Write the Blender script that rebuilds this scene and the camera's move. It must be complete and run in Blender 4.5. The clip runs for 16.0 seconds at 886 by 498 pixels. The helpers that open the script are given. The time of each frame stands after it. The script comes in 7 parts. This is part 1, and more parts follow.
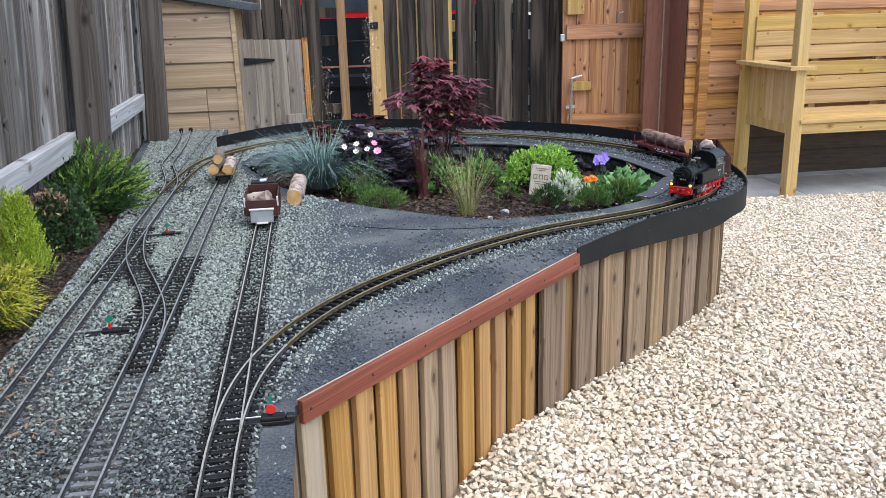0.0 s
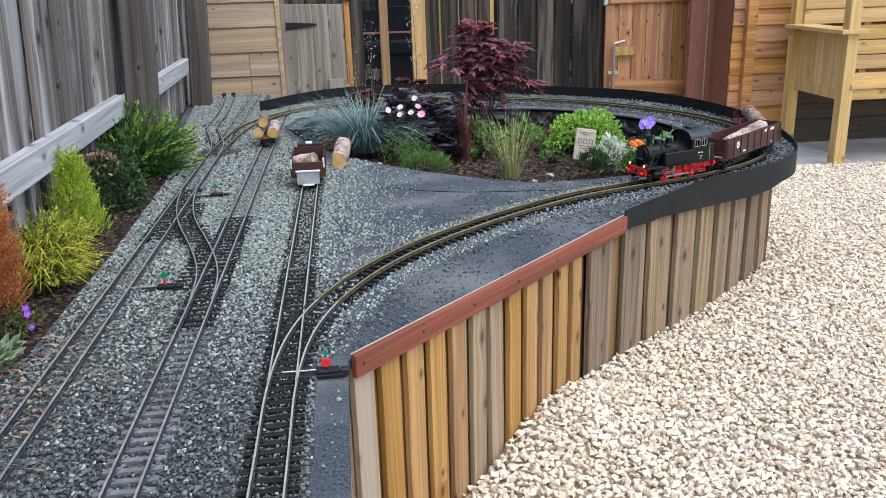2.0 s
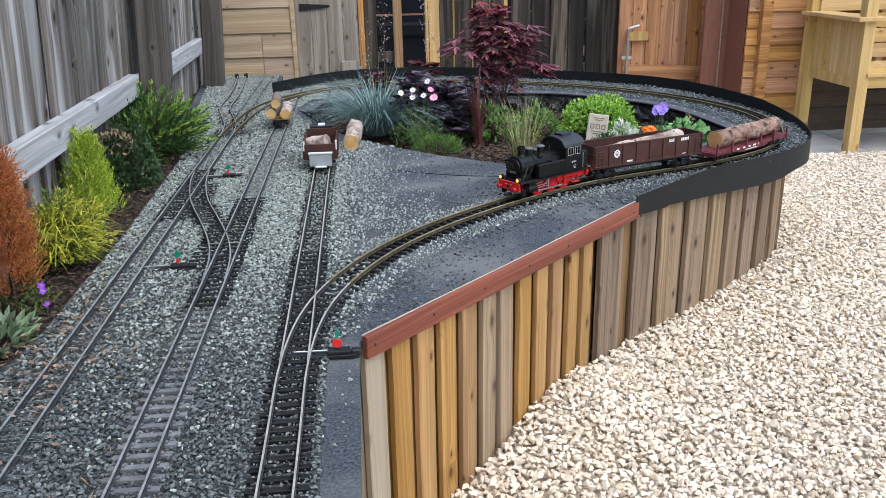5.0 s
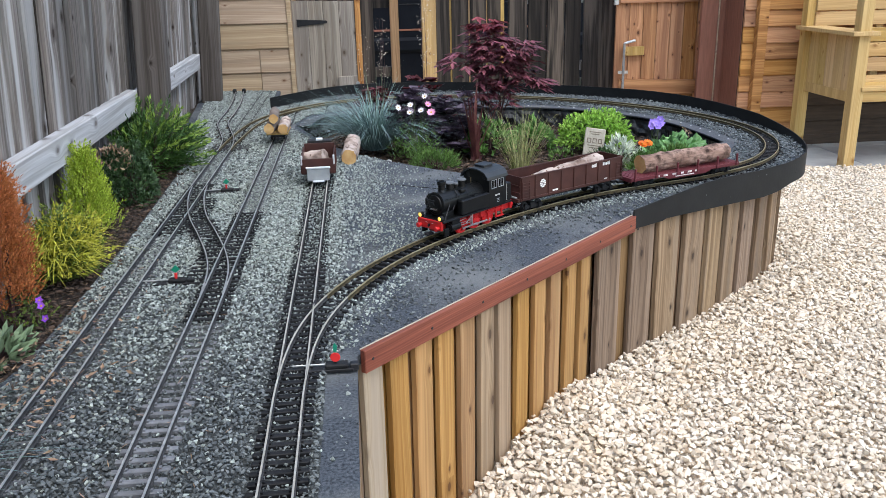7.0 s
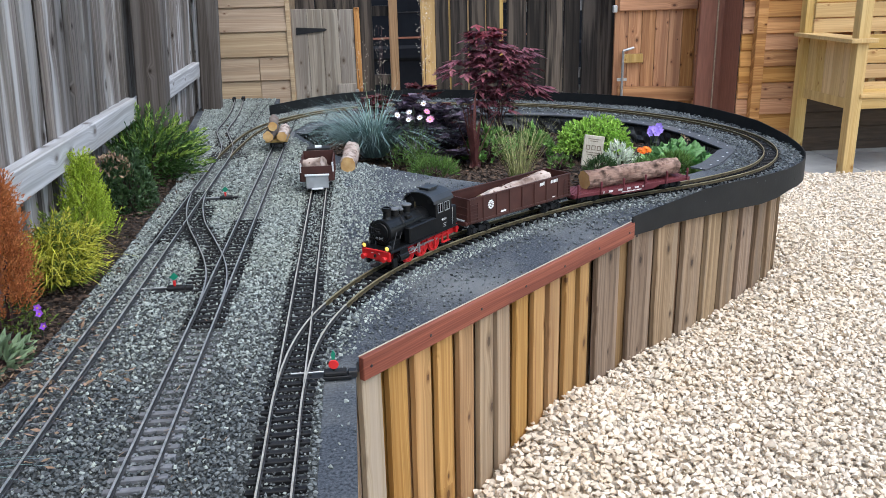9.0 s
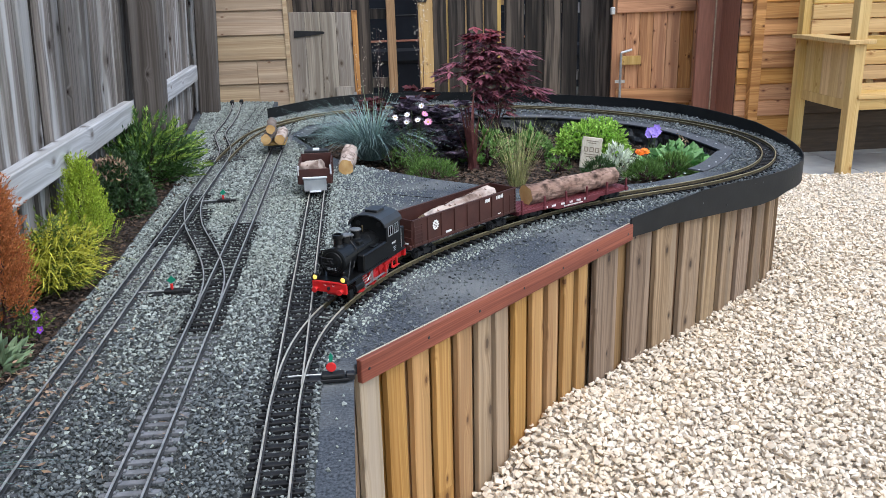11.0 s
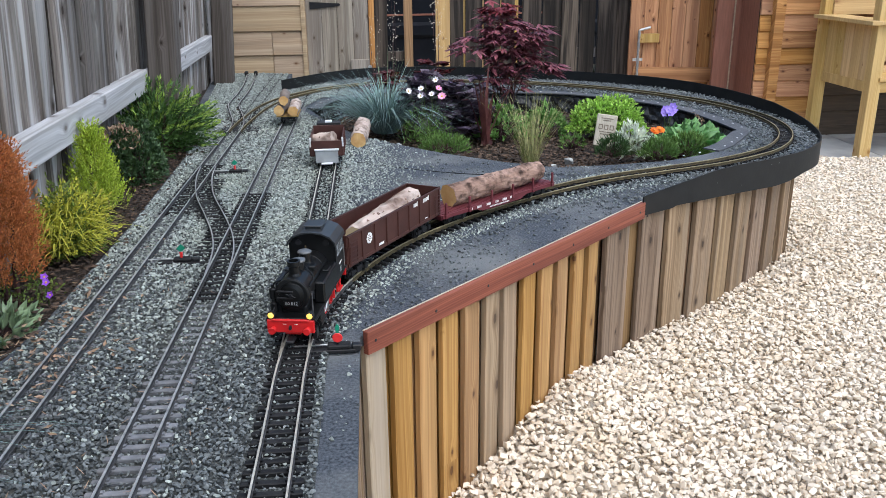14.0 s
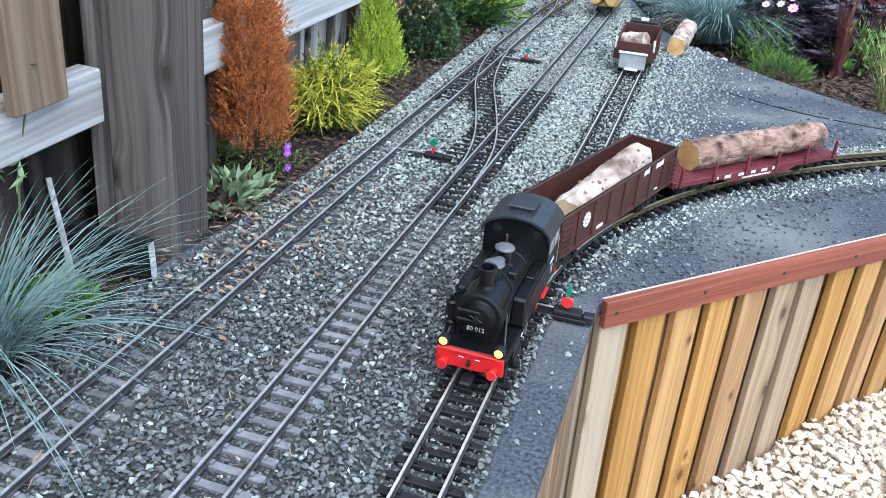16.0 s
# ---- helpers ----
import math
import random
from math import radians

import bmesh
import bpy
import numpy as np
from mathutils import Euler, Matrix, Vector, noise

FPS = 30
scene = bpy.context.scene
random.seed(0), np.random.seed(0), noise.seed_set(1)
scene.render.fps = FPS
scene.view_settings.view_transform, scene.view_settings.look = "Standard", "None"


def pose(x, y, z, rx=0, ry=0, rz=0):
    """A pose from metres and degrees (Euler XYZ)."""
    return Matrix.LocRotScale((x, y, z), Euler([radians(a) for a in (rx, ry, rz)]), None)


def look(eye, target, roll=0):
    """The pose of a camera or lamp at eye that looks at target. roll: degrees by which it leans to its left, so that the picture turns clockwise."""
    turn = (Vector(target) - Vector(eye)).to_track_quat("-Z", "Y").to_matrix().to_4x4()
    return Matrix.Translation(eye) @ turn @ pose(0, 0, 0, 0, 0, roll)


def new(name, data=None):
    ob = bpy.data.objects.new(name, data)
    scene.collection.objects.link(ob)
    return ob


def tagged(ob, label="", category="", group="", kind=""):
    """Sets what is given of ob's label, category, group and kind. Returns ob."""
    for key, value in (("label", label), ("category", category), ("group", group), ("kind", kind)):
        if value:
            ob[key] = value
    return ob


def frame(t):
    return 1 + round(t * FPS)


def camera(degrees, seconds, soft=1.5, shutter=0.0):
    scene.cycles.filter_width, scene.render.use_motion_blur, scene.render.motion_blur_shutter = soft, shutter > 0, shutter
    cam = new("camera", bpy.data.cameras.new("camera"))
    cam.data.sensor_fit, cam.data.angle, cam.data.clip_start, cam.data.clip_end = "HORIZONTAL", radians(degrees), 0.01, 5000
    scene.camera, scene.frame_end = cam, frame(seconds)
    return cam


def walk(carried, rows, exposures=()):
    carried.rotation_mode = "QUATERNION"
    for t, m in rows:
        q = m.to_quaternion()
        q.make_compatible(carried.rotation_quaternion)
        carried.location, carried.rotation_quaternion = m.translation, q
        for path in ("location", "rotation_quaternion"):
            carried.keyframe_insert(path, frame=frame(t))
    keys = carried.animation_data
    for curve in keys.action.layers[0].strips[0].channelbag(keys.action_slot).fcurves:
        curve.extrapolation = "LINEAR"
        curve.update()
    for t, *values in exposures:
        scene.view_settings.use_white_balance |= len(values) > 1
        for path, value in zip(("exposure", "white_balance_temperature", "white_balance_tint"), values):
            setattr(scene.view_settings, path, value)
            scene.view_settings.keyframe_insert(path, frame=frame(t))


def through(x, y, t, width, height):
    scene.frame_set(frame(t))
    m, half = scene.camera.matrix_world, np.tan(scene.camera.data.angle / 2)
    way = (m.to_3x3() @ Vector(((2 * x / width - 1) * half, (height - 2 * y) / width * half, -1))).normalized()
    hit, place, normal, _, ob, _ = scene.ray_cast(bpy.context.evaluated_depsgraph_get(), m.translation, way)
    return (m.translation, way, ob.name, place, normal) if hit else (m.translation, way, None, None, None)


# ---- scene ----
cam = camera(55.9, 16.0, soft=0.55)
PATH = [
    (0, (0.055, -0.131, 1.19), (0.344, 1.767, 0.628), -1.5),
    (0.5, (0.049, -0.135, 1.19), (0.324, 1.77, 0.647), -1.5),
    (1, (0.041, -0.137, 1.186), (0.295, 1.771, 0.645), -1.5),
    (1.5, (0.03, -0.142, 1.177), (0.255, 1.758, 0.597), -1.8),
    (2, (0.021, -0.137, 1.171), (0.223, 1.751, 0.542), -1.8),
    (2.5, (0.022, -0.138, 1.17), (0.211, 1.742, 0.513), -1.7),
    (3, (0.026, -0.138, 1.169), (0.211, 1.739, 0.504), -1.9),
    (3.5, (0.023, -0.136, 1.17), (0.207, 1.738, 0.498), -1.6),
    (4, (0.019, -0.139, 1.173), (0.198, 1.737, 0.504), -1.4),
    (6.5, (0.015, -0.147, 1.172), (0.195, 1.736, 0.524), -1.1),
    (7, (0.015, -0.148, 1.173), (0.2, 1.741, 0.54), -1.3),
    (7.5, (0.018, -0.146, 1.174), (0.202, 1.743, 0.545), -1.4),
    (8, (0.019, -0.142, 1.173), (0.199, 1.748, 0.543), -1.4),
    (8.5, (0.018, -0.144, 1.171), (0.199, 1.747, 0.545), -1.5),
    (9, (0.018, -0.148, 1.172), (0.204, 1.746, 0.556), -1.4),
    (11.5, (0.022, -0.145, 1.169), (0.211, 1.751, 0.561), -1.6),
    (12, (0.023, -0.149, 1.17), (0.212, 1.748, 0.564), -1.5),
    (12.5, (0.022, -0.151, 1.171), (0.212, 1.745, 0.563), -1.4),
    (13, (0.021, -0.145, 1.17), (0.21, 1.749, 0.554), -1.3),
    (13.5, (0.027, -0.142, 1.168), (0.214, 1.747, 0.538), -1.2),
    (14, (0.029, -0.141, 1.16), (0.184, 1.74, 0.499), -0.7),
    (14.5, (0.042, -0.122, 1.161), (0.085, 1.754, 0.47), -0.7),
    (15, (0.053, -0.032, 1.15), (-0.026, 1.829, 0.422), -0.3),
    (15.5, (0.05, 0.098, 1.134), (-0.173, 1.909, 0.314), 2.0),
    (16, (0.07, 0.174, 1.13), (-0.439, 1.874, 0.208), 3.8),
]
walk(cam, [(t, look(eye, target, roll)) for t, eye, target, roll in PATH], [(0, 0.80, 6050, 8), (14.0, 0.78, 6050, 8), (15.0, 0.92, 6150, 8), (15.5, 1.20, 5900, 7), (16.0, 1.40, 5650, 5)])

# ---- light: an overcast afternoon ----
world = bpy.data.worlds.new("overcast_sky")
scene.world = world
world.use_nodes = True
wn = world.node_tree.nodes
sky = wn.new("ShaderNodeTexSky")
sky.sky_type, sky.sun_disc = "NISHITA", False
sky.sun_elevation, sky.sun_rotation = radians(54), radians(140)
sky.air_density, sky.dust_density, sky.ozone_density = 1.2, 2.0, 1.0
wn["Background"].inputs["Strength"].default_value = 0.15
world.node_tree.links.new(sky.outputs[0], wn["Background"].inputs["Color"])
sun = new("sun", bpy.data.lights.new("sun", "SUN"))
sun.data.energy, sun.data.angle, sun.data.color = 1.75, radians(80), (1.0, 0.95, 0.88)
sun.matrix_world = look((1.6, 0.0, 8.5), (0.4, 2.5, 0.4))

# ---- plan, in metres ----
DECK = 0.51          # top of the raised bed
RAIL = DECK + 0.020  # rail heads
GAUGE = 0.047        # between rail centres
T1, T2, T3 = -0.512, -0.315, -0.120   # the three straight tracks
LOOP = [(-0.512, 2.6), (-0.512, 3.1), (-0.495, 3.42), (-0.45, 3.77), (-0.34, 4.05), (-0.13, 4.29), (0.18, 4.41),
        (0.55, 4.38), (0.90, 4.24), (1.20, 4.02), (1.43, 3.74), (1.57, 3.45), (1.625, 3.14), (1.57, 2.84), (1.40, 2.58),
        (1.15, 2.415), (0.92, 2.325), (0.71, 2.245), (0.51, 2.125), (0.325, 1.985), (0.165, 1.835), (0.04, 1.675),
        (-0.05, 1.50), (-0.10, 1.33), (-0.12, 1.13), (-0.12, 0.9), (-0.12, 0.2), (-0.12, -0.5)]
RIM = [(-0.43, 4.25), (-0.2, 4.54), (0.05, 4.69), (0.45, 4.68), (0.89, 4.49), (1.12, 4.36), (1.38, 4.16), (1.53, 3.99),
       (1.64, 3.74), (1.70, 3.42), (1.715, 3.06), (1.685, 2.84), (1.61, 2.66), (1.50, 2.54), (1.35, 2.425), (1.17, 2.295), (1.01, 2.18), (0.87, 2.08), (0.752, 1.993)]
HOLE = [(-0.26, 3.70), (-0.19, 3.93), (0.03, 4.06), (0.45, 4.10), (0.94, 4.00), (1.22, 3.77), (1.42, 3.45), (1.48, 2.97),
        (1.43, 2.87), (1.28, 2.67), (1.16, 2.58), (0.99, 2.50), (0.79, 2.47), (0.62, 2.46), (0.46, 2.56), (0.28, 2.71),
        (0.13, 2.87), (0.01, 3.02), (-0.12, 3.25)]
CORNER, TURN_END = (-0.005, 1.245), (0.745, 1.995)   # the straight front wall


def spline(cp, step=0.01, smooth=0):
    """A smooth curve through the control points, in even steps."""
    P, out = np.array(cp, float), []
    for i in range(len(P) - 1):
        a, b, c, d = P[max(i - 1, 0)], P[i], P[i + 1], P[min(i + 2, len(P) - 1)]
        for u in np.linspace(0, 1, 24, endpoint=False):
            out.append(0.5 * (2 * b + (c - a) * u + (2 * a - 5 * b + 4 * c - d) * u * u + (3 * b - a - 3 * c + d) * u ** 3))
    Q = np.array(out + [P[-1]])
    s = np.r_[0, np.cumsum(np.linalg.norm(np.diff(Q, axis=0), axis=1))]
    e = np.linspace(0, s[-1], max(2, round(s[-1] / step) + 1))
    Q = np.stack([np.interp(e, s, Q[:, k]) for k in range(Q.shape[1])], 1)
    for _ in range(smooth):
        Q[1:-1] = 0.25 * Q[:-2] + 0.5 * Q[1:-1] + 0.25 * Q[2:]
    return Q


def lengths(Q):
    return np.r_[0, np.cumsum(np.linalg.norm(np.diff(Q, axis=0), axis=1))]


def at_length(Q, s):
    S = lengths(Q)
    return np.array([np.interp(s, S, Q[:, k]) for k in range(Q.shape[1])])


def offset(Q, d):
    """The curve moved d to its left."""
    g = np.gradient(Q, axis=0)
    g /= np.linalg.norm(g, axis=1)[:, None]
    return Q + d * np.stack([-g[:, 1], g[:, 0]], 1)


loop_line = spline(LOOP, 0.01, 30)
rim_line = spline(RIM, 0.02, 4)


# ---- materials ----
def surf(name, c1, c2, scale=20.0, rough=0.7, bump=0.2, bscale=120.0, metal=0.0, stretch=(1, 1, 1), rand=0.0, island=0.0,
         dirt=None, dirt_scale=3.0, dirt_amount=0.5, spec=0.5, rough2=None, depth=0.002, streak=None):
    """A surface of two colours in a noise, with relief, blotches of dirt, and a tone for each object or island."""
    m = bpy.data.materials.new(name)
    m.use_nodes = True
    nt = m.node_tree
    N, L = nt.nodes, nt.links
    b = N["Principled BSDF"]
    b.inputs["Metallic"].default_value = metal
    b.inputs["Specular IOR Level"].default_value = spec
    co = N.new("ShaderNodeTexCoord")
    info = N.new("ShaderNodeObjectInfo")
    off = N.new("ShaderNodeVectorMath")
    off.operation = "MULTIPLY_ADD"
    comb = N.new("ShaderNodeCombineXYZ")
    for i in range(3):
        L.new(info.outputs["Random"], comb.inputs[i])
    L.new(comb.outputs[0], off.inputs[0])
    off.inputs[1].default_value = (17.3, 9.1, 23.7)
    L.new(co.outputs["Object"], off.inputs[2])
    mp = N.new("ShaderNodeMapping")
    mp.inputs["Scale"].default_value = stretch
    L.new(off.outputs[0], mp.inputs[0])

    def tex(sc, detail, vec):
        t = N.new("ShaderNodeTexNoise")
        t.inputs["Scale"].default_value, t.inputs["Detail"].default_value = sc, detail
        L.new(vec, t.inputs["Vector"])
        return t

    def mixer(fac, a, c, kind="MIX"):
        x = N.new("ShaderNodeMix")
        x.data_type, x.blend_type = "RGBA", kind
        if isinstance(fac, float):
            x.inputs[0].default_value = fac
        else:
            L.new(fac, x.inputs[0])
        for sock, v in ((x.inputs[6], a), (x.inputs[7], c)):
            if isinstance(v, tuple):
                sock.default_value = (*v, 1)
            else:
                L.new(v, sock)
        return x.outputs[2]

    def ramp(fac, lo, hi, top=1.0):
        r = N.new("ShaderNodeMapRange")
        r.inputs[1].default_value, r.inputs[2].default_value, r.inputs[4].default_value = lo, hi, top
        L.new(fac, r.inputs[0])
        return r.outputs[0]

    n1 = tex(scale, 6, mp.outputs[0])
    col = mixer(ramp(n1.outputs["Fac"], 0.32, 0.68), c1, c2)
    if dirt:
        vec = off.outputs[0]
        if streak:
            ms = N.new("ShaderNodeMapping")
            ms.inputs["Scale"].default_value = streak
            L.new(vec, ms.inputs[0])
            vec = ms.outputs[0]
        n3 = tex(dirt_scale, 4, vec)
        col = mixer(ramp(n3.outputs["Fac"], 0.45, 0.72, dirt_amount), col, dirt)
    for amount, src in ((rand, info.outputs["Random"]), (island, None)):
        if amount:
            if src is None:
                src = N.new("ShaderNodeNewGeometry").outputs["Random Per Island"]
            h = N.new("ShaderNodeHueSaturation")
            r = N.new("ShaderNodeMapRange")
            r.inputs[3].default_value, r.inputs[4].default_value = 1 - amount, 1 + amount
            L.new(src, r.inputs[0])
            L.new(r.outputs[0], h.inputs["Value"])
            L.new(col, h.inputs["Color"])
            col = h.outputs[0]
    L.new(col, b.inputs["Base Color"])
    n2 = tex(bscale, 5, mp.outputs[0])
    r = N.new("ShaderNodeMapRange")
    r.inputs[3].default_value, r.inputs[4].default_value = rough, rough if rough2 is None else rough2
    L.new(n1.outputs["Fac"], r.inputs[0])
    L.new(r.outputs[0], b.inputs["Roughness"])
    if bump:
        bp = N.new("ShaderNodeBump")
        bp.inputs["Strength"].default_value, bp.inputs["Distance"].default_value = bump, depth
        L.new(n2.outputs["Fac"], bp.inputs["Height"])
        L.new(bp.outputs[0], b.inputs["Normal"])
    return m


def wood(name, c1, c2, along, knot=None, rand=0.2, weather=None, amount=0.5, rough=0.75, spec=0.25, bump=0.5, pick=0.55, knot_r=0.075, fine=130.0, rings=520.0, hue=0.012):
    """Sawn timber: grain along one axis that bends round knots, broad bands, weathered streaks, a tone for each board."""
    m = bpy.data.materials.new(name)
    m.use_nodes = True
    N, L = m.node_tree.nodes, m.node_tree.links
    b = N["Principled BSDF"]
    b.inputs["Specular IOR Level"].default_value = spec

    def link(src, sock):
        if isinstance(src, (int, float)):
            sock.default_value = src
        else:
            L.new(src, sock)

    def calc(op, a, c=0.0, d=0.0):
        x = N.new("ShaderNodeMath")
        x.operation = op
        for sock, v in zip(x.inputs, (a, c, d)):
            link(v, sock)
        return x.outputs[0]

    def ramp(fac, lo, hi, top=1.0):
        r = N.new("ShaderNodeMapRange")
        r.interpolation_type = "SMOOTHSTEP"
        r.inputs[1].default_value, r.inputs[2].default_value, r.inputs[4].default_value = lo, hi, top
        L.new(fac, r.inputs[0])
        return r.outputs[0]

    def mixer(fac, a, c):
        x = N.new("ShaderNodeMix")
        x.data_type = "RGBA"
        link(fac, x.inputs[0])
        for sock, v in ((x.inputs[6], a), (x.inputs[7], c)):
            if isinstance(v, tuple):
                sock.default_value = (*v, 1)
            else:
                L.new(v, sock)
        return x.outputs[2]

    def flat_noise(u, v, su, sv, detail=2.0):
        c = N.new("ShaderNodeCombineXYZ")
        link(calc("MULTIPLY", u, su), c.inputs[0])
        link(calc("MULTIPLY", v, sv), c.inputs[1])
        t = N.new("ShaderNodeTexNoise")
        t.noise_dimensions = "2D"
        t.inputs["Scale"].default_value, t.inputs["Detail"].default_value = 1.0, detail
        L.new(c.outputs[0], t.inputs["Vector"])
        return t.outputs["Fac"]

    co, info, sep = N.new("ShaderNodeTexCoord"), N.new("ShaderNodeObjectInfo"), N.new("ShaderNodeSeparateXYZ")
    L.new(co.outputs["Object"], sep.inputs[0])
    k = "xyz".index(along)
    tone = info.outputs["Random"]
    v = calc("MULTIPLY_ADD", tone, 31.7, sep.outputs[k])
    u = calc("ADD", sep.outputs[(k + 1) % 3], sep.outputs[(k + 2) % 3])
    u = calc("MULTIPLY_ADD", tone, 13.3, u)
    slow = flat_noise(u, v, 7.0, 1.6)
    bend = calc("MULTIPLY", calc("SUBTRACT", slow, 0.5), 0.03)
    if knot:
        c = N.new("ShaderNodeCombineXYZ")
        link(calc("MULTIPLY", u, 9.5), c.inputs[0])
        link(calc("MULTIPLY", v, 6.0), c.inputs[1])
        vo = N.new("ShaderNodeTexVoronoi")
        vo.voronoi_dimensions = "2D"
        vo.inputs["Scale"].default_value = 1.0
        L.new(c.outputs[0], vo.inputs["Vector"])
        csep = N.new("ShaderNodeSeparateColor")
        L.new(vo.outputs["Color"], csep.inputs[0])
        chosen = calc("LESS_THAN", csep.outputs[0], pick)
        size = calc("MULTIPLY_ADD", csep.outputs[1], 0.75, 0.35)
        dist = calc("DIVIDE", vo.outputs["Distance"], size)
        bend = calc("ADD", bend, calc("MULTIPLY", calc("MULTIPLY", ramp(dist, 0.45, 0.05), chosen), 0.012))
    w = calc("ADD", u, bend)
    g1 = flat_noise(w, v, fine, 2.2, 3.0)
    g2 = flat_noise(w, v, 26.0, 0.6, 2.0)
    ring = calc("SINE", calc("MULTIPLY_ADD", g2, 30.0, calc("MULTIPLY", w, rings)))
    fac = calc("MULTIPLY_ADD", ring, 0.028, calc("ADD", calc("MULTIPLY", g1, 0.55), calc("MULTIPLY", g2, 0.45)))
    col = mixer(ramp(fac, 0.30, 0.70), c1, c2)
    if weather:
        col = mixer(ramp(flat_noise(w, v, 22.0, 1.1, 4.0), 0.46, 0.66, amount), col, weather)
    if knot:
        halo = tuple(0.55 * a + 0.45 * c for a, c in zip(knot, c1))
        col = mixer(calc("MULTIPLY", ramp(dist, knot_r * 2.6, knot_r * 0.9, 0.75), chosen), col, halo)
        col = mixer(calc("MULTIPLY", ramp(dist, knot_r, knot_r * 0.7, 0.92), chosen), col, knot)
    h = N.new("ShaderNodeHueSaturation")
    link(calc("MULTIPLY_ADD", tone, 2 * rand, 1 - rand), h.inputs["Value"])
    odd = calc("FRACT", calc("MULTIPLY", tone, 7.31))
    link(calc("MULTIPLY_ADD", odd, hue, 0.5 - hue / 2), h.inputs["Hue"])
    link(calc("MULTIPLY_ADD", odd, 0.2, 0.88), h.inputs["Saturation"])
    L.new(col, h.inputs["Color"])
    L.new(h.outputs[0], b.inputs["Base Color"])
    link(calc("MULTIPLY_ADD", g1, 0.2, rough - 0.1), b.inputs["Roughness"])
    bp = N.new("ShaderNodeBump")
    bp.inputs["Strength"].default_value, bp.inputs["Distance"].default_value = bump, 0.0025
    L.new(fac, bp.inputs["Height"])
    L.new(bp.outputs[0], b.inputs["Normal"])
    return m


def leafy(name, c1, c2, rough=0.55, through=0.25, island=0.35):
    m = surf(name, c1, c2, 25, rough, 0.0, 100, island=island, spec=0.3)
    b = m.node_tree.nodes["Principled BSDF"]
    b.inputs["Subsurface Weight"].default_value = through * 0.4
    b.inputs["Subsurface Radius"].default_value = (0.004, 0.006, 0.002)
    b.inputs["Subsurface Scale"].default_value = 0.3
    return m


def glow(name, colour, strength):
    m = surf(name, colour, colour, 5, 0.3, 0)
    b = m.node_tree.nodes["Principled BSDF"]
    b.inputs["Emission Color"].default_value = (*colour, 1)
    b.inputs["Emission Strength"].default_value = strength
    return m


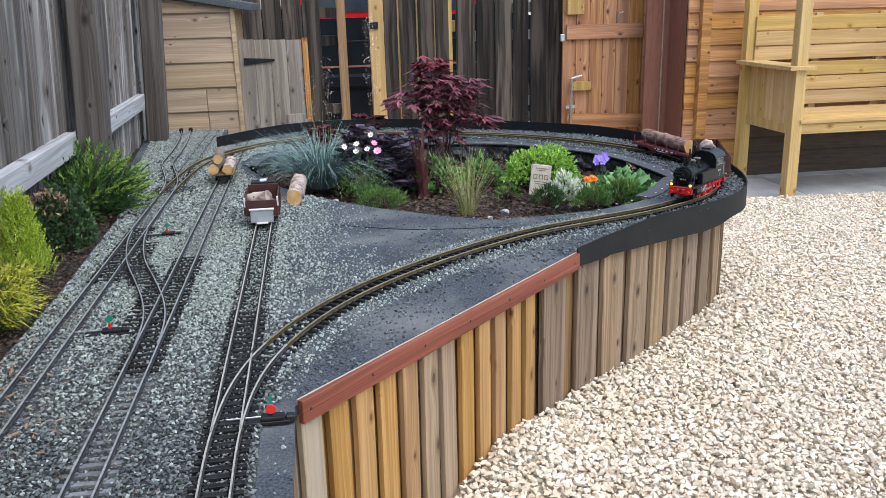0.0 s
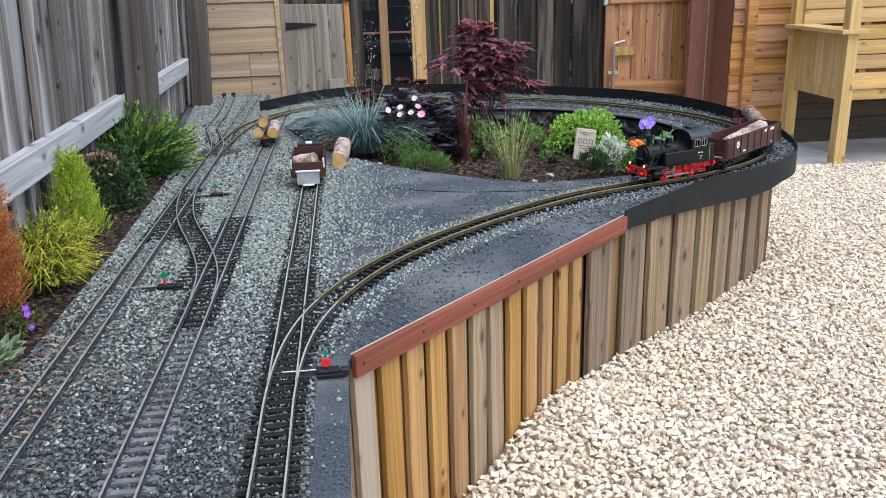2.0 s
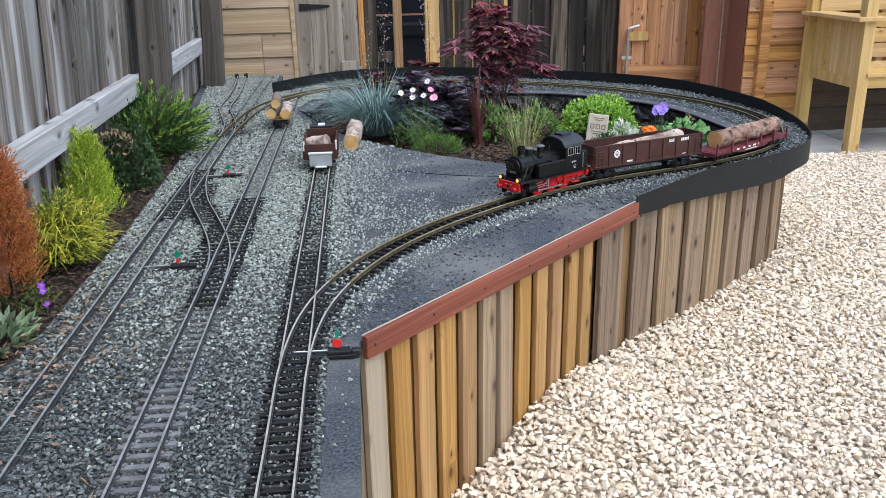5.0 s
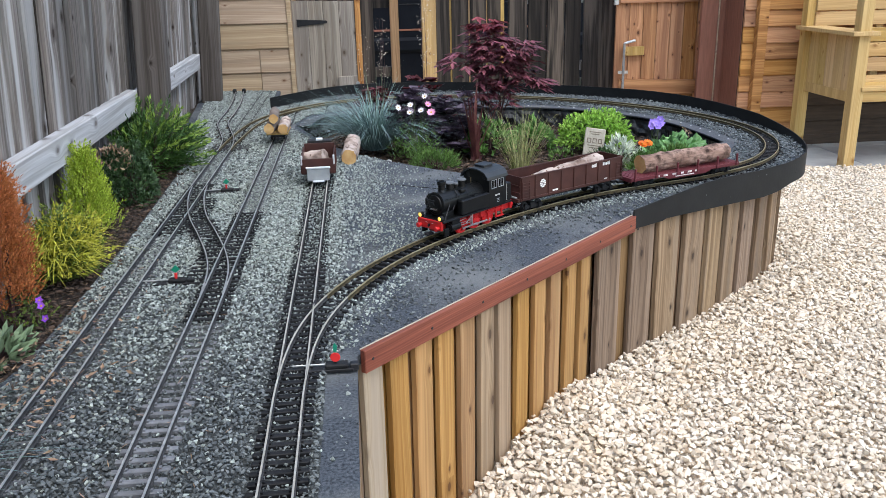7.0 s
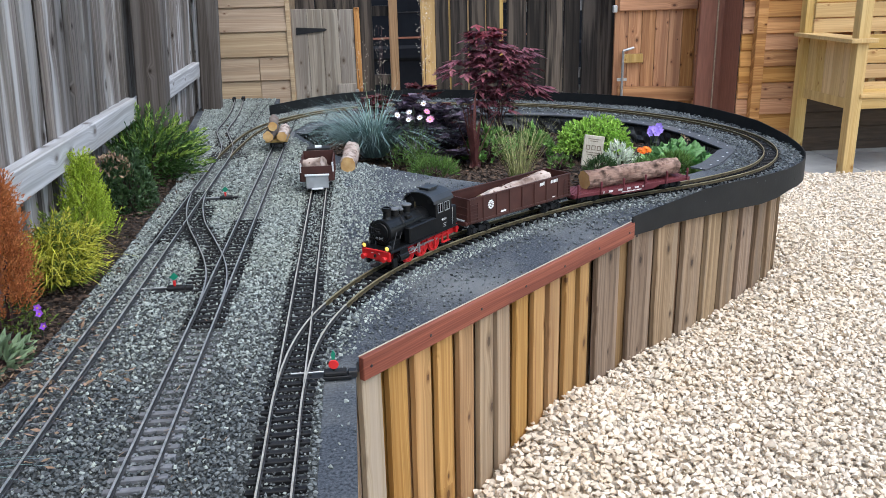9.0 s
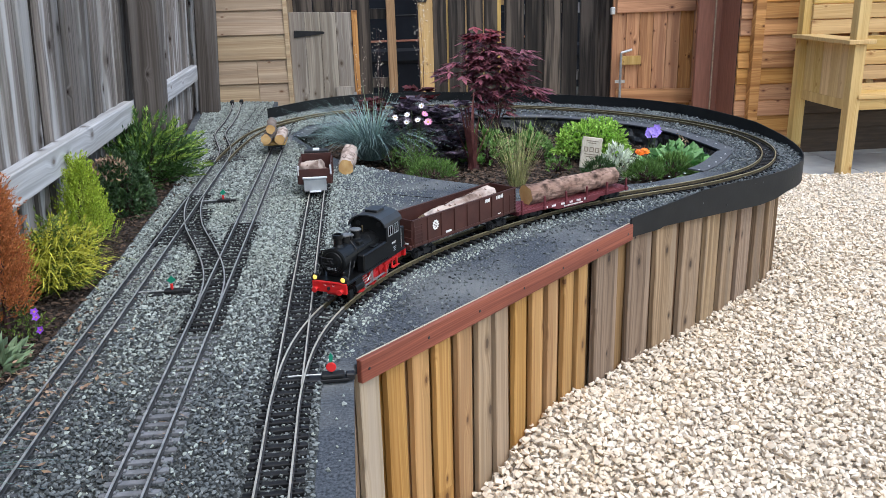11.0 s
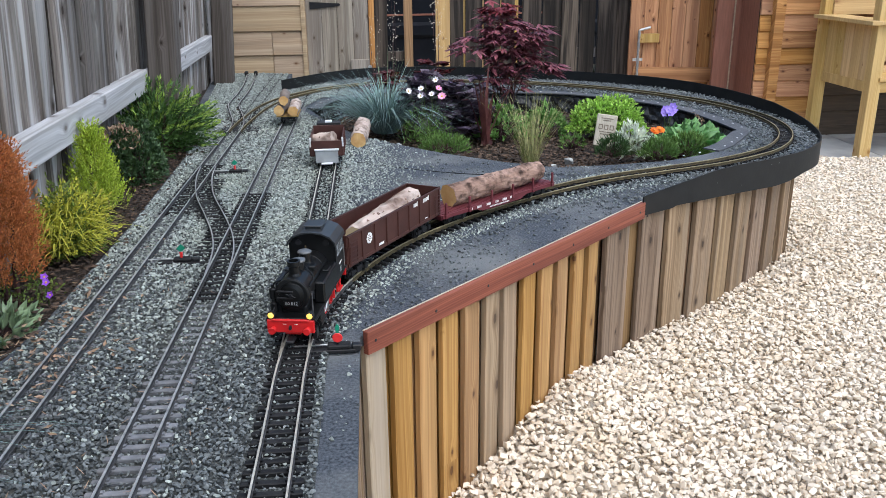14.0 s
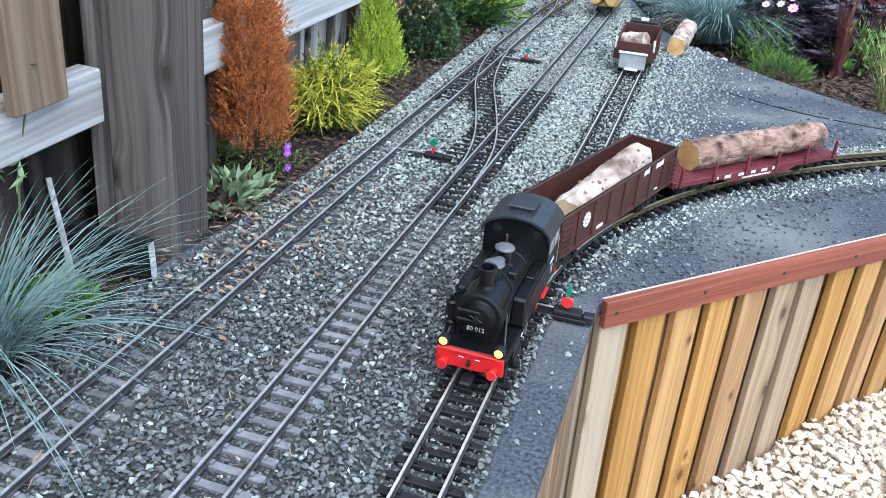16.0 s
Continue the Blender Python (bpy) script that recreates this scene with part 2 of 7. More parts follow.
M = dict(
    stones=surf("limestone_chips", (0.76, 0.675, 0.560), (0.68, 0.580, 0.455), 30, 0.9, 0.4, 160, island=0.17, spec=0.2, dirt=(0.55, 0.41, 0.25), dirt_scale=11, dirt_amount=0.42),
    gravel_bed=surf("gravel_bed", (0.43, 0.365, 0.285), (0.58, 0.50, 0.395), 60, 0.95, 0.9, 90, depth=0.02),
    ballast=surf("slate_ballast", (0.066, 0.074, 0.079), (0.175, 0.191, 0.192), 60, 0.8, 0.5, 300, island=0.5, spec=0.25, dirt=(0.25, 0.272, 0.25), dirt_scale=2.5, dirt_amount=0.45),
    ballast_pale=surf("pale_slate_ballast", (0.215, 0.240, 0.228), (0.400, 0.440, 0.405), 60, 0.85, 0.35, 300, island=0.42, spec=0.2, dirt=(0.31, 0.34, 0.29), dirt_scale=2.5, dirt_amount=0.6),
    # darker than the chips on it: shade in their gaps, put into the colour
    ballast_bed=surf("ballast_bed", (0.022, 0.025, 0.027), (0.080, 0.088, 0.085), 220, 0.9, 1.0, 260, dirt=(0.09, 0.095, 0.085), dirt_scale=3, depth=0.006),
    felt=surf("mineral_felt", (0.032, 0.038, 0.047), (0.118, 0.132, 0.154), 190, 0.95, 1.0, 500, spec=0.12, dirt=(0.20, 0.208, 0.208), dirt_scale=5, dirt_amount=0.75, depth=0.003),
    felt_edge=surf("felt_strip", (0.045, 0.050, 0.060), (0.075, 0.082, 0.092), 90, 0.8, 0.4, 400, dirt=(0.12, 0.12, 0.12), dirt_scale=9),
    liner=surf("black_liner", (0.005, 0.0055, 0.006), (0.010, 0.0105, 0.011), 8, 0.28, 0.8, 9, rough2=0.45, spec=0.4, depth=0.03, dirt=(0.03, 0.03, 0.027), dirt_scale=14, dirt_amount=0.25),
    fascia=surf("black_plastic_edging", (0.007, 0.008, 0.009), (0.012, 0.013, 0.014), 14, 0.5, 0.12, 90, rough2=0.62, spec=0.22, dirt=(0.03, 0.03, 0.028), dirt_scale=18, dirt_amount=0.2),
    soil=surf("bark_soil", (0.020, 0.015, 0.012), (0.060, 0.042, 0.030), 120, 0.95, 1.0, 140, depth=0.015),
    bark_chip=surf("bark_chips", (0.035, 0.022, 0.015), (0.11, 0.07, 0.045), 60, 0.9, 0.4, 200, island=0.5),
    rail=surf("rail_metal", (0.36, 0.365, 0.37), (0.52, 0.525, 0.53), 80, 0.36, 0.15, 300, metal=0.5, rough2=0.5, dirt=(0.20, 0.19, 0.18), dirt_scale=14, dirt_amount=0.4),
    nickel=surf("nickel_brass_rail", (0.46, 0.43, 0.37), (0.62, 0.59, 0.53), 80, 0.36, 0.15, 300, metal=0.4, rough2=0.5, dirt=(0.30, 0.25, 0.19), dirt_scale=14, dirt_amount=0.4),
    # much darker than the rail heads
    railside=surf("dark_rail_side", (0.030, 0.030, 0.032), (0.065, 0.065, 0.068), 80, 0.75, 0.15, 300, spec=0.2),
    brass=surf("brass_rail", (0.25, 0.21, 0.115), (0.38, 0.33, 0.20), 60, 0.4, 0.15, 300, metal=0.45, rough2=0.55, dirt=(0.14, 0.115, 0.075), dirt_scale=10, dirt_amount=0.5),
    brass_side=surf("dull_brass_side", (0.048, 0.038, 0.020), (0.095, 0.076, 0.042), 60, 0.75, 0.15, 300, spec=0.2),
    sleeper=surf("sleeper_plastic", (0.006, 0.006, 0.007), (0.014, 0.014, 0.015), 70, 0.6, 0.3, 250, spec=0.25, rand=0.3, dirt=(0.06, 0.06, 0.057), dirt_scale=25, dirt_amount=0.18),
    greysleeper=surf("faded_sleeper_plastic", (0.115, 0.12, 0.132), (0.185, 0.19, 0.205), 70, 0.75, 0.3, 250, rand=0.25, dirt=(0.25, 0.25, 0.25), dirt_scale=25, dirt_amount=0.4),
    stain=wood("orange_stained_board", (0.285, 0.145, 0.044), (0.49, 0.285, 0.105), "z", (0.10, 0.043, 0.016), 0.10, (0.30, 0.17, 0.06), 0.6, 0.7, hue=0.006),
    board=wood("weathered_board", (0.150, 0.098, 0.058), (0.335, 0.238, 0.152), "z", (0.050, 0.034, 0.024), 0.16, (0.20, 0.155, 0.115), 0.55, 0.8, 0.2, pick=0.5),
    paleboard=wood("pale_weathered_board", (0.31, 0.245, 0.175), (0.47, 0.39, 0.30), "z", (0.10, 0.075, 0.055), 0.06, (0.30, 0.25, 0.20), 0.5, 0.8, 0.2, pick=0.5),
    # recessed boards: browner, less weathered, and darkened for the shade between front boards
    backboard=wood("shaded_brown_recess_board", (0.026, 0.020, 0.016), (0.090, 0.071, 0.057), "z", (0.02, 0.015, 0.011), 0.4, (0.13, 0.117, 0.105), 0.4, 0.88, 0.2, 0.8),
    tanboard=wood("faded_tan_board", (0.25, 0.170, 0.098), (0.41, 0.300, 0.188), "z", (0.085, 0.055, 0.035), 0.08, (0.255, 0.19, 0.125), 0.6, 0.78, 0.2, pick=0.6),
    brownboard=wood("brown_fence_board", (0.15, 0.105, 0.070), (0.27, 0.20, 0.145), "z", None, 0.05, (0.13, 0.10, 0.08), 0.5, 0.85),
    oldboard=wood("brown_under_board", (0.15, 0.085, 0.040), (0.29, 0.18, 0.095), "z", None, 0.2),
    redtrim=wood("mahogany_batten", (0.155, 0.034, 0.012), (0.300, 0.083, 0.031), "x", None, 0.05, (0.12, 0.027, 0.011), 0.6, 0.62, 0.25, fine=210.0, rings=900.0),
    oldwood=wood("grey_fence_wood", (0.085, 0.073, 0.065), (0.235, 0.210, 0.192), "z", (0.03, 0.022, 0.017), 0.40, (0.45, 0.45, 0.45), 0.65, 0.88, 0.2, 0.8),
    postwood=wood("fence_post_wood", (0.058, 0.048, 0.041), (0.128, 0.110, 0.098), "z", (0.030, 0.023, 0.018), 0.08, (0.18, 0.168, 0.158), 0.4, 0.88, 0.2, 0.5, pick=0.22, fine=150.0),
    silver=wood("silvered_rail_wood", (0.33, 0.33, 0.335), (0.56, 0.56, 0.57), "y", (0.16, 0.14, 0.13), 0.06, (0.30, 0.285, 0.27), 0.5, 0.85, 0.2, 0.5, pick=0.25),
    darkwood=wood("dark_creosoted_wood", (0.011, 0.009, 0.0075), (0.044, 0.035, 0.029), "z", None, 0.6, (0.17, 0.136, 0.108), 0.45, 0.75, 0.25, 0.6),
    cladding=wood("pale_lap_cladding", (0.34, 0.235, 0.145), (0.51, 0.39, 0.26), "x", (0.15, 0.07, 0.03), 0.10, (0.30, 0.225, 0.155), 0.5, 0.65, pick=0.4),
    orangeclad=wood("orange_lap_cladding", (0.35, 0.155, 0.054), (0.56, 0.295, 0.117), "x", (0.12, 0.04, 0.014), 0.14, (0.23, 0.098, 0.036), 0.5, 0.6, pick=0.6),
    shaded_umber=surf("shaded_brown_cladding", (0.035, 0.022, 0.013), (0.07, 0.045, 0.028), 10, 0.7, 0.3, 26, stretch=(0.8, 9, 9), rand=0.15),
    greydoor=wood("greyed_door_boards", (0.23, 0.19, 0.15), (0.42, 0.37, 0.305), "z", (0.10, 0.07, 0.045), 0.14, (0.19, 0.16, 0.13), 0.6, 0.8, pick=0.7),
    yellowwood=wood("yellow_treated_wood", (0.41, 0.25, 0.085), (0.57, 0.39, 0.165), "z", (0.2, 0.1, 0.03), 0.1, (0.33, 0.21, 0.085), 0.5, 0.6, pick=0.3),
    benchwood=wood("honey_bench_wood", (0.42, 0.262, 0.085), (0.565, 0.385, 0.155), "x", (0.25, 0.12, 0.032), 0.10, (0.38, 0.235, 0.08), 0.5, 0.5, pick=0.4),
    benchpost=wood("honey_post_wood", (0.46, 0.295, 0.105), (0.62, 0.44, 0.19), "z", (0.27, 0.13, 0.035), 0.10, (0.42, 0.27, 0.10), 0.5, 0.5, pick=0.3),
    gatewood=wood("brown_gate_wood", (0.36, 0.160, 0.064), (0.57, 0.295, 0.132), "z", (0.09, 0.03, 0.012), 0.14, (0.25, 0.105, 0.045), 0.6, 0.65, pick=0.6),
    gateledge=wood("brown_gate_ledge", (0.34, 0.150, 0.060), (0.54, 0.275, 0.122), "x", (0.09, 0.03, 0.012), 0.10, (0.25, 0.105, 0.045), 0.6, 0.65, pick=0.5),
    redboard=surf("red_brown_boards", (0.185, 0.070, 0.042), (0.255, 0.104, 0.066), 10, 0.55, 0.3, 26, stretch=(9, 9, 0.8), rand=0.08),
    roof=surf("shed_roof_felt", (0.055, 0.065, 0.075), (0.11, 0.12, 0.13), 120, 0.9, 0.6, 400),
    slab=surf("paving_slab", (0.30, 0.30, 0.29), (0.42, 0.42, 0.40), 6, 0.85, 0.3, 90, rand=0.08),
    iron=surf("black_iron", (0.006, 0.006, 0.007), (0.016, 0.016, 0.018), 30, 0.5, 0.2, 200, spec=0.35),
    zinc=surf("zinc_fitting", (0.42, 0.43, 0.44), (0.6, 0.6, 0.6), 60, 0.4, 0.1, 200, metal=0.8),
    locoblack=surf("loco_black_paint", (0.003, 0.0033, 0.0037), (0.007, 0.0074, 0.008), 18, 0.30, 0.05, 300, rough2=0.42, spec=0.28, dirt=(0.016, 0.016, 0.016), dirt_scale=30, dirt_amount=0.2),
    locogrey=surf("loco_roof_grey", (0.016, 0.019, 0.022), (0.030, 0.033, 0.037), 18, 0.42, 0.05, 300),
    domecap=surf("grey_dome_cap", (0.07, 0.075, 0.08), (0.12, 0.125, 0.13), 40, 0.35, 0.1, 300),
    locored=surf("loco_red_paint", (0.50, 0.010, 0.012), (0.60, 0.02, 0.02), 18, 0.4, 0.05, 300),
    steel=surf("rod_steel", (0.5, 0.5, 0.5), (0.62, 0.62, 0.62), 40, 0.35, 0.05, 300, metal=0.9),
    headlight=glow("headlight_lens", (1.0, 0.66, 0.12), 0.42),
    pane=surf("cab_glass", (0.25, 0.27, 0.28), (0.35, 0.37, 0.38), 18, 0.15, 0.0),
    paintwhite=surf("white_lettering", (0.75, 0.75, 0.73), (0.8, 0.8, 0.78), 18, 0.5, 0.0),
    wagon=surf("oxide_brown_wagon", (0.050, 0.018, 0.014), (0.070, 0.026, 0.020), 30, 0.5, 0.08, 300, spec=0.35, dirt=(0.04, 0.018, 0.014), dirt_scale=20, dirt_amount=0.5),
    wagon_in=surf("wagon_inside", (0.035, 0.016, 0.012), (0.055, 0.026, 0.02), 40, 0.7, 0.2, 300),
    flatred=surf("maroon_flatcar", (0.105, 0.020, 0.026), (0.135, 0.030, 0.036), 30, 0.5, 0.1, 300, spec=0.35),
    greyplate=surf("grey_wagon_plate", (0.28, 0.30, 0.31), (0.36, 0.38, 0.39), 30, 0.5, 0.05, 300, dirt=(0.2, 0.2, 0.2), dirt_scale=25),
    whiteplate=surf("white_wagon_trim", (0.62, 0.64, 0.66), (0.7, 0.72, 0.74), 30, 0.5, 0.05, 300),
    bark=surf("larch_bark", (0.20, 0.12, 0.09), (0.40, 0.27, 0.215), 16, 0.9, 1.0, 50, stretch=(0.7, 2, 2), dirt=(0.04, 0.024, 0.018), dirt_scale=48, dirt_amount=1.0, depth=0.008, spec=0.2),
    birch=surf("silver_birch_bark", (0.40, 0.30, 0.25), (0.60, 0.51, 0.45), 14, 0.8, 0.9, 40, stretch=(0.7, 2, 2), dirt=(0.10, 0.058, 0.04), dirt_scale=26, dirt_amount=0.95, depth=0.006),
    flake=surf("bark_flakes", (0.10, 0.055, 0.038), (0.26, 0.16, 0.115), 40, 0.9, 0.4, 120, island=0.4),
    greybark=surf("grey_bark", (0.13, 0.10, 0.085), (0.22, 0.18, 0.15), 12, 0.85, 0.8, 30, depth=0.004),
    logend=surf("cut_log_end", (0.50, 0.29, 0.10), (0.66, 0.45, 0.20), 30, 0.75, 0.3, 90, dirt=(0.36, 0.18, 0.06), dirt_scale=22, dirt_amount=0.6),
    paleend=surf("pale_log_end", (0.56, 0.42, 0.22), (0.70, 0.58, 0.36), 30, 0.75, 0.3, 90, dirt=(0.4, 0.26, 0.12), dirt_scale=24, dirt_amount=0.5),
    signalred=surf("signal_red", (0.60, 0.02, 0.02), (0.68, 0.03, 0.03), 20, 0.45, 0),
    signalgreen=surf("signal_green", (0.01, 0.20, 0.12), (0.02, 0.27, 0.16), 20, 0.45, 0),
    plaque=surf("pale_wooden_plaque", (0.40, 0.36, 0.28), (0.52, 0.47, 0.38), 40, 0.8, 0.4, 90, stretch=(8, 8, 1), dirt=(0.3, 0.26, 0.2), dirt_scale=25),
    engraved=surf("engraved_marks", (0.14, 0.11, 0.08), (0.2, 0.16, 0.12), 40, 0.9, 0),
    carred=surf("car_red_paint", (0.5, 0.01, 0.02), (0.55, 0.015, 0.02), 5, 0.2, 0),
    cardark=surf("car_dark_blue_paint", (0.004, 0.005, 0.008), (0.007, 0.009, 0.013), 5, 0.6, 0, spec=0.12),
    carglass=surf("car_window_glass", (0.02, 0.03, 0.04), (0.04, 0.05, 0.06), 5, 0.2, 0),
    tyre=surf("tyre_rubber", (0.012, 0.012, 0.012), (0.02, 0.02, 0.02), 30, 0.85, 0.1),
)


# ---- mesh helpers ----
def part(name, bm, material, parent=None, label="", smooth=False, at=None):
    """Links a bmesh as one mesh object, under a thing or part."""
    me = bpy.data.meshes.new(name)
    if isinstance(bm, tuple):
        me.from_pydata(*bm)
    else:
        bm.to_mesh(me)
        bm.free()
    me.materials.append(material)
    if smooth:
        me.shade_smooth()
    return shared(name, me, parent, at, label)


def shared(name, me, parent=None, at=None, label=""):
    ob = new(name, me)
    if parent is not None:
        ob.parent = parent
    if at is not None:
        ob.matrix_basis = at
    if label:
        ob["label"] = label
    return ob


def thing(name, m, label, category, group="", kind=""):
    ob = new(name)
    ob.matrix_basis = m
    ob.empty_display_size = 0.05
    return tagged(ob, label, category, group, kind)


def box(bm, x0, x1, y0, y1, z0, z1, bevel=0.0, m=None):
    mm = Matrix.Translation(((x0 + x1) / 2, (y0 + y1) / 2, (z0 + z1) / 2)) @ Matrix.Diagonal((abs(x1 - x0), abs(y1 - y0), abs(z1 - z0), 1))
    geo = bmesh.ops.create_cube(bm, size=1, matrix=(m or Matrix()) @ mm)
    if bevel:
        edges = {e for v in geo["verts"] for e in v.link_edges}
        bmesh.ops.bevel(bm, geom=list(edges), offset=bevel, segments=1, affect="EDGES")
    return bm


def one_box(*a, **k):
    return box(bmesh.new(), *a, **k)


def rod(bm, p, q, r, r2=None, n=10, caps=True):
    p, q = Vector(p), Vector(q)
    d = q - p
    m = Matrix.Translation((p + q) / 2) @ d.to_track_quat("Z", "Y").to_matrix().to_4x4()
    bmesh.ops.create_cone(bm, cap_ends=caps, segments=n, radius1=r, radius2=r if r2 is None else r2, depth=d.length, matrix=m)
    return bm


def lathe(bm, profile, n=20, m=None):
    """A turned shape about z; profile of (radius, z)."""
    m = m or Matrix()
    rings = []
    for r, z in profile:
        rings.append([bm.verts.new(m @ Vector((r * math.cos(a), r * math.sin(a), z))) for a in np.linspace(0, 2 * math.pi, n, endpoint=False)])
    for a, b in zip(rings, rings[1:]):
        for i in range(n):
            bm.faces.new((a[i], a[(i + 1) % n], b[(i + 1) % n], b[i]))
    if profile[0][0] > 1e-5:
        bm.faces.new(rings[0][::-1])
    if profile[-1][0] > 1e-5:
        bm.faces.new(rings[-1])
    bmesh.ops.remove_doubles(bm, verts=[v for ring in rings for v in ring], dist=1e-6)
    return bm


def prism(bm, outline, y0, y1, m=None):
    """An outline in x, z pushed from y0 to y1."""
    m = m or Matrix()
    a = [bm.verts.new(m @ Vector((x, y0, z))) for x, z in outline]
    b = [bm.verts.new(m @ Vector((x, y1, z))) for x, z in outline]
    n = len(outline)
    bm.faces.new(a)
    bm.faces.new(b[::-1])
    for i in range(n):
        bm.faces.new((a[(i + 1) % n], a[i], b[i], b[(i + 1) % n]))
    return bm


def sweep(Q, profile, z=0.0):
    """A profile of (sideways, up) carried along a flat curve: verts, edges, faces."""
    rings = [np.c_[offset(Q, d), np.full(len(Q), z + h)] for d, h in profile]
    n, k = len(Q), len(profile)
    verts = np.stack(rings, 1).reshape(-1, 3).tolist()
    faces = [(i * k + j, i * k + (j + 1) % k, (i + 1) * k + (j + 1) % k, (i + 1) * k + j) for i in range(n - 1) for j in range(k)]
    faces += [tuple(range(k))[::-1], tuple((n - 1) * k + j for j in range(k))]
    return verts, [], faces


def sheet(outer, hole, z, thick):
    """A flat sheet with an opening, and its edges."""
    from mathutils.geometry import tessellate_polygon
    loops = [[Vector((x, y, 0)) for x, y in outer]] + ([[Vector((x, y, 0)) for x, y in hole]] if hole else [])
    pts = [p for lp in loops for p in lp]
    verts = [(p.x, p.y, z) for p in pts] + [(p.x, p.y, z - thick) for p in pts]
    faces = []
    for a, b, c in tessellate_polygon(loops):
        up = (pts[b] - pts[a]).cross(pts[c] - pts[a]).z > 0
        faces.append((a, b, c) if up else (a, c, b))
    base, n = 0, len(pts)
    for lp in loops:
        k = len(lp)
        faces += [(base + i, base + i + n, base + (i + 1) % k + n, base + (i + 1) % k) for i in range(k)]
        base += k
    return verts, [], faces


def inside(px, py, poly):
    """Which of the places lie in a polygon."""
    res = np.zeros(len(px), bool)
    P = np.array(poly)
    for (x0, y0), (x1, y1) in zip(P, np.roll(P, -1, 0)):
        if y0 != y1:
            res ^= ((y0 > py) != (y1 > py)) & (px < (x1 - x0) * (py - y0) / (y1 - y0) + x0)
    return res


rng = np.random.default_rng(7)


def chip_shapes(n, points, squash):
    shapes = []
    for _ in range(n):
        bm = bmesh.new()
        p = rng.normal(size=(points, 3))
        p /= np.linalg.norm(p, axis=1)[:, None]
        p *= rng.uniform(0.68, 1.05, (points, 1)) * np.array([1, rng.uniform(0.6, 0.95), squash])
        for q in p:
            bm.verts.new(q)
        res = bmesh.ops.convex_hull(bm, input=bm.verts)
        bmesh.ops.delete(bm, geom=list({g for g in res["geom_interior"] + res["geom_unused"] if isinstance(g, bmesh.types.BMVert)}), context="VERTS")
        bmesh.ops.triangulate(bm, faces=bm.faces)
        bm.verts.index_update()
        shapes.append((np.array([v.co for v in bm.verts]), np.array([[v.index for v in f.verts] for f in bm.faces])))
        bm.free()
    return shapes


def scatter(name, shapes, pos, size, material, tilt=0.5, parent=None):
    """Many small solids in one mesh."""
    V, F, base = [], [], 0
    kind = rng.integers(len(shapes), size=len(pos))
    for k, (sv, sf) in enumerate(shapes):
        sel = np.where(kind == k)[0]
        if not len(sel):
            continue
        a, b = rng.uniform(0, 2 * math.pi, len(sel)), rng.normal(0, tilt, len(sel))
        ca, sa, cb, sb = np.cos(a), np.sin(a), np.cos(b), np.sin(b)
        x, y, z = (sv[None, :, i] * size[sel][:, None] for i in range(3))
        y, z = y * cb[:, None] - z * sb[:, None], y * sb[:, None] + z * cb[:, None]
        x, y = x * ca[:, None] - y * sa[:, None], x * sa[:, None] + y * ca[:, None]
        v = np.stack([x, y, z], 2) + pos[sel][:, None, :]
        n = sv.shape[0]
        F.append((sf[None] + (base + np.arange(len(sel)) * n)[:, None, None]).reshape(-1, 3))
        V.append(v.reshape(-1, 3))
        base += n * len(sel)
    V, F = np.concatenate(V), np.concatenate(F)
    me = bpy.data.meshes.new(name)
    me.vertices.add(len(V))
    me.vertices.foreach_set("co", V.ravel())
    me.loops.add(F.size)
    me.loops.foreach_set("vertex_index", F.ravel())
    me.polygons.add(len(F))
    me.polygons.foreach_set("loop_start", np.arange(0, F.size, 3))
    me.update(calc_edges=True)
    me.shade_flat()
    me.materials.append(material)
    return shared(name, me, parent)


def jittered(x0, x1, y0, y1, step):
    gx, gy = np.meshgrid(np.arange(x0, x1, step), np.arange(y0, y1, step))
    return gx.ravel() + rng.uniform(-0.5, 0.5, gx.size) * step, gy.ravel() + rng.uniform(-0.5, 0.5, gx.size) * step


# ---- ground, paving ----

FRONT = [(-0.01, -0.6), (-0.01, 1.245)]
DECK_EDGE = FRONT + [(0.745, 1.995)] + [tuple(p) for p in rim_line[::-4]] + [(-0.44, 4.97), (-0.86, 5.03), (-0.86, 4.62), (-0.76, 3.55), (-0.63, 2.8), (-0.61, 2.0), (-0.61, 1.35), (-0.64, 1.1), (-0.62, -0.6)]
inset = np.interp(lengths(rim_line)[-1] - lengths(rim_line), [0.0, 0.4, 0.95, 9.0], [0.024, 0.024, 0.088, 0.088])[:, None]
in_line = offset(rim_line, -inset)[::-1]
FOOT = FRONT + [(0.745, 1.995)] + [tuple(p) for p in in_line[::4]] + [(-0.86, 5.03), (-0.86, -0.6)]
WALL_LINE = np.concatenate([np.linspace(CORNER, TURN_END, 24), rim_line[::-1][:120:3]])


def bank(px, py):
    """How high the gravel lies: it is banked up against the boards."""
    d = np.full(len(px), 9.0)
    for q in WALL_LINE:
        d = np.minimum(d, np.hypot(px - q[0], py - q[1]))
    rise = np.clip((px - 0.10) / 0.30, 0.25, 1.0) * np.clip((py - 0.4) / 0.9, 0, 1)
    return 0.095 * rise * np.exp(-d / 0.9) + 0.04 * np.exp(-((px - 0.52) ** 2 + (py - 1.74) ** 2) / 0.03)


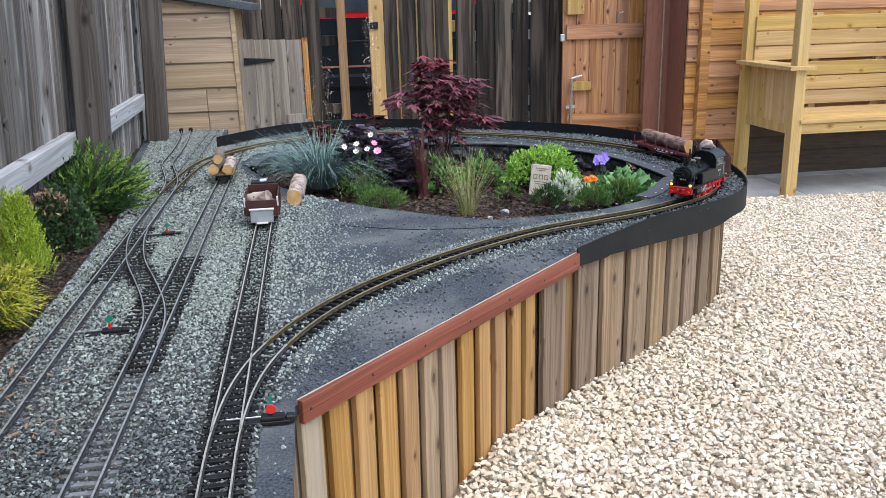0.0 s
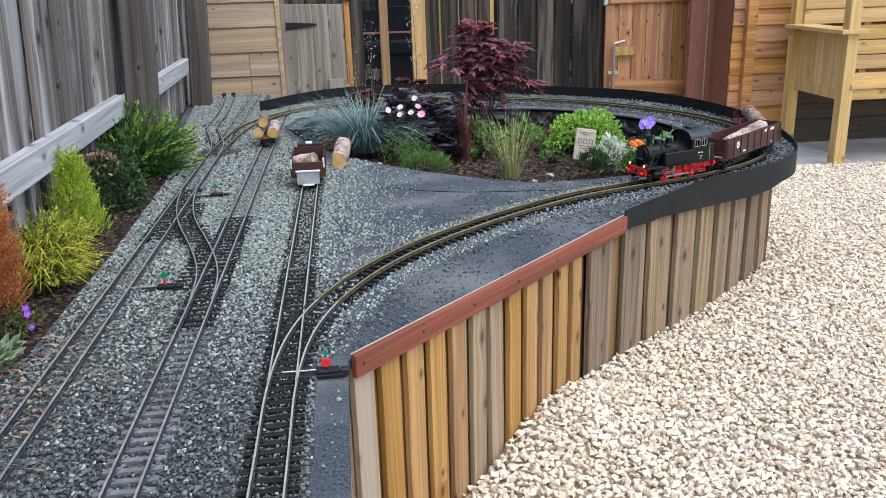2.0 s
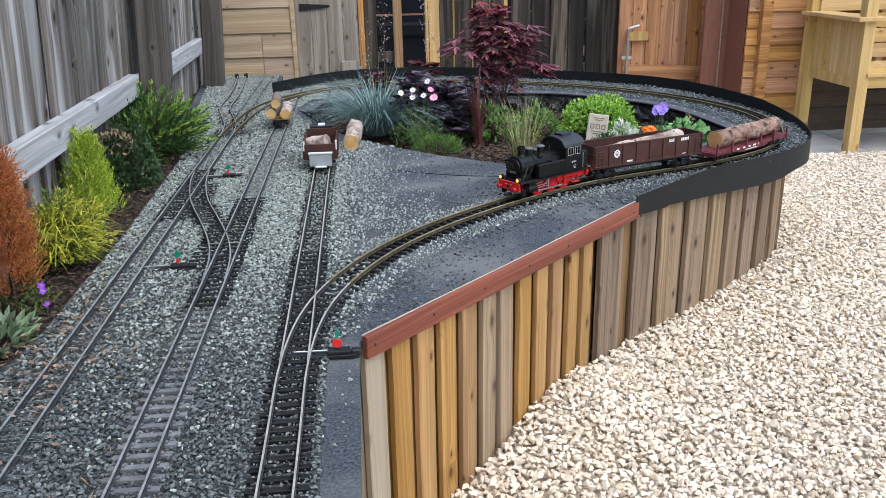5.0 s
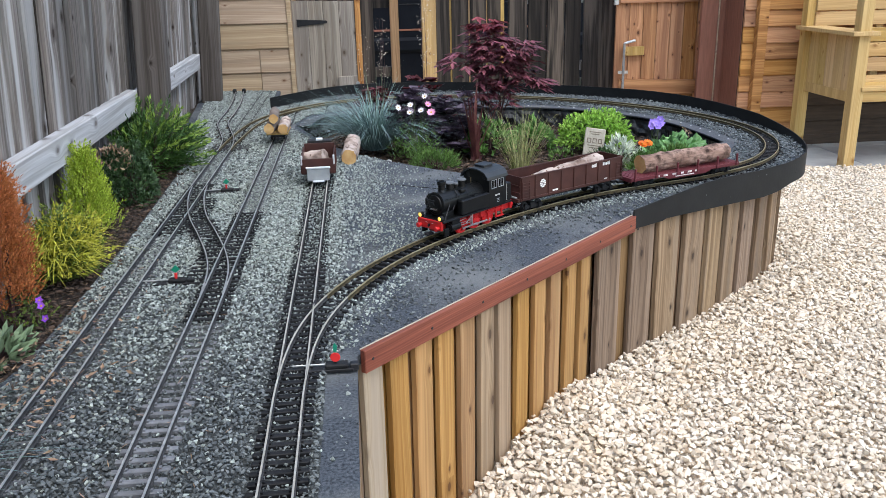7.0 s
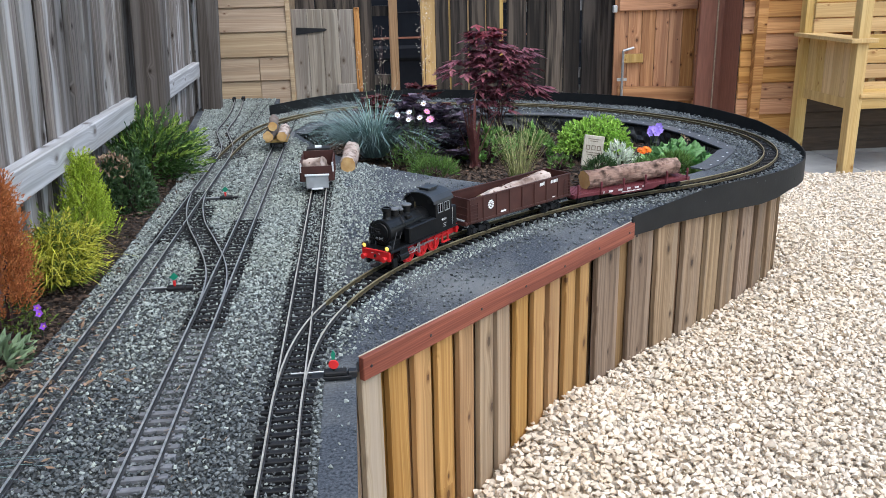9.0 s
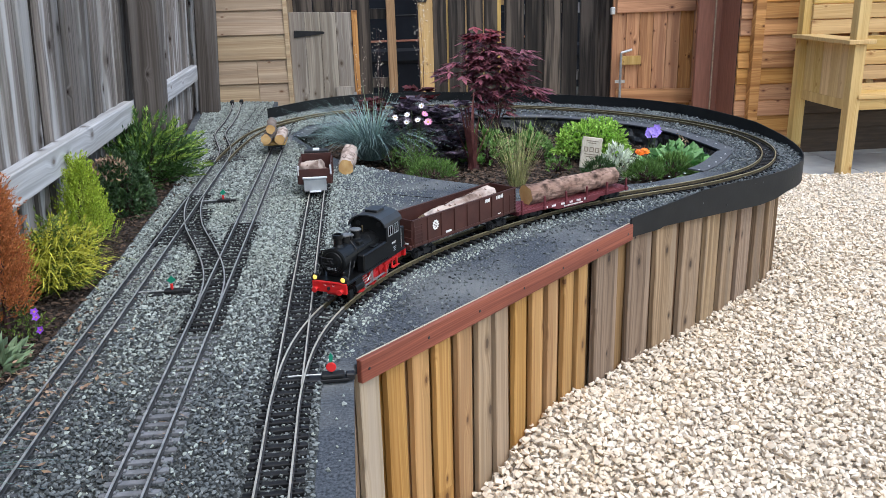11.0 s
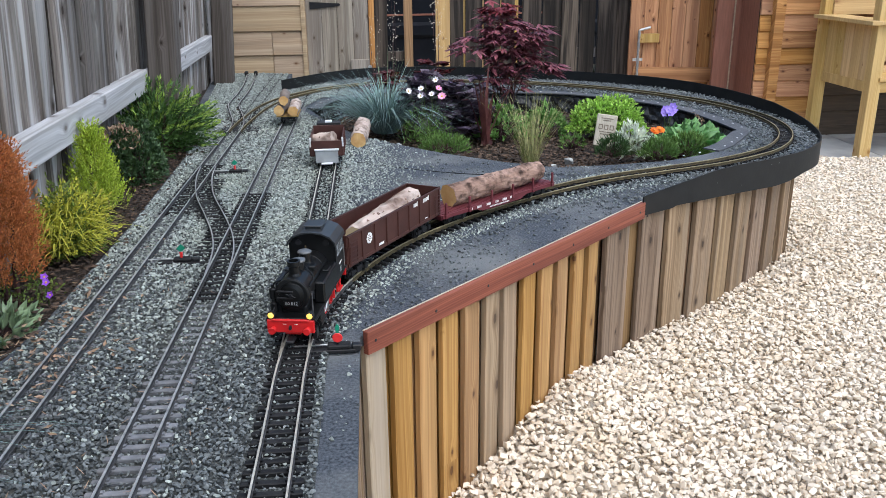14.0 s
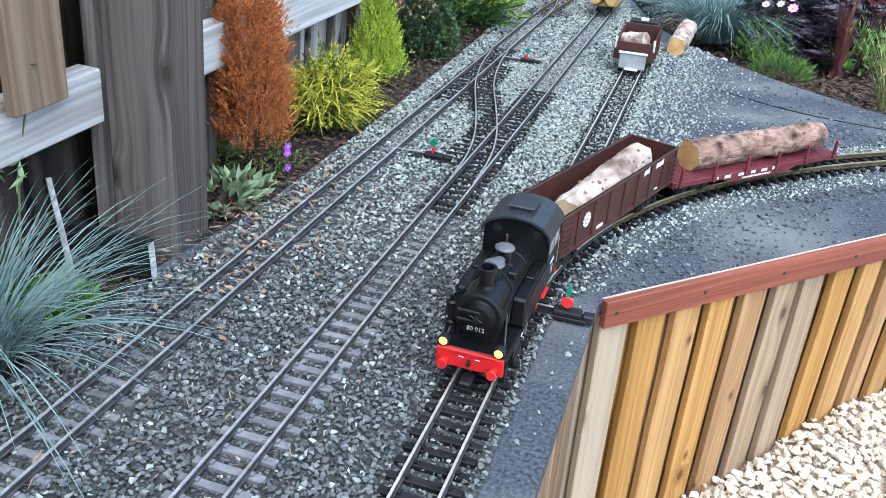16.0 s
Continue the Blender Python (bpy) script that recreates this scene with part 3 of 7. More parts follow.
gx = np.concatenate([[-400, -40, -6], np.arange(-0.4, 5.01, 0.06), [9, 40, 400]])
gy = np.concatenate([[-400, -40, -4], np.arange(-0.6, 6.01, 0.06), [9, 40, 400]])
mx, my = np.meshgrid(gx, gy)
gz = bank(mx.ravel(), my.ravel()) - 0.016
ni = len(gx)
ground = part("ground", (np.stack([mx.ravel(), my.ravel(), gz], 1).tolist(), [], [(j * ni + i, j * ni + i + 1, j * ni + ni + i + 1, j * ni + ni + i) for j in range(len(gy) - 1) for i in range(ni - 1)]), M["gravel_bed"])
tagged(ground, "pale limestone gravel ground round the raised bed", "ground", kind="structure")
px, py = jittered(-0.05, 4.6, -0.4, 5.1, 0.0146)
keep = ~inside(px, py, FOOT) & ~((px > 2.45) & (py > 4.42)) & (px < 0.72 * py + 0.85) & (py > 0.35)
px, py = px[keep], py[keep]
gravel = scatter("gravel", chip_shapes(30, 12, 0.66), np.stack([px, py, bank(px, py) + rng.uniform(-0.006, 0.006, len(px))], 1), rng.uniform(0.0078, 0.0138, len(px)), M["stones"], 0.6)
tagged(gravel, "cream and white limestone gravel chippings", "gravel", kind="stuff")
px, py = jittered(-0.05, 4.6, -0.4, 5.1, 0.055)
keep = ~inside(px, py, FOOT) & ~((px > 2.45) & (py > 4.42)) & (px < 0.72 * py + 0.85) & (py > 0.35)
px, py = px[keep], py[keep]
loose = scatter("gravel", chip_shapes(14, 14, 0.66), np.stack([px, py, bank(px, py) + rng.uniform(0.006, 0.013, len(px))], 1), rng.uniform(0.0095, 0.0160, len(px)), M["stones"], 0.7)
tagged(loose, "larger loose limestone chippings on the gravel", "gravel", kind="stuff")

px, py = jittered(-0.05, 4.6, -0.4, 5.1, 0.0150)
keep = ~inside(px, py, FOOT) & ~((px > 2.45) & (py > 4.42)) & (px < 0.72 * py + 0.85) & (py > 0.35)
px, py = px[keep], py[keep]
under_layer = scatter("gravel", chip_shapes(16, 8, 0.7), np.stack([px, py, bank(px, py) - 0.0085 + rng.uniform(-0.002, 0.002, len(px))], 1), rng.uniform(0.0085, 0.0125, len(px)), M["stones"], 0.6)
tagged(under_layer, "limestone chippings under the top layer", "gravel", kind="stuff")

paving = thing("paving", pose(0, 0, 0), "grey concrete paving slabs before the garden shed", "paving", kind="structure")
slab_me = part("slab", one_box(-0.297, 0.297, -0.297, 0.297, -0.03, 0.006, 0.004), M["slab"], paving, at=pose(2.75, 4.73, 0)).data
for i in range(5):
    for j in range(1 if i == 0 else 2):
        if (i, j) != (0, 0):
            shared("slab", slab_me, paving, pose(2.75 + 0.6 * i, 4.73 + 0.6 * j, 0))
shared("slab", slab_me, paving, pose(2.75, 5.33, 0))

# ---- the raised bed: deck, walls, edging ----
deck = part("deck", sheet(DECK_EDGE, HOLE, DECK, 0.02), M["felt"])
tagged(deck, "dark mineral roofing felt deck of the raised bed", "deck", kind="structure")
YARD = [(-0.065, -0.6), (-0.065, 1.15), (0.0, 1.42), (0.02, 1.62), (0.0, 2.1), (-0.03, 2.75), (-0.12, 3.2), (-0.3, 3.68), (-0.22, 4.0), (-0.02, 4.12),
        (-0.2, 4.5), (-0.43, 4.24), (-0.46, 4.95), (-0.83, 5.0), (-0.82, 4.62), (-0.72, 3.55), (-0.62, 2.8), (-0.60, 2.0), (-0.60, 1.35), (-0.62, 1.1), (-0.61, -0.6)]
yard = part("ballast_bed", sheet([(min(x, -0.045) if 1.3 < y < 3.0 else x, y) for x, y in YARD], None, DECK + 0.0028, 0.002), M["ballast_bed"])
tagged(yard, "compacted grey slate ballast under the tracks", "ballast", kind="structure")


def near_line(px, py, Q):
    d = np.full(len(px), 9.0)
    for q in Q[::4]:
        d = np.minimum(d, np.hypot(px - q[0], py - q[1]))
    return d


def line(x, y0, y1):
    return np.stack([np.full(80, x), np.linspace(y0, y1, 80)], 1)


def sleeper_rows(Q, pitch, start=0.0):
    """Where the sleepers of a track lie: x, y and their turn in degrees."""
    S, rows = lengths(Q), []
    for s in np.arange(start, S[-1] - 0.01, pitch):
        p, q = at_length(Q, s), at_length(Q, s + 0.01)
        rows.append((p[0], p[1], math.degrees(math.atan2(q[1] - p[1], q[0] - p[0])) - 90))
    return rows


def on_sleeper(px, py, rows, half=0.0415, deep=0.0052):
    """Which of the places lie on one of the sleepers."""
    order = np.argsort(py)
    sy, sx, res = py[order], px[order], np.zeros(len(px), bool)
    for x, y, turn in rows:
        i, j = np.searchsorted(sy, [y - half - 0.01, y + half + 0.01])
        c, n = math.cos(radians(turn)), math.sin(radians(turn))
        dx, dy = sx[i:j] - x, sy[i:j] - y
        res[order[i:j]] |= (np.abs(dx * c + dy * n) < half) & (np.abs(dy * c - dx * n) < deep)
    return res


LINE1, LINE2, LINE3 = line(T1, -0.5, 3.18), line(T2, -0.5, 3.75), line(T3, 1.14, 2.95)
split = int(np.searchsorted(lengths(loop_line), 6.74))
CROSS = spline([(-0.507, 2.55), (-0.493, 2.40), (-0.455, 2.20), (-0.395, 2.0), (-0.35, 1.84), (-0.325, 1.70), (-0.316, 1.55)], 0.02)
PART_ROWS = [r for r in sleeper_rows(LINE1, 0.027) if r[1] < 0.85] + [r for r in sleeper_rows(LINE2, 0.027) if 1.10 <= r[1] <= 1.42] + [r for r in sleeper_rows(LINE3, 0.0245) if r[1] > 1.75]
BARE_ROWS = ([r for r in sleeper_rows(LINE1, 0.027) if 2.05 < r[1] < 2.62] + [r for r in sleeper_rows(LINE2, 0.027) if r[1] < 1.10 or 1.42 < r[1] < 2.25]
             + [r for r in sleeper_rows(LINE3, 0.0245) if r[1] <= 1.75] + sleeper_rows(loop_line[split - 1:], 0.0245))
LOOP_ROWS = sleeper_rows(loop_line[55:split], 0.0265)
CROSS_ROWS = [r for r in sleeper_rows(CROSS, 0.0245) if 2.0 < r[1] < 2.17]
WIDE1, WIDE2 = (2.10, 2.42, 0.020), (1.66, 2.02, -0.020)   # where the sleepers reach under both roads
WIDE_ROWS = [(x + w[2], y, t) for Q, w in ((LINE1, WIDE1), (LINE2, WIDE2)) for x, y, t in sleeper_rows(Q, 0.027) if w[0] < y < w[1]]

chips = chip_shapes(30, 9, 0.64)
px, py = jittered(-0.86, 0.05, -0.1, 5.0, 0.0064)
far = py > 2.6
keep = inside(px, py, YARD) & (~far | (rng.random(len(px)) < 0.6)) & ((px < -0.06) | (py < 1.5) | (rng.random(len(px)) < np.clip(-px / 0.06, 0.45, 1.0)))
px, py, far = px[keep], py[keep], far[keep]
bare = (np.abs(px - T3) < 0.044) & (py < 1.75)
half = ((near_line(px, py, CROSS) < 0.045) | ((np.abs(px - T2) < 0.043) & (py > 1.58) & (py < 2.25)) | ((np.abs(np.abs(px - T2) - 0.033) < 0.010) & (py > 1.30) & (py < 1.6)) | ((np.abs(px - T1) < 0.043) & (py > 2.05) & (py < 2.62)))
bare |= half
half = (np.abs(np.abs(px - T3) - 0.031) < 0.010) & (py > 1.7)
bare |= half | ((np.abs(px + 0.51) < 0.06) & (py > 3.16) & (py < 3.30))
between = np.zeros(len(px), bool)
for x in (T1, T2, T3):
    for side in (-1, 1):
        bare |= np.abs(px - x - side * GAUGE / 2) < 0.0045
    between |= np.abs(px - x) < 0.045
low = np.where(bare, 0.70, np.where(between, 0.75, 1.0))
keep = ~(on_sleeper(px, py, BARE_ROWS) | on_sleeper(px, py, CROSS_ROWS) | on_sleeper(px, py, WIDE_ROWS, 0.062)) | (rng.random(len(px)) < 0.06)
keep &= ~on_sleeper(px, py, PART_ROWS) | (rng.random(len(px)) < np.where(px > -0.2, 0.7, 0.35))
for x in (T1, T2, T3):
    for side in (-1, 1):
        keep &= np.abs(px - x - side * GAUGE / 2) > 0.0035
px, py, far, low = px[keep], py[keep], far[keep], low[keep]
P = np.stack([px, py, DECK + np.where(low < 0.72, 0.0064, np.where(low < 0.9, 0.0062, 0.0066)) + rng.uniform(-0.002, 0.002, len(px))], 1)
size = rng.uniform(0.0033, 0.0067, len(px)) * np.where(far, 1.15, 1) * low
# pale chips grow likelier with distance along y
pale_chips = rng.random(len(px)) < np.clip((py - 0.95) / 0.95, 0.08, 0.92)
tagged(scatter("ballast", chips, P[~pale_chips], size[~pale_chips], M["ballast"], 0.5), "crushed dark slate ballast between the tracks", "ballast", kind="stuff")
tagged(scatter("ballast", chips, P[pale_chips], size[pale_chips], M["ballast_pale"], 0.5), "pale slate ballast between the tracks", "ballast", kind="stuff")
px, py = jittered(-0.5, 1.75, 2.0, 4.75, 0.0105)
d = near_line(px, py, loop_line)
ok = inside(px, py, DECK_EDGE) & ~inside(px, py, HOLE) & ~inside(px, py, YARD)
out = np.where(inside(px, py, [tuple(p) for p in loop_line[60::10]]), -1, 1)
keep = ok & (py > 1.98) & (~on_sleeper(px, py, LOOP_ROWS) | (rng.random(len(px)) < np.where((px > 1.2) | (py > 2.7), 0.5, 0.05))) & (((out > 0) & (d < 0.30) & (np.abs(d - GAUGE / 2) > 0.004)) | ((out < 0) & (d < 0.13) & (py > 2.6) & (np.abs(d - GAUGE / 2) > 0.004))) & (rng.random(len(px)) < np.where((py < 2.2) & (d > 0.045), 0.35, 1.0))
px, py = px[keep], py[keep]
b = scatter("ballast", chips, np.stack([px, py, DECK + rng.uniform(0.0, 0.010, len(px)) * np.where(d[keep] < 0.035, 0.5, 1.0)], 1), rng.uniform(0.0045, 0.0085, len(px)) * np.where(d[keep] < 0.03, 0.7, 1.0), M["ballast"], 0.5)
tagged(b, "grey slate ballast along the loop track", "ballast", kind="stuff")
px, py = jittered(-0.06, 1.0, 0.9, 3.0, 0.0085)
keep = ~on_sleeper(px, py, LOOP_ROWS + BARE_ROWS) & inside(px, py, DECK_EDGE) & ~inside(px, py, HOLE) & ~inside(px, py, YARD) & (rng.random(len(px)) < 0.10 + 1.6 * np.exp(-np.maximum(near_line(px, py, loop_line) - 0.05, 0) / 0.06) + 1.6 * np.exp(-np.maximum(px, 0) / 0.07) * (py > 1.45)) & ((py > 1.28) | (rng.random(len(px)) < 0.08))
px, py = px[keep], py[keep]
on_curve = (near_line(px, py, loop_line) < 0.10) | ((px < 0.22) & (py > 1.9))
for sel, tint, label in ((on_curve, "ballast_pale", "pale slate chips along the curved track"), (~on_curve, "ballast", "loose slate chips scattered on the felt")):
    b = scatter("ballast", chips, np.stack([px[sel], py[sel], np.full(sel.sum(), DECK + 0.002)], 1), rng.uniform(0.0016, 0.0062, sel.sum()), M[tint], 0.5)
    tagged(b, label, "ballast", kind="stuff")
SEAM = spline([(-0.03, 2.62), (0.3, 2.42), (0.62, 2.36)], 0.02)
tagged(part("felt_seam", sweep(SEAM, [(-0.002, 0), (0.002, 0), (0.002, 0.002), (-0.002, 0.002)], DECK), M["iron"]), "dark overlap seam in the roofing felt", "seam", kind="structure")

# soil bed along the fence
BED = [(-0.62, -0.6), (-0.64, 1.1), (-0.61, 1.35), (-0.61, 2.0), (-0.63, 2.8), (-0.76, 3.55), (-0.86, 4.62), (-0.90, 4.62), (-0.86, 3.0), (-0.82, 1.0), (-0.80, -0.6)]
tagged(part("soil_bed", sheet(BED[::-1], None, DECK - 0.012, 0.08), M["soil"]), "dark bark-mulched soil strip along the fence", "soil", kind="structure")
px, py = jittered(-0.9, -0.56, 0.5, 4.0, 0.012)
keep = (inside(px, py, BED) | ((px > -0.66) & (rng.random(len(px)) < 0.12))) & (px < -0.565)
px, py = px[keep], py[keep]
tagged(scatter("bark_mulch", chip_shapes(8, 7, 0.3), np.stack([px, py, DECK - 0.008 + 0.015 * rng.random(len(px)) + np.where(px > -0.62, 0.008, 0)], 1), rng.uniform(0.005, 0.013, len(px)), M["bark_chip"], 0.4), "brown bark mulch", "mulch", kind="stuff")

# the planting basin in the loop
hole_line = spline(HOLE + HOLE[:1], 0.04)
tagged(part("garden_soil", sheet([tuple(p) for p in offset(hole_line[:-1], 0.0)], None, DECK - 0.095, 0.05), M["soil"]), "dark mulched soil of the planting basin", "soil", kind="structure")
fold = spline(HOLE + HOLE[:1], 0.012)
verts, levels, turn_at = [], 9, int(np.argmin(np.hypot(fold[:, 0] - 1.22, fold[:, 1] - 2.62)))
for i, (q, w) in enumerate(zip(fold, offset(fold, -1.0) - fold)):
    lip = 0.047 * min(1.0, max(0.0, (turn_at - i) / 12))
    for j in range(levels):
        drop = 0.012 + 0.135 * j / (levels - 1)
        crease = abs(noise.noise(Vector((q[0] * 14, q[1] * 14, drop * 22)))) + 0.5 * abs(noise.noise(Vector((q[0] * 34 + 5, q[1] * 34, drop * 40))))
        push = lip + min(1.0, j / 2) * (0.030 * crease + 0.012 * j / levels)
        verts.append((q[0] + w[0] * push, q[1] + w[1] * push, DECK - drop))
faces = [(i * levels + j, i * levels + j + 1, (i + 1) * levels + j + 1, (i + 1) * levels + j) for i in range(len(fold) - 1) for j in range(levels - 1)]
tagged(part("pond_liner", (verts, [], faces), M["liner"]), "creased black plastic liner round the basin", "liner", kind="structure")
px, py = jittered(-0.3, 1.5, 2.4, 4.1, 0.016)
keep = inside(px, py, HOLE)
px, py = px[keep], py[keep]
tagged(scatter("bark_mulch", chip_shapes(8, 7, 0.35), np.stack([px, py, DECK - 0.093 + 0.015 * rng.random(len(px))], 1), rng.uniform(0.006, 0.016, len(px)), M["bark_chip"], 0.5), "dark bark mulch in the basin", "mulch", kind="stuff")
rim_end = int(np.argmin(np.hypot(hole_line[:, 0] - 1.22, hole_line[:, 1] - 2.62)))
edge = part("basin_edging", sweep(hole_line[:rim_end + 1], [(0.006, -0.035), (0.006, 0.006), (-0.055, 0.006), (-0.055, 0.001), (0.0, 0.001), (0.0, -0.035)], DECK), M["felt_edge"])
tagged(edge, "black felt strip tacked round the planting basin", "edging", kind="structure")
tack = bmesh.new()
lathe(tack, [(0.0, 0.0025), (0.003, 0.0015), (0.0045, 0.0)], 8)
tack_me = None
for i in range(len(hole_line) - 1):
    p = offset(hole_line, -0.012)[i]
    if i % 2 or (p[0] < 1.0 and p[1] < 3.3):
        continue
    if tack_me is None:
        tack_me = part("tack", tack, M["zinc"], edge, "galvanised felt nail", at=pose(p[0], p[1], DECK + 0.006)).data
    else:
        shared("tack", tack_me, edge, pose(p[0], p[1], DECK + 0.006))

# plank walls
def plank_mesh(name, w, z0, z1, material, thick=0.016):
    """A feather-edged board: thick at one edge, thin at the other."""
    bm = bmesh.new()
    nz = 5
    prof = [(-w / 2, 0), (w / 2, 0), (w / 2, thick * 0.45), (w / 2 - 0.003, thick * 0.5), (-w / 2 + 0.003, thick), (-w / 2, thick * 0.9)]
    rings = []
    for k in range(nz):
        z = z0 + (z1 - z0) * k / (nz - 1)
        rings.append([bm.verts.new((x + 0.0012 * math.sin(3 * k + 8 * x), -y, z)) for x, y in prof])
    for a, b in zip(rings, rings[1:]):
        for i in range(6):
            bm.faces.new((a[i], b[i], b[(i + 1) % 6], a[(i + 1) % 6]))
    bm.faces.new(rings[0])
    bm.faces.new(rings[-1][::-1])
    bmesh.ops.recalc_face_normals(bm, faces=bm.faces)
    me = bpy.data.meshes.new(name)
    bm.to_mesh(me)
    bm.free()
    me.materials.append(material)
    return me


wall_front = thing("raised_bed_wall_front", pose(0, 0, 0), "orange-stained and greyed vertical boards of the raised bed", "wall", kind="structure")
narrow = [plank_mesh("plank", 0.060, -0.03, 0.500, M[k], 0.014) for k in ("stain", "tanboard", "paleboard")]
under = [plank_mesh("under_board", 0.073, -0.03, 0.495, M[k], 0.010) for k in ("stain", "tanboard", "paleboard")]
a, b = Vector((*CORNER, 0)), Vector((*TURN_END, 0))
u = (b - a).normalized()
n = Vector((u.y, -u.x, 0))
yaw = math.degrees(math.atan2(u.y, u.x))
for i in range(12):
    tone = 2 if i == 0 else 1 if i in (5, 6) else 0
    p = a + u * (0.036 + 0.0722 * i) - n * (0.014 + random.uniform(0, 0.002))
    q = a + u * (0.0722 * i + 0.004) - n * 0.030
    shared("plank", narrow[tone], wall_front, pose(p.x, p.y, 0, random.uniform(-0.3, 0.3), random.uniform(-0.4, 0.4), yaw + 1.5))
    shared("under_board", under[tone], wall_front, pose(q.x, q.y, 0, 0, random.uniform(-0.4, 0.4), yaw + 1))
wide = plank_mesh("plank", 0.113, -0.03, 0.500, M["board"], 0.016)
under_wide = plank_mesh("under_board", 0.09, -0.03, 0.495, M["oldboard"], 0.010)
p = a + u * 0.962 - n * 0.016
shared("plank", plank_mesh("plank", 0.134, -0.03, 0.500, M["board"], 0.016), wall_front, pose(p.x, p.y, 0, 0, 0, yaw))
p = a + u * 0.87 - n * 0.036
shared("under_board", under_wide, wall_front, pose(p.x, p.y, 0, 0, 0, yaw))
wall_side = thing("raised_bed_wall_side", pose(0, 0, 0), "weathered boards of the raised bed beside the yard", "wall", kind="structure")
side_me = plank_mesh("plank", 0.086, -0.03, 0.500, M["board"])
for i in range(18):
    shared("plank", side_me, wall_side, pose(-0.030, 1.19 - 0.09 * i, 0, 0, 0, 94))
trim = part("batten", box(bmesh.new(), 0, (b - a).length + 0.01, -0.013, 0.0, 0.476, 0.522, 0.0015), M["redtrim"], wall_front, "red-brown hardwood batten", at=pose(a.x, a.y, 0, 0, 0, yaw))
screw = bmesh.new()
lathe(screw, [(0.0, 0.001), (0.003, 0.0005), (0.0034, 0.0)], 8)
screw_me = None
for i in range(7):
    p = a + u * (0.02 + i * 0.17) + n * 0.0135
    m = Matrix.Translation((p.x, p.y, 0.50)) @ Matrix.Rotation(radians(yaw), 4, "Z") @ Matrix.Rotation(radians(90), 4, "X")
    if screw_me is None:
        screw_me = part("screw", screw, M["iron"], wall_front, at=m).data
    else:
        shared("screw", screw_me, wall_front, m)
capping = part("felt_edge_strip", box(bmesh.new(), 0, (b - a).length + 0.01, -0.002, 0.001, 0.522, 0.5232), M["plaque"], wall_front, "pale exposed edge of the batten", at=pose(a.x, a.y, 0, 0, 0, yaw))

wall_loop = thing("raised_bed_wall_loop", pose(0, 0, 0), "weathered tan vertical boards under the loop", "wall", kind="structure")
S = lengths(in_line)
s = 0.075
while s < S[-1] - 0.05:
    p, q = at_length(in_line, s), at_length(in_line, s + 0.02)
    t = math.degrees(math.atan2(q[1] - p[1], q[0] - p[0]))
    shared("plank", wide, wall_loop, pose(p[0], p[1], -0.012, random.uniform(-0.3, 0.3), random.uniform(-0.5, 0.5), t))
    p = at_length(offset(in_line, 0.011), s - 0.0665)
    shared("under_board", under_wide, wall_loop, pose(p[0], p[1], -0.012, 0, random.uniform(-0.4, 0.4), t))
    s += 0.133
core = part("inner_wall", sweep(offset(in_line, 0.034), [(0, 0), (0.02, 0), (0.02, 0.48), (0, 0.48)], 0.0), M["darkwood"], wall_loop)

rim = new("loop_edging")
tagged(rim, "black plastic edging bent round the loop", "edging", kind="structure")
band = rim_line[::-1]
Sb = lengths(band)
verts, faces = [], []
outer, inner = offset(band, -0.004), band
for i, s in enumerate(Sb):
    up = np.interp(s, [0, 0.07, 0.21, 0.357, 0.485, 0.69, 0.89, 1.1, 1.35, 1.7, Sb[-1]], [0.0285, 0.0315, 0.0357, 0.0415, 0.0374, 0.0235, 0.017, 0.021, 0.030, 0.055, 0.06])
    down = np.interp(s, [0, 0.14, 0.15, 0.368, 0.533, 0.713, 0.813, 0.913, Sb[-1]], [-0.026, -0.032, -0.0275, -0.044, -0.0574, -0.073, -0.073, -0.062, -0.058])
    for q, z in ((inner[i], up), (inner[i], down), (outer[i], down), (outer[i], up)):
        verts.append((q[0], q[1], DECK + z))
n_b = len(Sb)
faces = [(i * 4 + j, i * 4 + (j + 1) % 4, i * 4 + 4 + (j + 1) % 4, i * 4 + 4 + j) for i in range(n_b - 1) for j in range(4)] + [(0, 3, 2, 1), tuple((n_b - 1) * 4 + j for j in range(4))]
part("band", (verts, [], faces), M["fascia"], rim)
for s in (0.02, 0.5, 0.95, 1.3):
    p, q = at_length(outer, s), at_length(outer, s + 0.01)
    t = math.degrees(math.atan2(q[1] - p[1], q[0] - p[0]))
    shared("screw", screw_me, rim, pose(p[0], p[1], DECK - 0.03, 0, 0, t) @ pose(0, -0.001, 0, 90, 0, 0))


# ---- tracks ----
RAILPROF = [(-0.0026, 0.010), (-0.0026, 0.011), (-0.0009, 0.0118), (-0.0009, 0.0172), (-0.0015, 0.018), (-0.0015, 0.0198), (-0.0011, 0.0203), (0.0011, 0.0203), (0.0015, 0.0198), (0.0015, 0.018), (0.0009, 0.0172), (0.0009, 0.0118), (0.0026, 0.011), (0.0026, 0.010)]
HEAD = (4, 5, 6, 7, 8)   # the running faces, in the lighter metal
sleeper_bm = one_box(-0.0415, 0.0415, -0.0052, 0.0052, 0.0015, 0.0095, 0.0012)
for x in (-GAUGE / 2, GAUGE / 2):
    for dx in (-0.0045, 0.0045):
        box(sleeper_bm, x + dx - 0.0018, x + dx + 0.0018, -0.003, 0.003, 0.009, 0.0125)
sleeper_me = bpy.data.meshes.new("sleeper")
sleeper_bm.to_mesh(sleeper_me)
sleeper_bm.free()
sleeper_me.materials.append(M["sleeper"])
grey_me = sleeper_me.copy()
grey_me.materials[0] = M["greysleeper"]
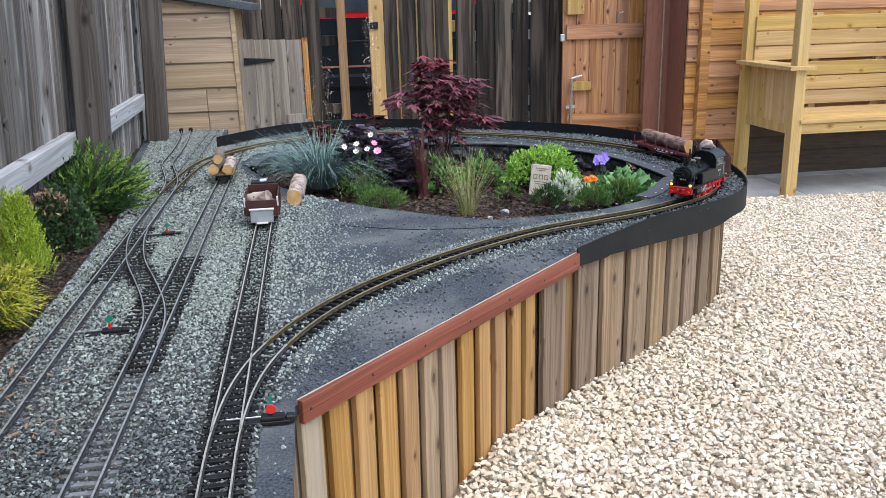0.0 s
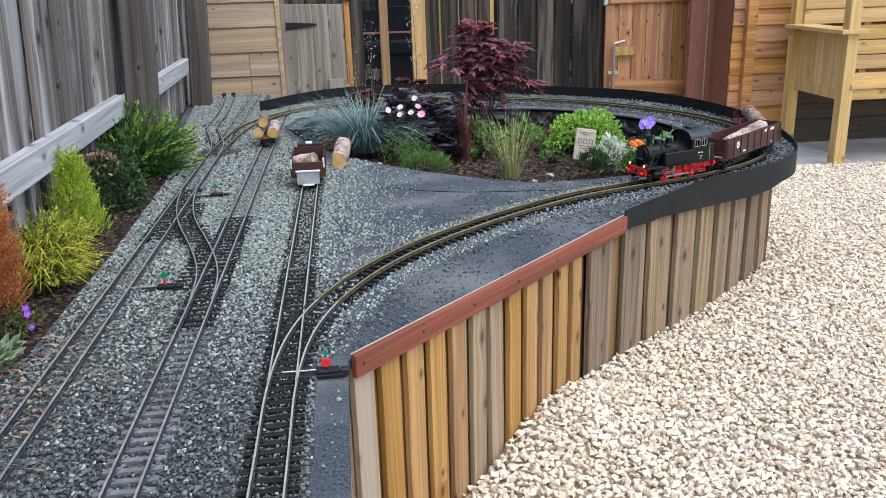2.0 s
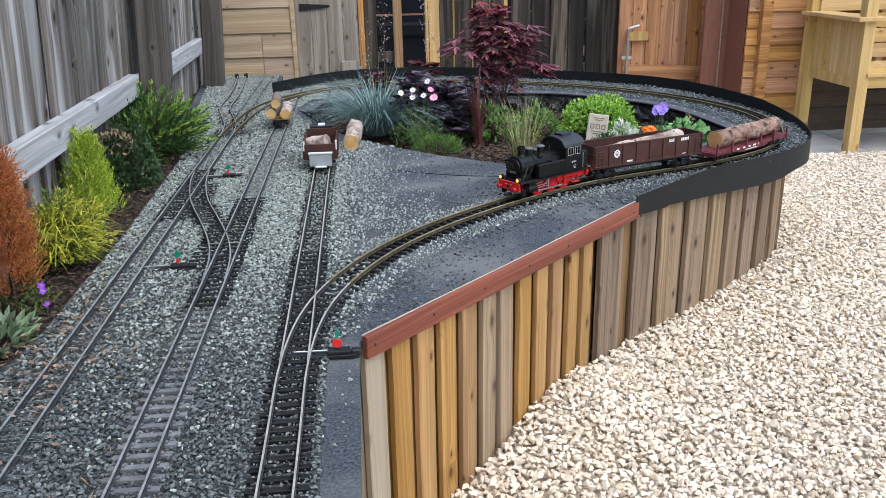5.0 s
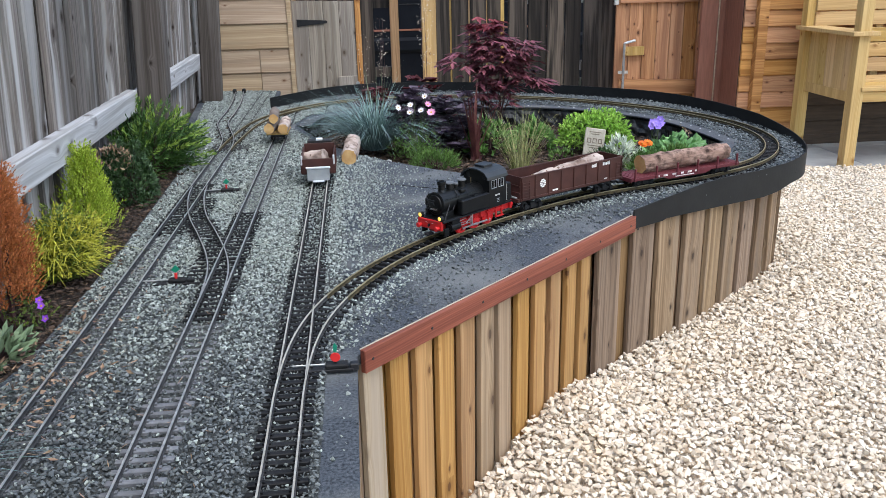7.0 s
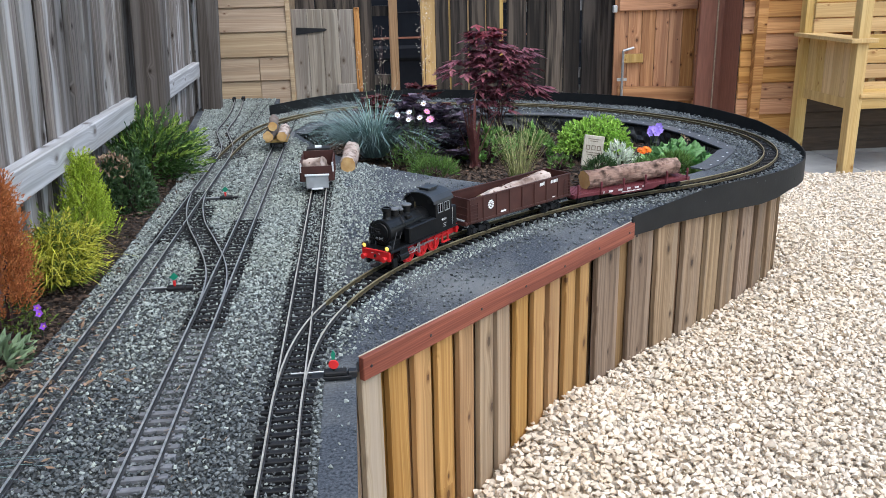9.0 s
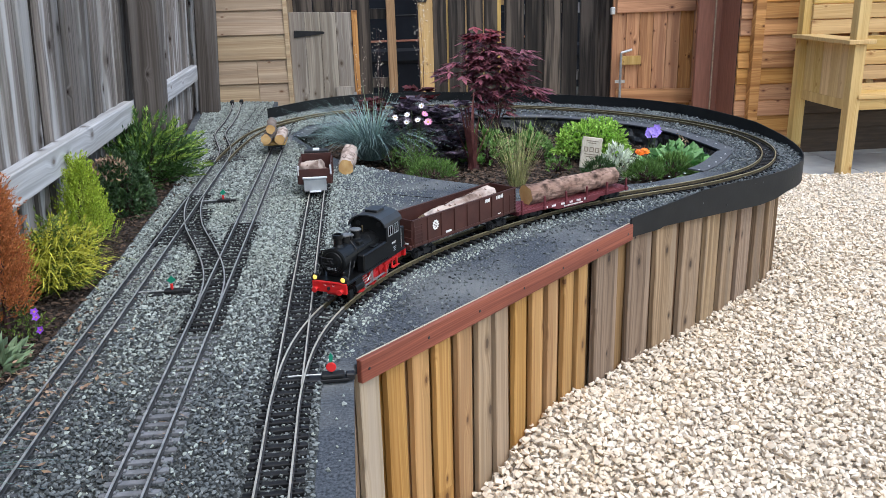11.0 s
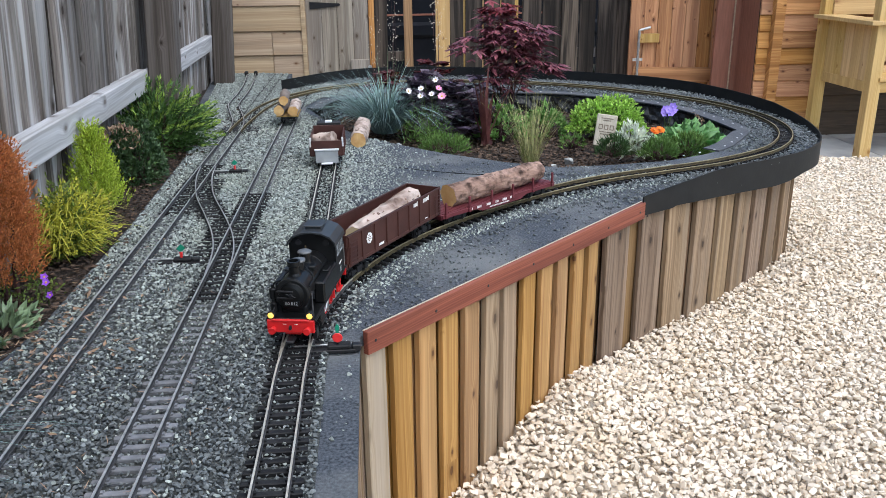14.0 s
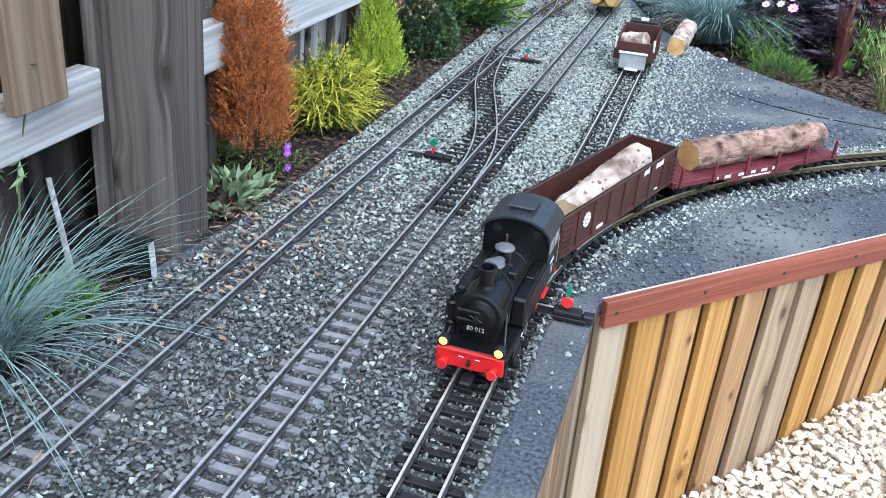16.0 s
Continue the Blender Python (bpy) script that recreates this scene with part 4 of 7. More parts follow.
long_bm = one_box(-0.062, 0.062, -0.0052, 0.0052, 0.0015, 0.0095, 0.0012)
long_me = bpy.data.meshes.new("sleeper")
long_bm.to_mesh(long_me)
long_bm.free()
long_me.materials.append(M["sleeper"])


def track(name, Q, label, metal="rail", pitch=0.0245, start=0.0, sink=0.0, rails=(-1, 1), me=None, black=None, wide=None, only=None):
    tr = thing(name, pose(0, 0, 0), label, "track", "garden railway tracks")
    for side in rails:
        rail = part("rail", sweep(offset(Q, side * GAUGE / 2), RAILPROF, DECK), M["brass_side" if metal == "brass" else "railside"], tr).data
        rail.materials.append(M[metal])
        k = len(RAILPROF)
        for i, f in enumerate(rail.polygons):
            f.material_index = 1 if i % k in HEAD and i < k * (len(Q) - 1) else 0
    for x, y, turn in sleeper_rows(Q, pitch, start):
        if only and not only[0] < y < only[1]:
            continue
        if wide and wide[0] < y < wide[1]:
            shared("sleeper", long_me, tr, pose(x + wide[2], y, DECK, 0, 0, turn + random.uniform(-1, 1)))
            continue
        dark = black and black[0] < y < black[1]
        deep = sink(x, y) if callable(sink) else sink
        shared("sleeper", sleeper_me if dark else me or sleeper_me, tr, pose(x, y, DECK - (0.0 if dark else deep), 0, 0, turn + random.uniform(-1, 1)))
    return tr


track("track", LINE1, "straight narrow-gauge model track bedded in grey ballast", pitch=0.027, sink=lambda x, y: 0.0032 if y < 0.9 else 0.0062, me=grey_me, black=(2.05, 2.62), wide=WIDE1)
track("track", LINE2, "straight model track siding bedded in grey ballast", pitch=0.027, sink=lambda x, y: 0.0008 if y < 1.10 else 0.0055, me=grey_me, black=(1.42, 2.25), wide=WIDE2)
track("track", LINE3, "model track siding with a tipper wagon on it", "nickel", sink=lambda x, y: 0.0 if y < 1.75 else 0.0025)
track("track", loop_line[55:split], "weathered brass model track round the planting basin", "brass", 0.0265, sink=lambda x, y: 0.0035 if x > 1.1 or y > 2.7 else 0.0)
track("track", loop_line[split - 1:], "curved model track on black plastic sleepers", "nickel", 0.0245)
track("turnout", CROSS, "black-sleepered crossover turnout between two tracks", pitch=0.0245, sink=0.0004, only=(2.0, 2.17))
spur = spline([(-0.512, 3.16), (-0.525, 3.35), (-0.57, 3.58), (-0.61, 3.80), (-0.615, 4.1), (-0.63, 4.45), (-0.665, 4.86)], 0.02, 6)
track("track", spur, "disused model spur track half buried in ballast", start=0.05, sink=0.004)
# frogs of the turnouts, with a short wing rail on either side
for x, y, turn in ((-0.488, 2.17, 9), (-0.342, 1.955, 9), (-0.095, 1.475, -10)):
    fr = thing("turnout_frog", pose(x, y, DECK, 0, 0, turn), "metal crossing frog of a model turnout", "turnout frog")
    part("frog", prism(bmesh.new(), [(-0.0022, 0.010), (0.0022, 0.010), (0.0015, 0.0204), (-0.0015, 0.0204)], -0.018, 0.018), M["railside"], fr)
for y in (3.20, 3.26):
    part("base_plate", one_box(-0.07, 0.09, -0.028, 0.028, 0.002, 0.007, 0.001), M["sleeper"], None, at=pose(-0.51, y, DECK + 0.001, 0, 0, -2)).name = "turnout_plate"
for ob in [o for o in bpy.data.objects if o.name.startswith("turnout_plate")]:
    tagged(ob, "black plastic base plate of the far turnout", "turnout plate")
for x, y in ((-0.692, 4.86), (-0.640, 4.87)):
    st = thing("buffer_stop", pose(x, y, DECK), "small black buffer stop at the spur end", "buffer stop", "spur buffer stops")
    part("post", one_box(-0.009, 0.009, -0.008, 0.008, 0, 0.034, 0.002), M["iron"], st)
    part("pad", one_box(-0.012, 0.012, -0.012, -0.007, 0.018, 0.03, 0.002), M["iron"], st)


# ---- rolling stock ----
def wheelset(name, parent, x, r, material, y=GAUGE / 2):
    """Two wheels on an axle at x; returns the part, which turns about y."""
    bm = bmesh.new()
    m = Matrix.Rotation(radians(-90), 4, "X")
    for side in (-1, 1):
        k = Matrix.Translation((0, side * (y + 0.001), 0)) @ m
        lathe(bm, [(0.003, -0.003), (r + 0.002, -0.003 * side), (r + 0.002, -0.0015 * side), (r, -0.001 * side), (r, 0.003), (r * 0.82, 0.0035), (r * 0.78, 0.002), (r * 0.3, 0.002), (r * 0.22, 0.0045), (0.0, 0.0045)] if side > 0 else
              [(0.0, -0.0045), (r * 0.22, -0.0045), (r * 0.3, -0.002), (r * 0.78, -0.002), (r * 0.82, -0.0035), (r, -0.003), (r, 0.001), (r + 0.002, 0.0015), (r + 0.002, 0.003), (0.003, 0.003)], 18, k)
        for j in range(8):
            a = j * math.pi / 4
            rod(bm, (r * 0.2 * math.cos(a), side * (y + 0.0045), r * 0.2 * math.sin(a)), (r * 0.8 * math.cos(a), side * (y + 0.0045), r * 0.8 * math.sin(a)), 0.0012, n=5)
    rod(bm, (0, -y, 0), (0, y, 0), 0.002, n=8)
    bmesh.ops.recalc_face_normals(bm, faces=bm.faces)
    return part(name, bm, material, parent, at=pose(x, 0, r))


def lettering(text, size, parent, m, material, name="number"):
    cu = bpy.data.curves.new("lettering", "FONT")
    cu.body, cu.size, cu.extrude, cu.align_x, cu.align_y = text, size, 0.0002, "CENTER", "CENTER"
    tmp = bpy.data.objects.new("lettering", cu)
    me = bpy.data.meshes.new_from_object(tmp)
    bpy.data.objects.remove(tmp)
    me.materials.clear()
    me.materials.append(material)
    return shared(name, me, parent, m)


def locomotive():
    """A tank engine, nose to +x, rails at z = 0, its middle at x = 0."""
    lo = thing("steam_locomotive", pose(0, 0, 0), "black and red model steam tank locomotive on the curved track", "model locomotive")
    X, W = 0.1377, 0.0440   # half length over the frames, half width
    black, red = M["locoblack"], M["locored"]
    along = Matrix.Rotation(radians(90), 4, "Y")
    # running plate and frames
    part("running_plate", one_box(-X, X, -W, W, 0.046, 0.050, 0.001), black, lo)
    part("frame", one_box(-X + 0.010, X - 0.008, -0.0145, 0.0145, 0.018, 0.046, 0.002), red, lo, "bright red chassis frame")
    for sgn in (-1, 1):
        part("side_frame", one_box(-X + 0.003, -0.020, sgn * 0.030 - 0.002, sgn * 0.030 + 0.002, 0.026, 0.046, 0.001), red, lo, "red lower side frame")
        bm = bmesh.new()
        for x in (-0.106, -0.082, -0.050):
            box(bm, x, x + 0.005, sgn * 0.0345 - 0.002, sgn * 0.0345 + 0.002, 0.014, 0.046, 0.0008)
        box(bm, -0.109, -0.040, sgn * 0.0345 - 0.002, sgn * 0.0345 + 0.002, 0.034, 0.038, 0.0008)
        box(bm, -0.110, -0.078, sgn * 0.0345 - 0.003, sgn * 0.0345 + 0.005, 0.014, 0.0165, 0.0006)
        part("cab_steps", bm, red, lo, "red steps and brackets")
        # side tank with a lid, a raised seam and a lifting ring
        tank = part("side_tank", one_box(-0.042, 0.066, sgn * 0.0255, sgn * 0.0450, 0.051, 0.091, 0.003), black, lo)
        part("tank_lid", one_box(-0.012, 0.014, sgn * 0.028, sgn * 0.041, 0.091, 0.0945, 0.0015), black, tank)
        part("tank_seam", one_box(-0.041, 0.065, sgn * 0.0448, sgn * 0.0457, 0.0865, 0.0885), black, tank)
        # cylinder, slide bars and valve gear
        bm = bmesh.new()
        rod(bm, (0.072, sgn * 0.0345, 0.028), (0.106, sgn * 0.0345, 0.028), 0.0115, n=16)
        rod(bm, (0.106, sgn * 0.0345, 0.028), (0.109, sgn * 0.0345, 0.028), 0.0075, n=14)
        box(bm, 0.074, 0.104, sgn * 0.024, sgn * 0.0435, 0.034, 0.047, 0.001)
        part("cylinder", bm, black, lo)
        bm = bmesh.new()
        for z in (0.031, 0.025):
            rod(bm, (0.022, sgn * 0.0365, z), (0.074, sgn * 0.0365, z), 0.0012, n=6)
        box(bm, 0.021, 0.025, sgn * 0.034, sgn * 0.040, 0.018, 0.045)
        rod(bm, (0.023, sgn * 0.0385, 0.042), (0.046, sgn * 0.0385, 0.026), 0.0011, n=6)
        rod(bm, (0.046, sgn * 0.0385, 0.040), (0.072, sgn * 0.0385, 0.038), 0.0011, n=6)
        part("slide_bars", bm, M["steel"], lo, "steel slide bars and valve gear")
        # slanting stay from the smokebox to the front deck
        part("grab_rail", rod(bmesh.new(), (0.096, sgn * 0.029, 0.086), (0.122, sgn * 0.036, 0.052), 0.0012, n=6), M["railside"], lo)
    part("front_deck", one_box(0.070, X, -W + 0.001, W - 0.001, 0.050, 0.0525, 0.001), black, lo)
    # boiler, smokebox, domes
    zb, rb = 0.087, 0.0262
    bands = [(rb, -0.045)]
    for x in (-0.012, 0.022, 0.056):
        bands += [(rb, x - 0.002), (rb + 0.0007, x - 0.0015), (rb + 0.0007, x + 0.0015), (rb, x + 0.002)]
    part("boiler", lathe(bmesh.new(), bands + [(rb, 0.075)], 32, Matrix.Translation((0, 0, zb)) @ along), black, lo)
    sb = part("smokebox", lathe(bmesh.new(), [(rb + 0.0028, 0.070), (rb + 0.0028, 0.114), (rb + 0.0038, 0.1145), (rb + 0.0038, 0.1175), (rb + 0.001, 0.119), (rb - 0.002, 0.119)], 32, Matrix.Translation((0, 0, zb)) @ along), black, lo)
    part("smokebox_door", lathe(bmesh.new(), [(rb - 0.0035, 0.0), (rb - 0.0045, 0.0025), (rb - 0.011, 0.005), (0.004, 0.007), (0.0, 0.0072)], 32, along), black, sb, at=pose(0.119, 0, zb))
    for z in (-0.003, 0.009):
        part("door_strap", one_box(0.004, 0.0072, -0.024, 0.004, z - 0.0015, z + 0.0015, 0.0005), M["iron"], sb, at=pose(0.119, 0, zb))
    bm = rod(bmesh.new(), (0.006, 0, 0), (0.011, 0, 0), 0.0030, n=10)
    rod(bm, (0.010, -0.008, 0.003), (0.010, 0.008, -0.003), 0.0009, n=6)
    part("door_wheel", bm, M["iron"], sb, at=pose(0.119, 0, zb + 0.003))
    part("number_plate", one_box(0.0, 0.0015, -0.014, 0.014, -0.0045, 0.0045), black, sb, at=pose(0.1235, 0, zb - 0.013))
    lettering("80 012", 0.0078, sb, pose(0.1253, 0, zb - 0.013) @ Euler((radians(90), 0, radians(90))).to_matrix().to_4x4(), M["greyplate"])
    part("saddle", one_box(0.072, 0.114, -0.022, 0.022, 0.05, 0.066, 0.003), black, lo)
    top = zb + rb - 0.002
    part("chimney", lathe(bmesh.new(), [(0.0135, -0.004), (0.0105, 0.003), (0.0092, 0.006), (0.0092, 0.018), (0.0112, 0.0195), (0.0115, 0.028), (0.0086, 0.028), (0.0076, 0.006), (0.0, 0.006)], 24), black, lo, at=pose(0.094, 0, top + 0.002))
    for x, r, h, cap in ((0.064, 0.0100, 0.0185, 0.0128), (0.041, 0.0055, 0.012, 0.0070), (0.018, 0.0100, 0.0185, 0.0128)):
        dome = part("dome", lathe(bmesh.new(), [(r * 1.35, -0.005), (r * 1.05, 0.001), (r, 0.003), (r, h), (0.0, h)], 24), black, lo, "black steam dome", at=pose(x, 0, top))
        part("dome_cap", lathe(bmesh.new(), [(r, h - 0.001), (cap, h), (cap, h + 0.0018), (cap * 0.85, h + 0.0034), (cap * 0.45, h + 0.0046), (0.0, h + 0.005)], 24), M["domecap"], dome, "pale grey dome cap")
    for y in (-0.026, 0.026):
        part("hand_rail", rod(bmesh.new(), (-0.03, y * 1.09, zb + 0.013), (0.108, y * 1.09, zb + 0.013), 0.0009, n=6), black, lo)
    for y in (-1, 1):
        bm = rod(bmesh.new(), (0.062, y * 0.010, top + 0.008), (0.062, y * 0.024, zb + 0.016), 0.0014, n=6)
        rod(bm, (0.062, y * 0.024, zb + 0.016), (0.085, y * 0.029, zb - 0.02), 0.0014, n=6)
        part("sand_pipe", bm, black, lo)
    part("steam_pipe", rod(bmesh.new(), (0.020, 0.012, top - 0.003), (0.074, 0.014, top - 0.004), 0.0020, n=8), black, lo)
    part("valve_box", one_box(0.028, 0.046, 0.012, 0.024, zb + 0.016, zb + 0.026, 0.002), black, lo)
    part("whistle", rod(bmesh.new(), (-0.030, -0.010, top), (-0.030, -0.010, top + 0.014), 0.0016, n=8), M["brass_side"], lo)
    pump = part("air_pump", lathe(bmesh.new(), [(0.0072, 0.0), (0.0072, 0.016), (0.0045, 0.018), (0.0045, 0.024), (0.0070, 0.026), (0.0070, 0.042), (0.0035, 0.044), (0.0030, 0.050), (0.0, 0.050)], 14), black, lo, at=pose(0.108, -0.0355, 0.052))
    part("pump_pipe", rod(rod(bmesh.new(), (0, 0, 0.046), (0, 0.004, 0.054), 0.0018, n=8), (0, 0.004, 0.054), (-0.02, 0.008, 0.050), 0.0016, n=8), black, pump)
    # cab: walls with openings, curved roof that overhangs
    arch = [(-0.0425, 0.05), (0.0425, 0.05), (0.0425, 0.124), (0.035, 0.139), (0.018, 0.1465), (-0.018, 0.1465), (-0.035, 0.139), (-0.0425, 0.124)]
    cab = part("cab_front", prism(bmesh.new(), arch, -0.0015, 0.0015, pose(-0.042, 0, 0, 0, 0, 90)), black, lo)
    part("cab_back", prism(bmesh.new(), arch, -0.0015, 0.0015, pose(-0.108, 0, 0, 0, 0, 90)), black, lo)
    for sgn in (-1, 1):
        bm = bmesh.new()
        y0, y1 = sgn * 0.0412, sgn * 0.0442
        for x0, x1, z0, z1 in ((-0.1095, -0.0405, 0.05, 0.098), (-0.1095, -0.0405, 0.121, 0.127), (-0.1095, -0.100, 0.098, 0.121), (-0.079, -0.072, 0.098, 0.121), (-0.050, -0.0405, 0.098, 0.121)):
            box(bm, x0, x1, y0, y1, z0, z1)
        side = part("cab_side", bm, black, lo)
        for x0, x1 in ((-0.100, -0.079), (-0.072, -0.050)):
            bm = bmesh.new()
            for a, c, e, f in ((x0, x1, 0.098, 0.0994), (x0, x1, 0.1196, 0.121), (x0, x0 + 0.0014, 0.0994, 0.1196), (x1 - 0.0014, x1, 0.0994, 0.1196), ((x0 + x1) / 2 - 0.0007, (x0 + x1) / 2 + 0.0007, 0.0994, 0.1196)):
                box(bm, a, c, sgn * 0.0435, sgn * 0.0448, e, f)
            part("window_frame", bm, M["greyplate"], side, "pale grey window frame")
        part("cab_rail", rod(bmesh.new(), (-0.114, sgn * 0.0435, 0.056), (-0.114, sgn * 0.0435, 0.100), 0.0010, n=6), M["steel"], side)
        lettering("80 012", 0.007, side, pose(-0.075, sgn * 0.0447, 0.078, 90, 0, 0 if sgn < 0 else 180), M["paintwhite"])
        bm = bmesh.new()
        for i, w in enumerate((0.013, 0.008, 0.011)):
            box(bm, -0.078 - w / 2, -0.078 + w / 2, sgn * 0.0440, sgn * 0.0446, 0.0665 - i * 0.004, 0.068 - i * 0.004)
        part("lettering_bars", bm, M["greyplate"], side)
    curve = [(-0.0470, 0.1235), (-0.0455, 0.131), (-0.036, 0.1420), (-0.019, 0.1490), (0.0, 0.1510), (0.019, 0.1490), (0.036, 0.1420), (0.0455, 0.131), (0.0470, 0.1235)]
    roof = curve + [(x * 0.94, z - 0.0028 if abs(x) < 0.045 else z) for x, z in curve[::-1]]
    rf = part("cab_roof", prism(bmesh.new(), roof, -0.042, 0.042, pose(-0.073, 0, 0, 0, 0, 90)), M["locogrey"], lo, "dark grey curved cab roof")
    part("roof_vent", one_box(-0.090, -0.054, -0.015, 0.015, 0.148, 0.1545, 0.001), M["locogrey"], rf)
    part("vent_lid", one_box(-0.093, -0.051, -0.018, 0.018, 0.1545, 0.157, 0.001), M["locogrey"], rf)
    part("coal_bunker", one_box(-X, -0.1095, -0.0405, 0.0405, 0.050, 0.100, 0.002), black, lo)
    for y in (-0.026, 0.026):
        part("spectacle_window", rod(bmesh.new(), (-0.0405, y, 0.128), (-0.0396, y, 0.128), 0.0058, n=14), M["iron"], cab)
    # buffer beams, buffers and lamps
    for sgn in (-1, 1):
        beam = part("buffer_beam", one_box(sgn * X - 0.003, sgn * X + 0.003, -0.0410, 0.0410, 0.027, 0.050, 0.001), red, lo, "bright red buffer beam")
        part("beam_lip", one_box(sgn * X - 0.004, sgn * X + 0.0045, -0.033, 0.033, 0.0475, 0.0515, 0.001), red, beam)
        for y in (-0.030, 0.030):
            bm = rod(bmesh.new(), (0, 0, 0), (sgn * 0.009, 0, 0), 0.0046, n=12)
            rod(bm, (sgn * 0.009, 0, 0), (sgn * 0.012, 0, 0), 0.0066, 0.0058, n=14)
            part("buffer", bm, red, beam, at=pose(sgn * (X + 0.003), y, 0.034))
        part("coupling", one_box(-0.012, 0.012, -0.007, 0.007, 0.012, 0.018, 0.002), M["iron"], lo, at=pose(sgn * (X + 0.006), 0, 0))
        part("coupling_hook", one_box(-0.002, 0.006, -0.002, 0.002, 0.034, 0.041, 0.0008), M["iron"], beam, at=pose(sgn * (X + 0.003), 0, 0))
        for y in (-0.0335, 0.0335):
            lamp = part("headlight", lathe(bmesh.new(), [(0.0062, 0.0), (0.0072, 0.003), (0.0072, 0.010), (0.0060, 0.0105)], 16, Matrix.Rotation(radians(90 * sgn), 4, "Y")), M["iron"], lo, at=pose(sgn * (X - 0.008), y, 0.0580))
            part("lens", lathe(bmesh.new(), [(0.0056, 0.0), (0.0050, 0.0013), (0.0027, 0.0024), (0.0, 0.0026)], 16, Matrix.Rotation(radians(90 * sgn), 4, "Y")), M["headlight"] if sgn > 0 else M["whiteplate"], lamp, at=pose(sgn * 0.0100, 0, 0))
    bm = bmesh.new()
    for y in (-0.010, 0.010):
        box(bm, X + 0.003, X + 0.0034, y - 0.003, y + 0.003, 0.0425, 0.0435)
    part("lettering_bars", bm, M["paintwhite"], lo)
    for y in (-0.0375, 0.0375):
        part("front_step", one_box(X - 0.026, X - 0.010, y - 0.0035, y + 0.0035, 0.010, 0.030, 0.001), black, lo)
    axles = (0.050, -0.002, -0.054)
    wheels = [wheelset("driving_wheel", lo, x, 0.0225, red) for x in axles]
    rods = []
    for sgn in (-1, 1):
        bm = box(bmesh.new(), -0.056, 0.052, sgn * 0.0315, sgn * 0.0335, -0.0022, 0.0022, 0.0006)
        for x in axles:
            rod(bm, (x, sgn * 0.0305, 0), (x, sgn * 0.0350, 0), 0.0038, n=10)
        rods.append((part("coupling_rod", bm, M["steel"], lo, "steel coupling rod", at=pose(0, 0, 0.0225)), sgn))
    return lo, wheels, rods


def bogie(parent, x, axles, r=0.0125):
    bm = bmesh.new()
    for sgn in (-1, 1):
        box(bm, x - axles - 0.012, x + axles + 0.012, sgn * 0.031 - 0.002, sgn * 0.031 + 0.002, 0.010, 0.016, 0.001)
        for k in (-1, 1):
            box(bm, x + k * axles - 0.006, x + k * axles + 0.006, sgn * 0.0335 - 0.002, sgn * 0.0335 + 0.002, 0.007, 0.019, 0.001)
        box(bm, x - 0.010, x + 0.010, sgn * 0.033 - 0.002, sgn * 0.033 + 0.002, 0.008, 0.022, 0.001)
    box(bm, x - 0.008, x + 0.008, -0.031, 0.031, 0.014, 0.024, 0.001)
    part("bogie", bm, M["iron"], parent)
    return [wheelset("wheelset", parent, x + k * axles, r, M["iron"]) for k in (-1, 1)]


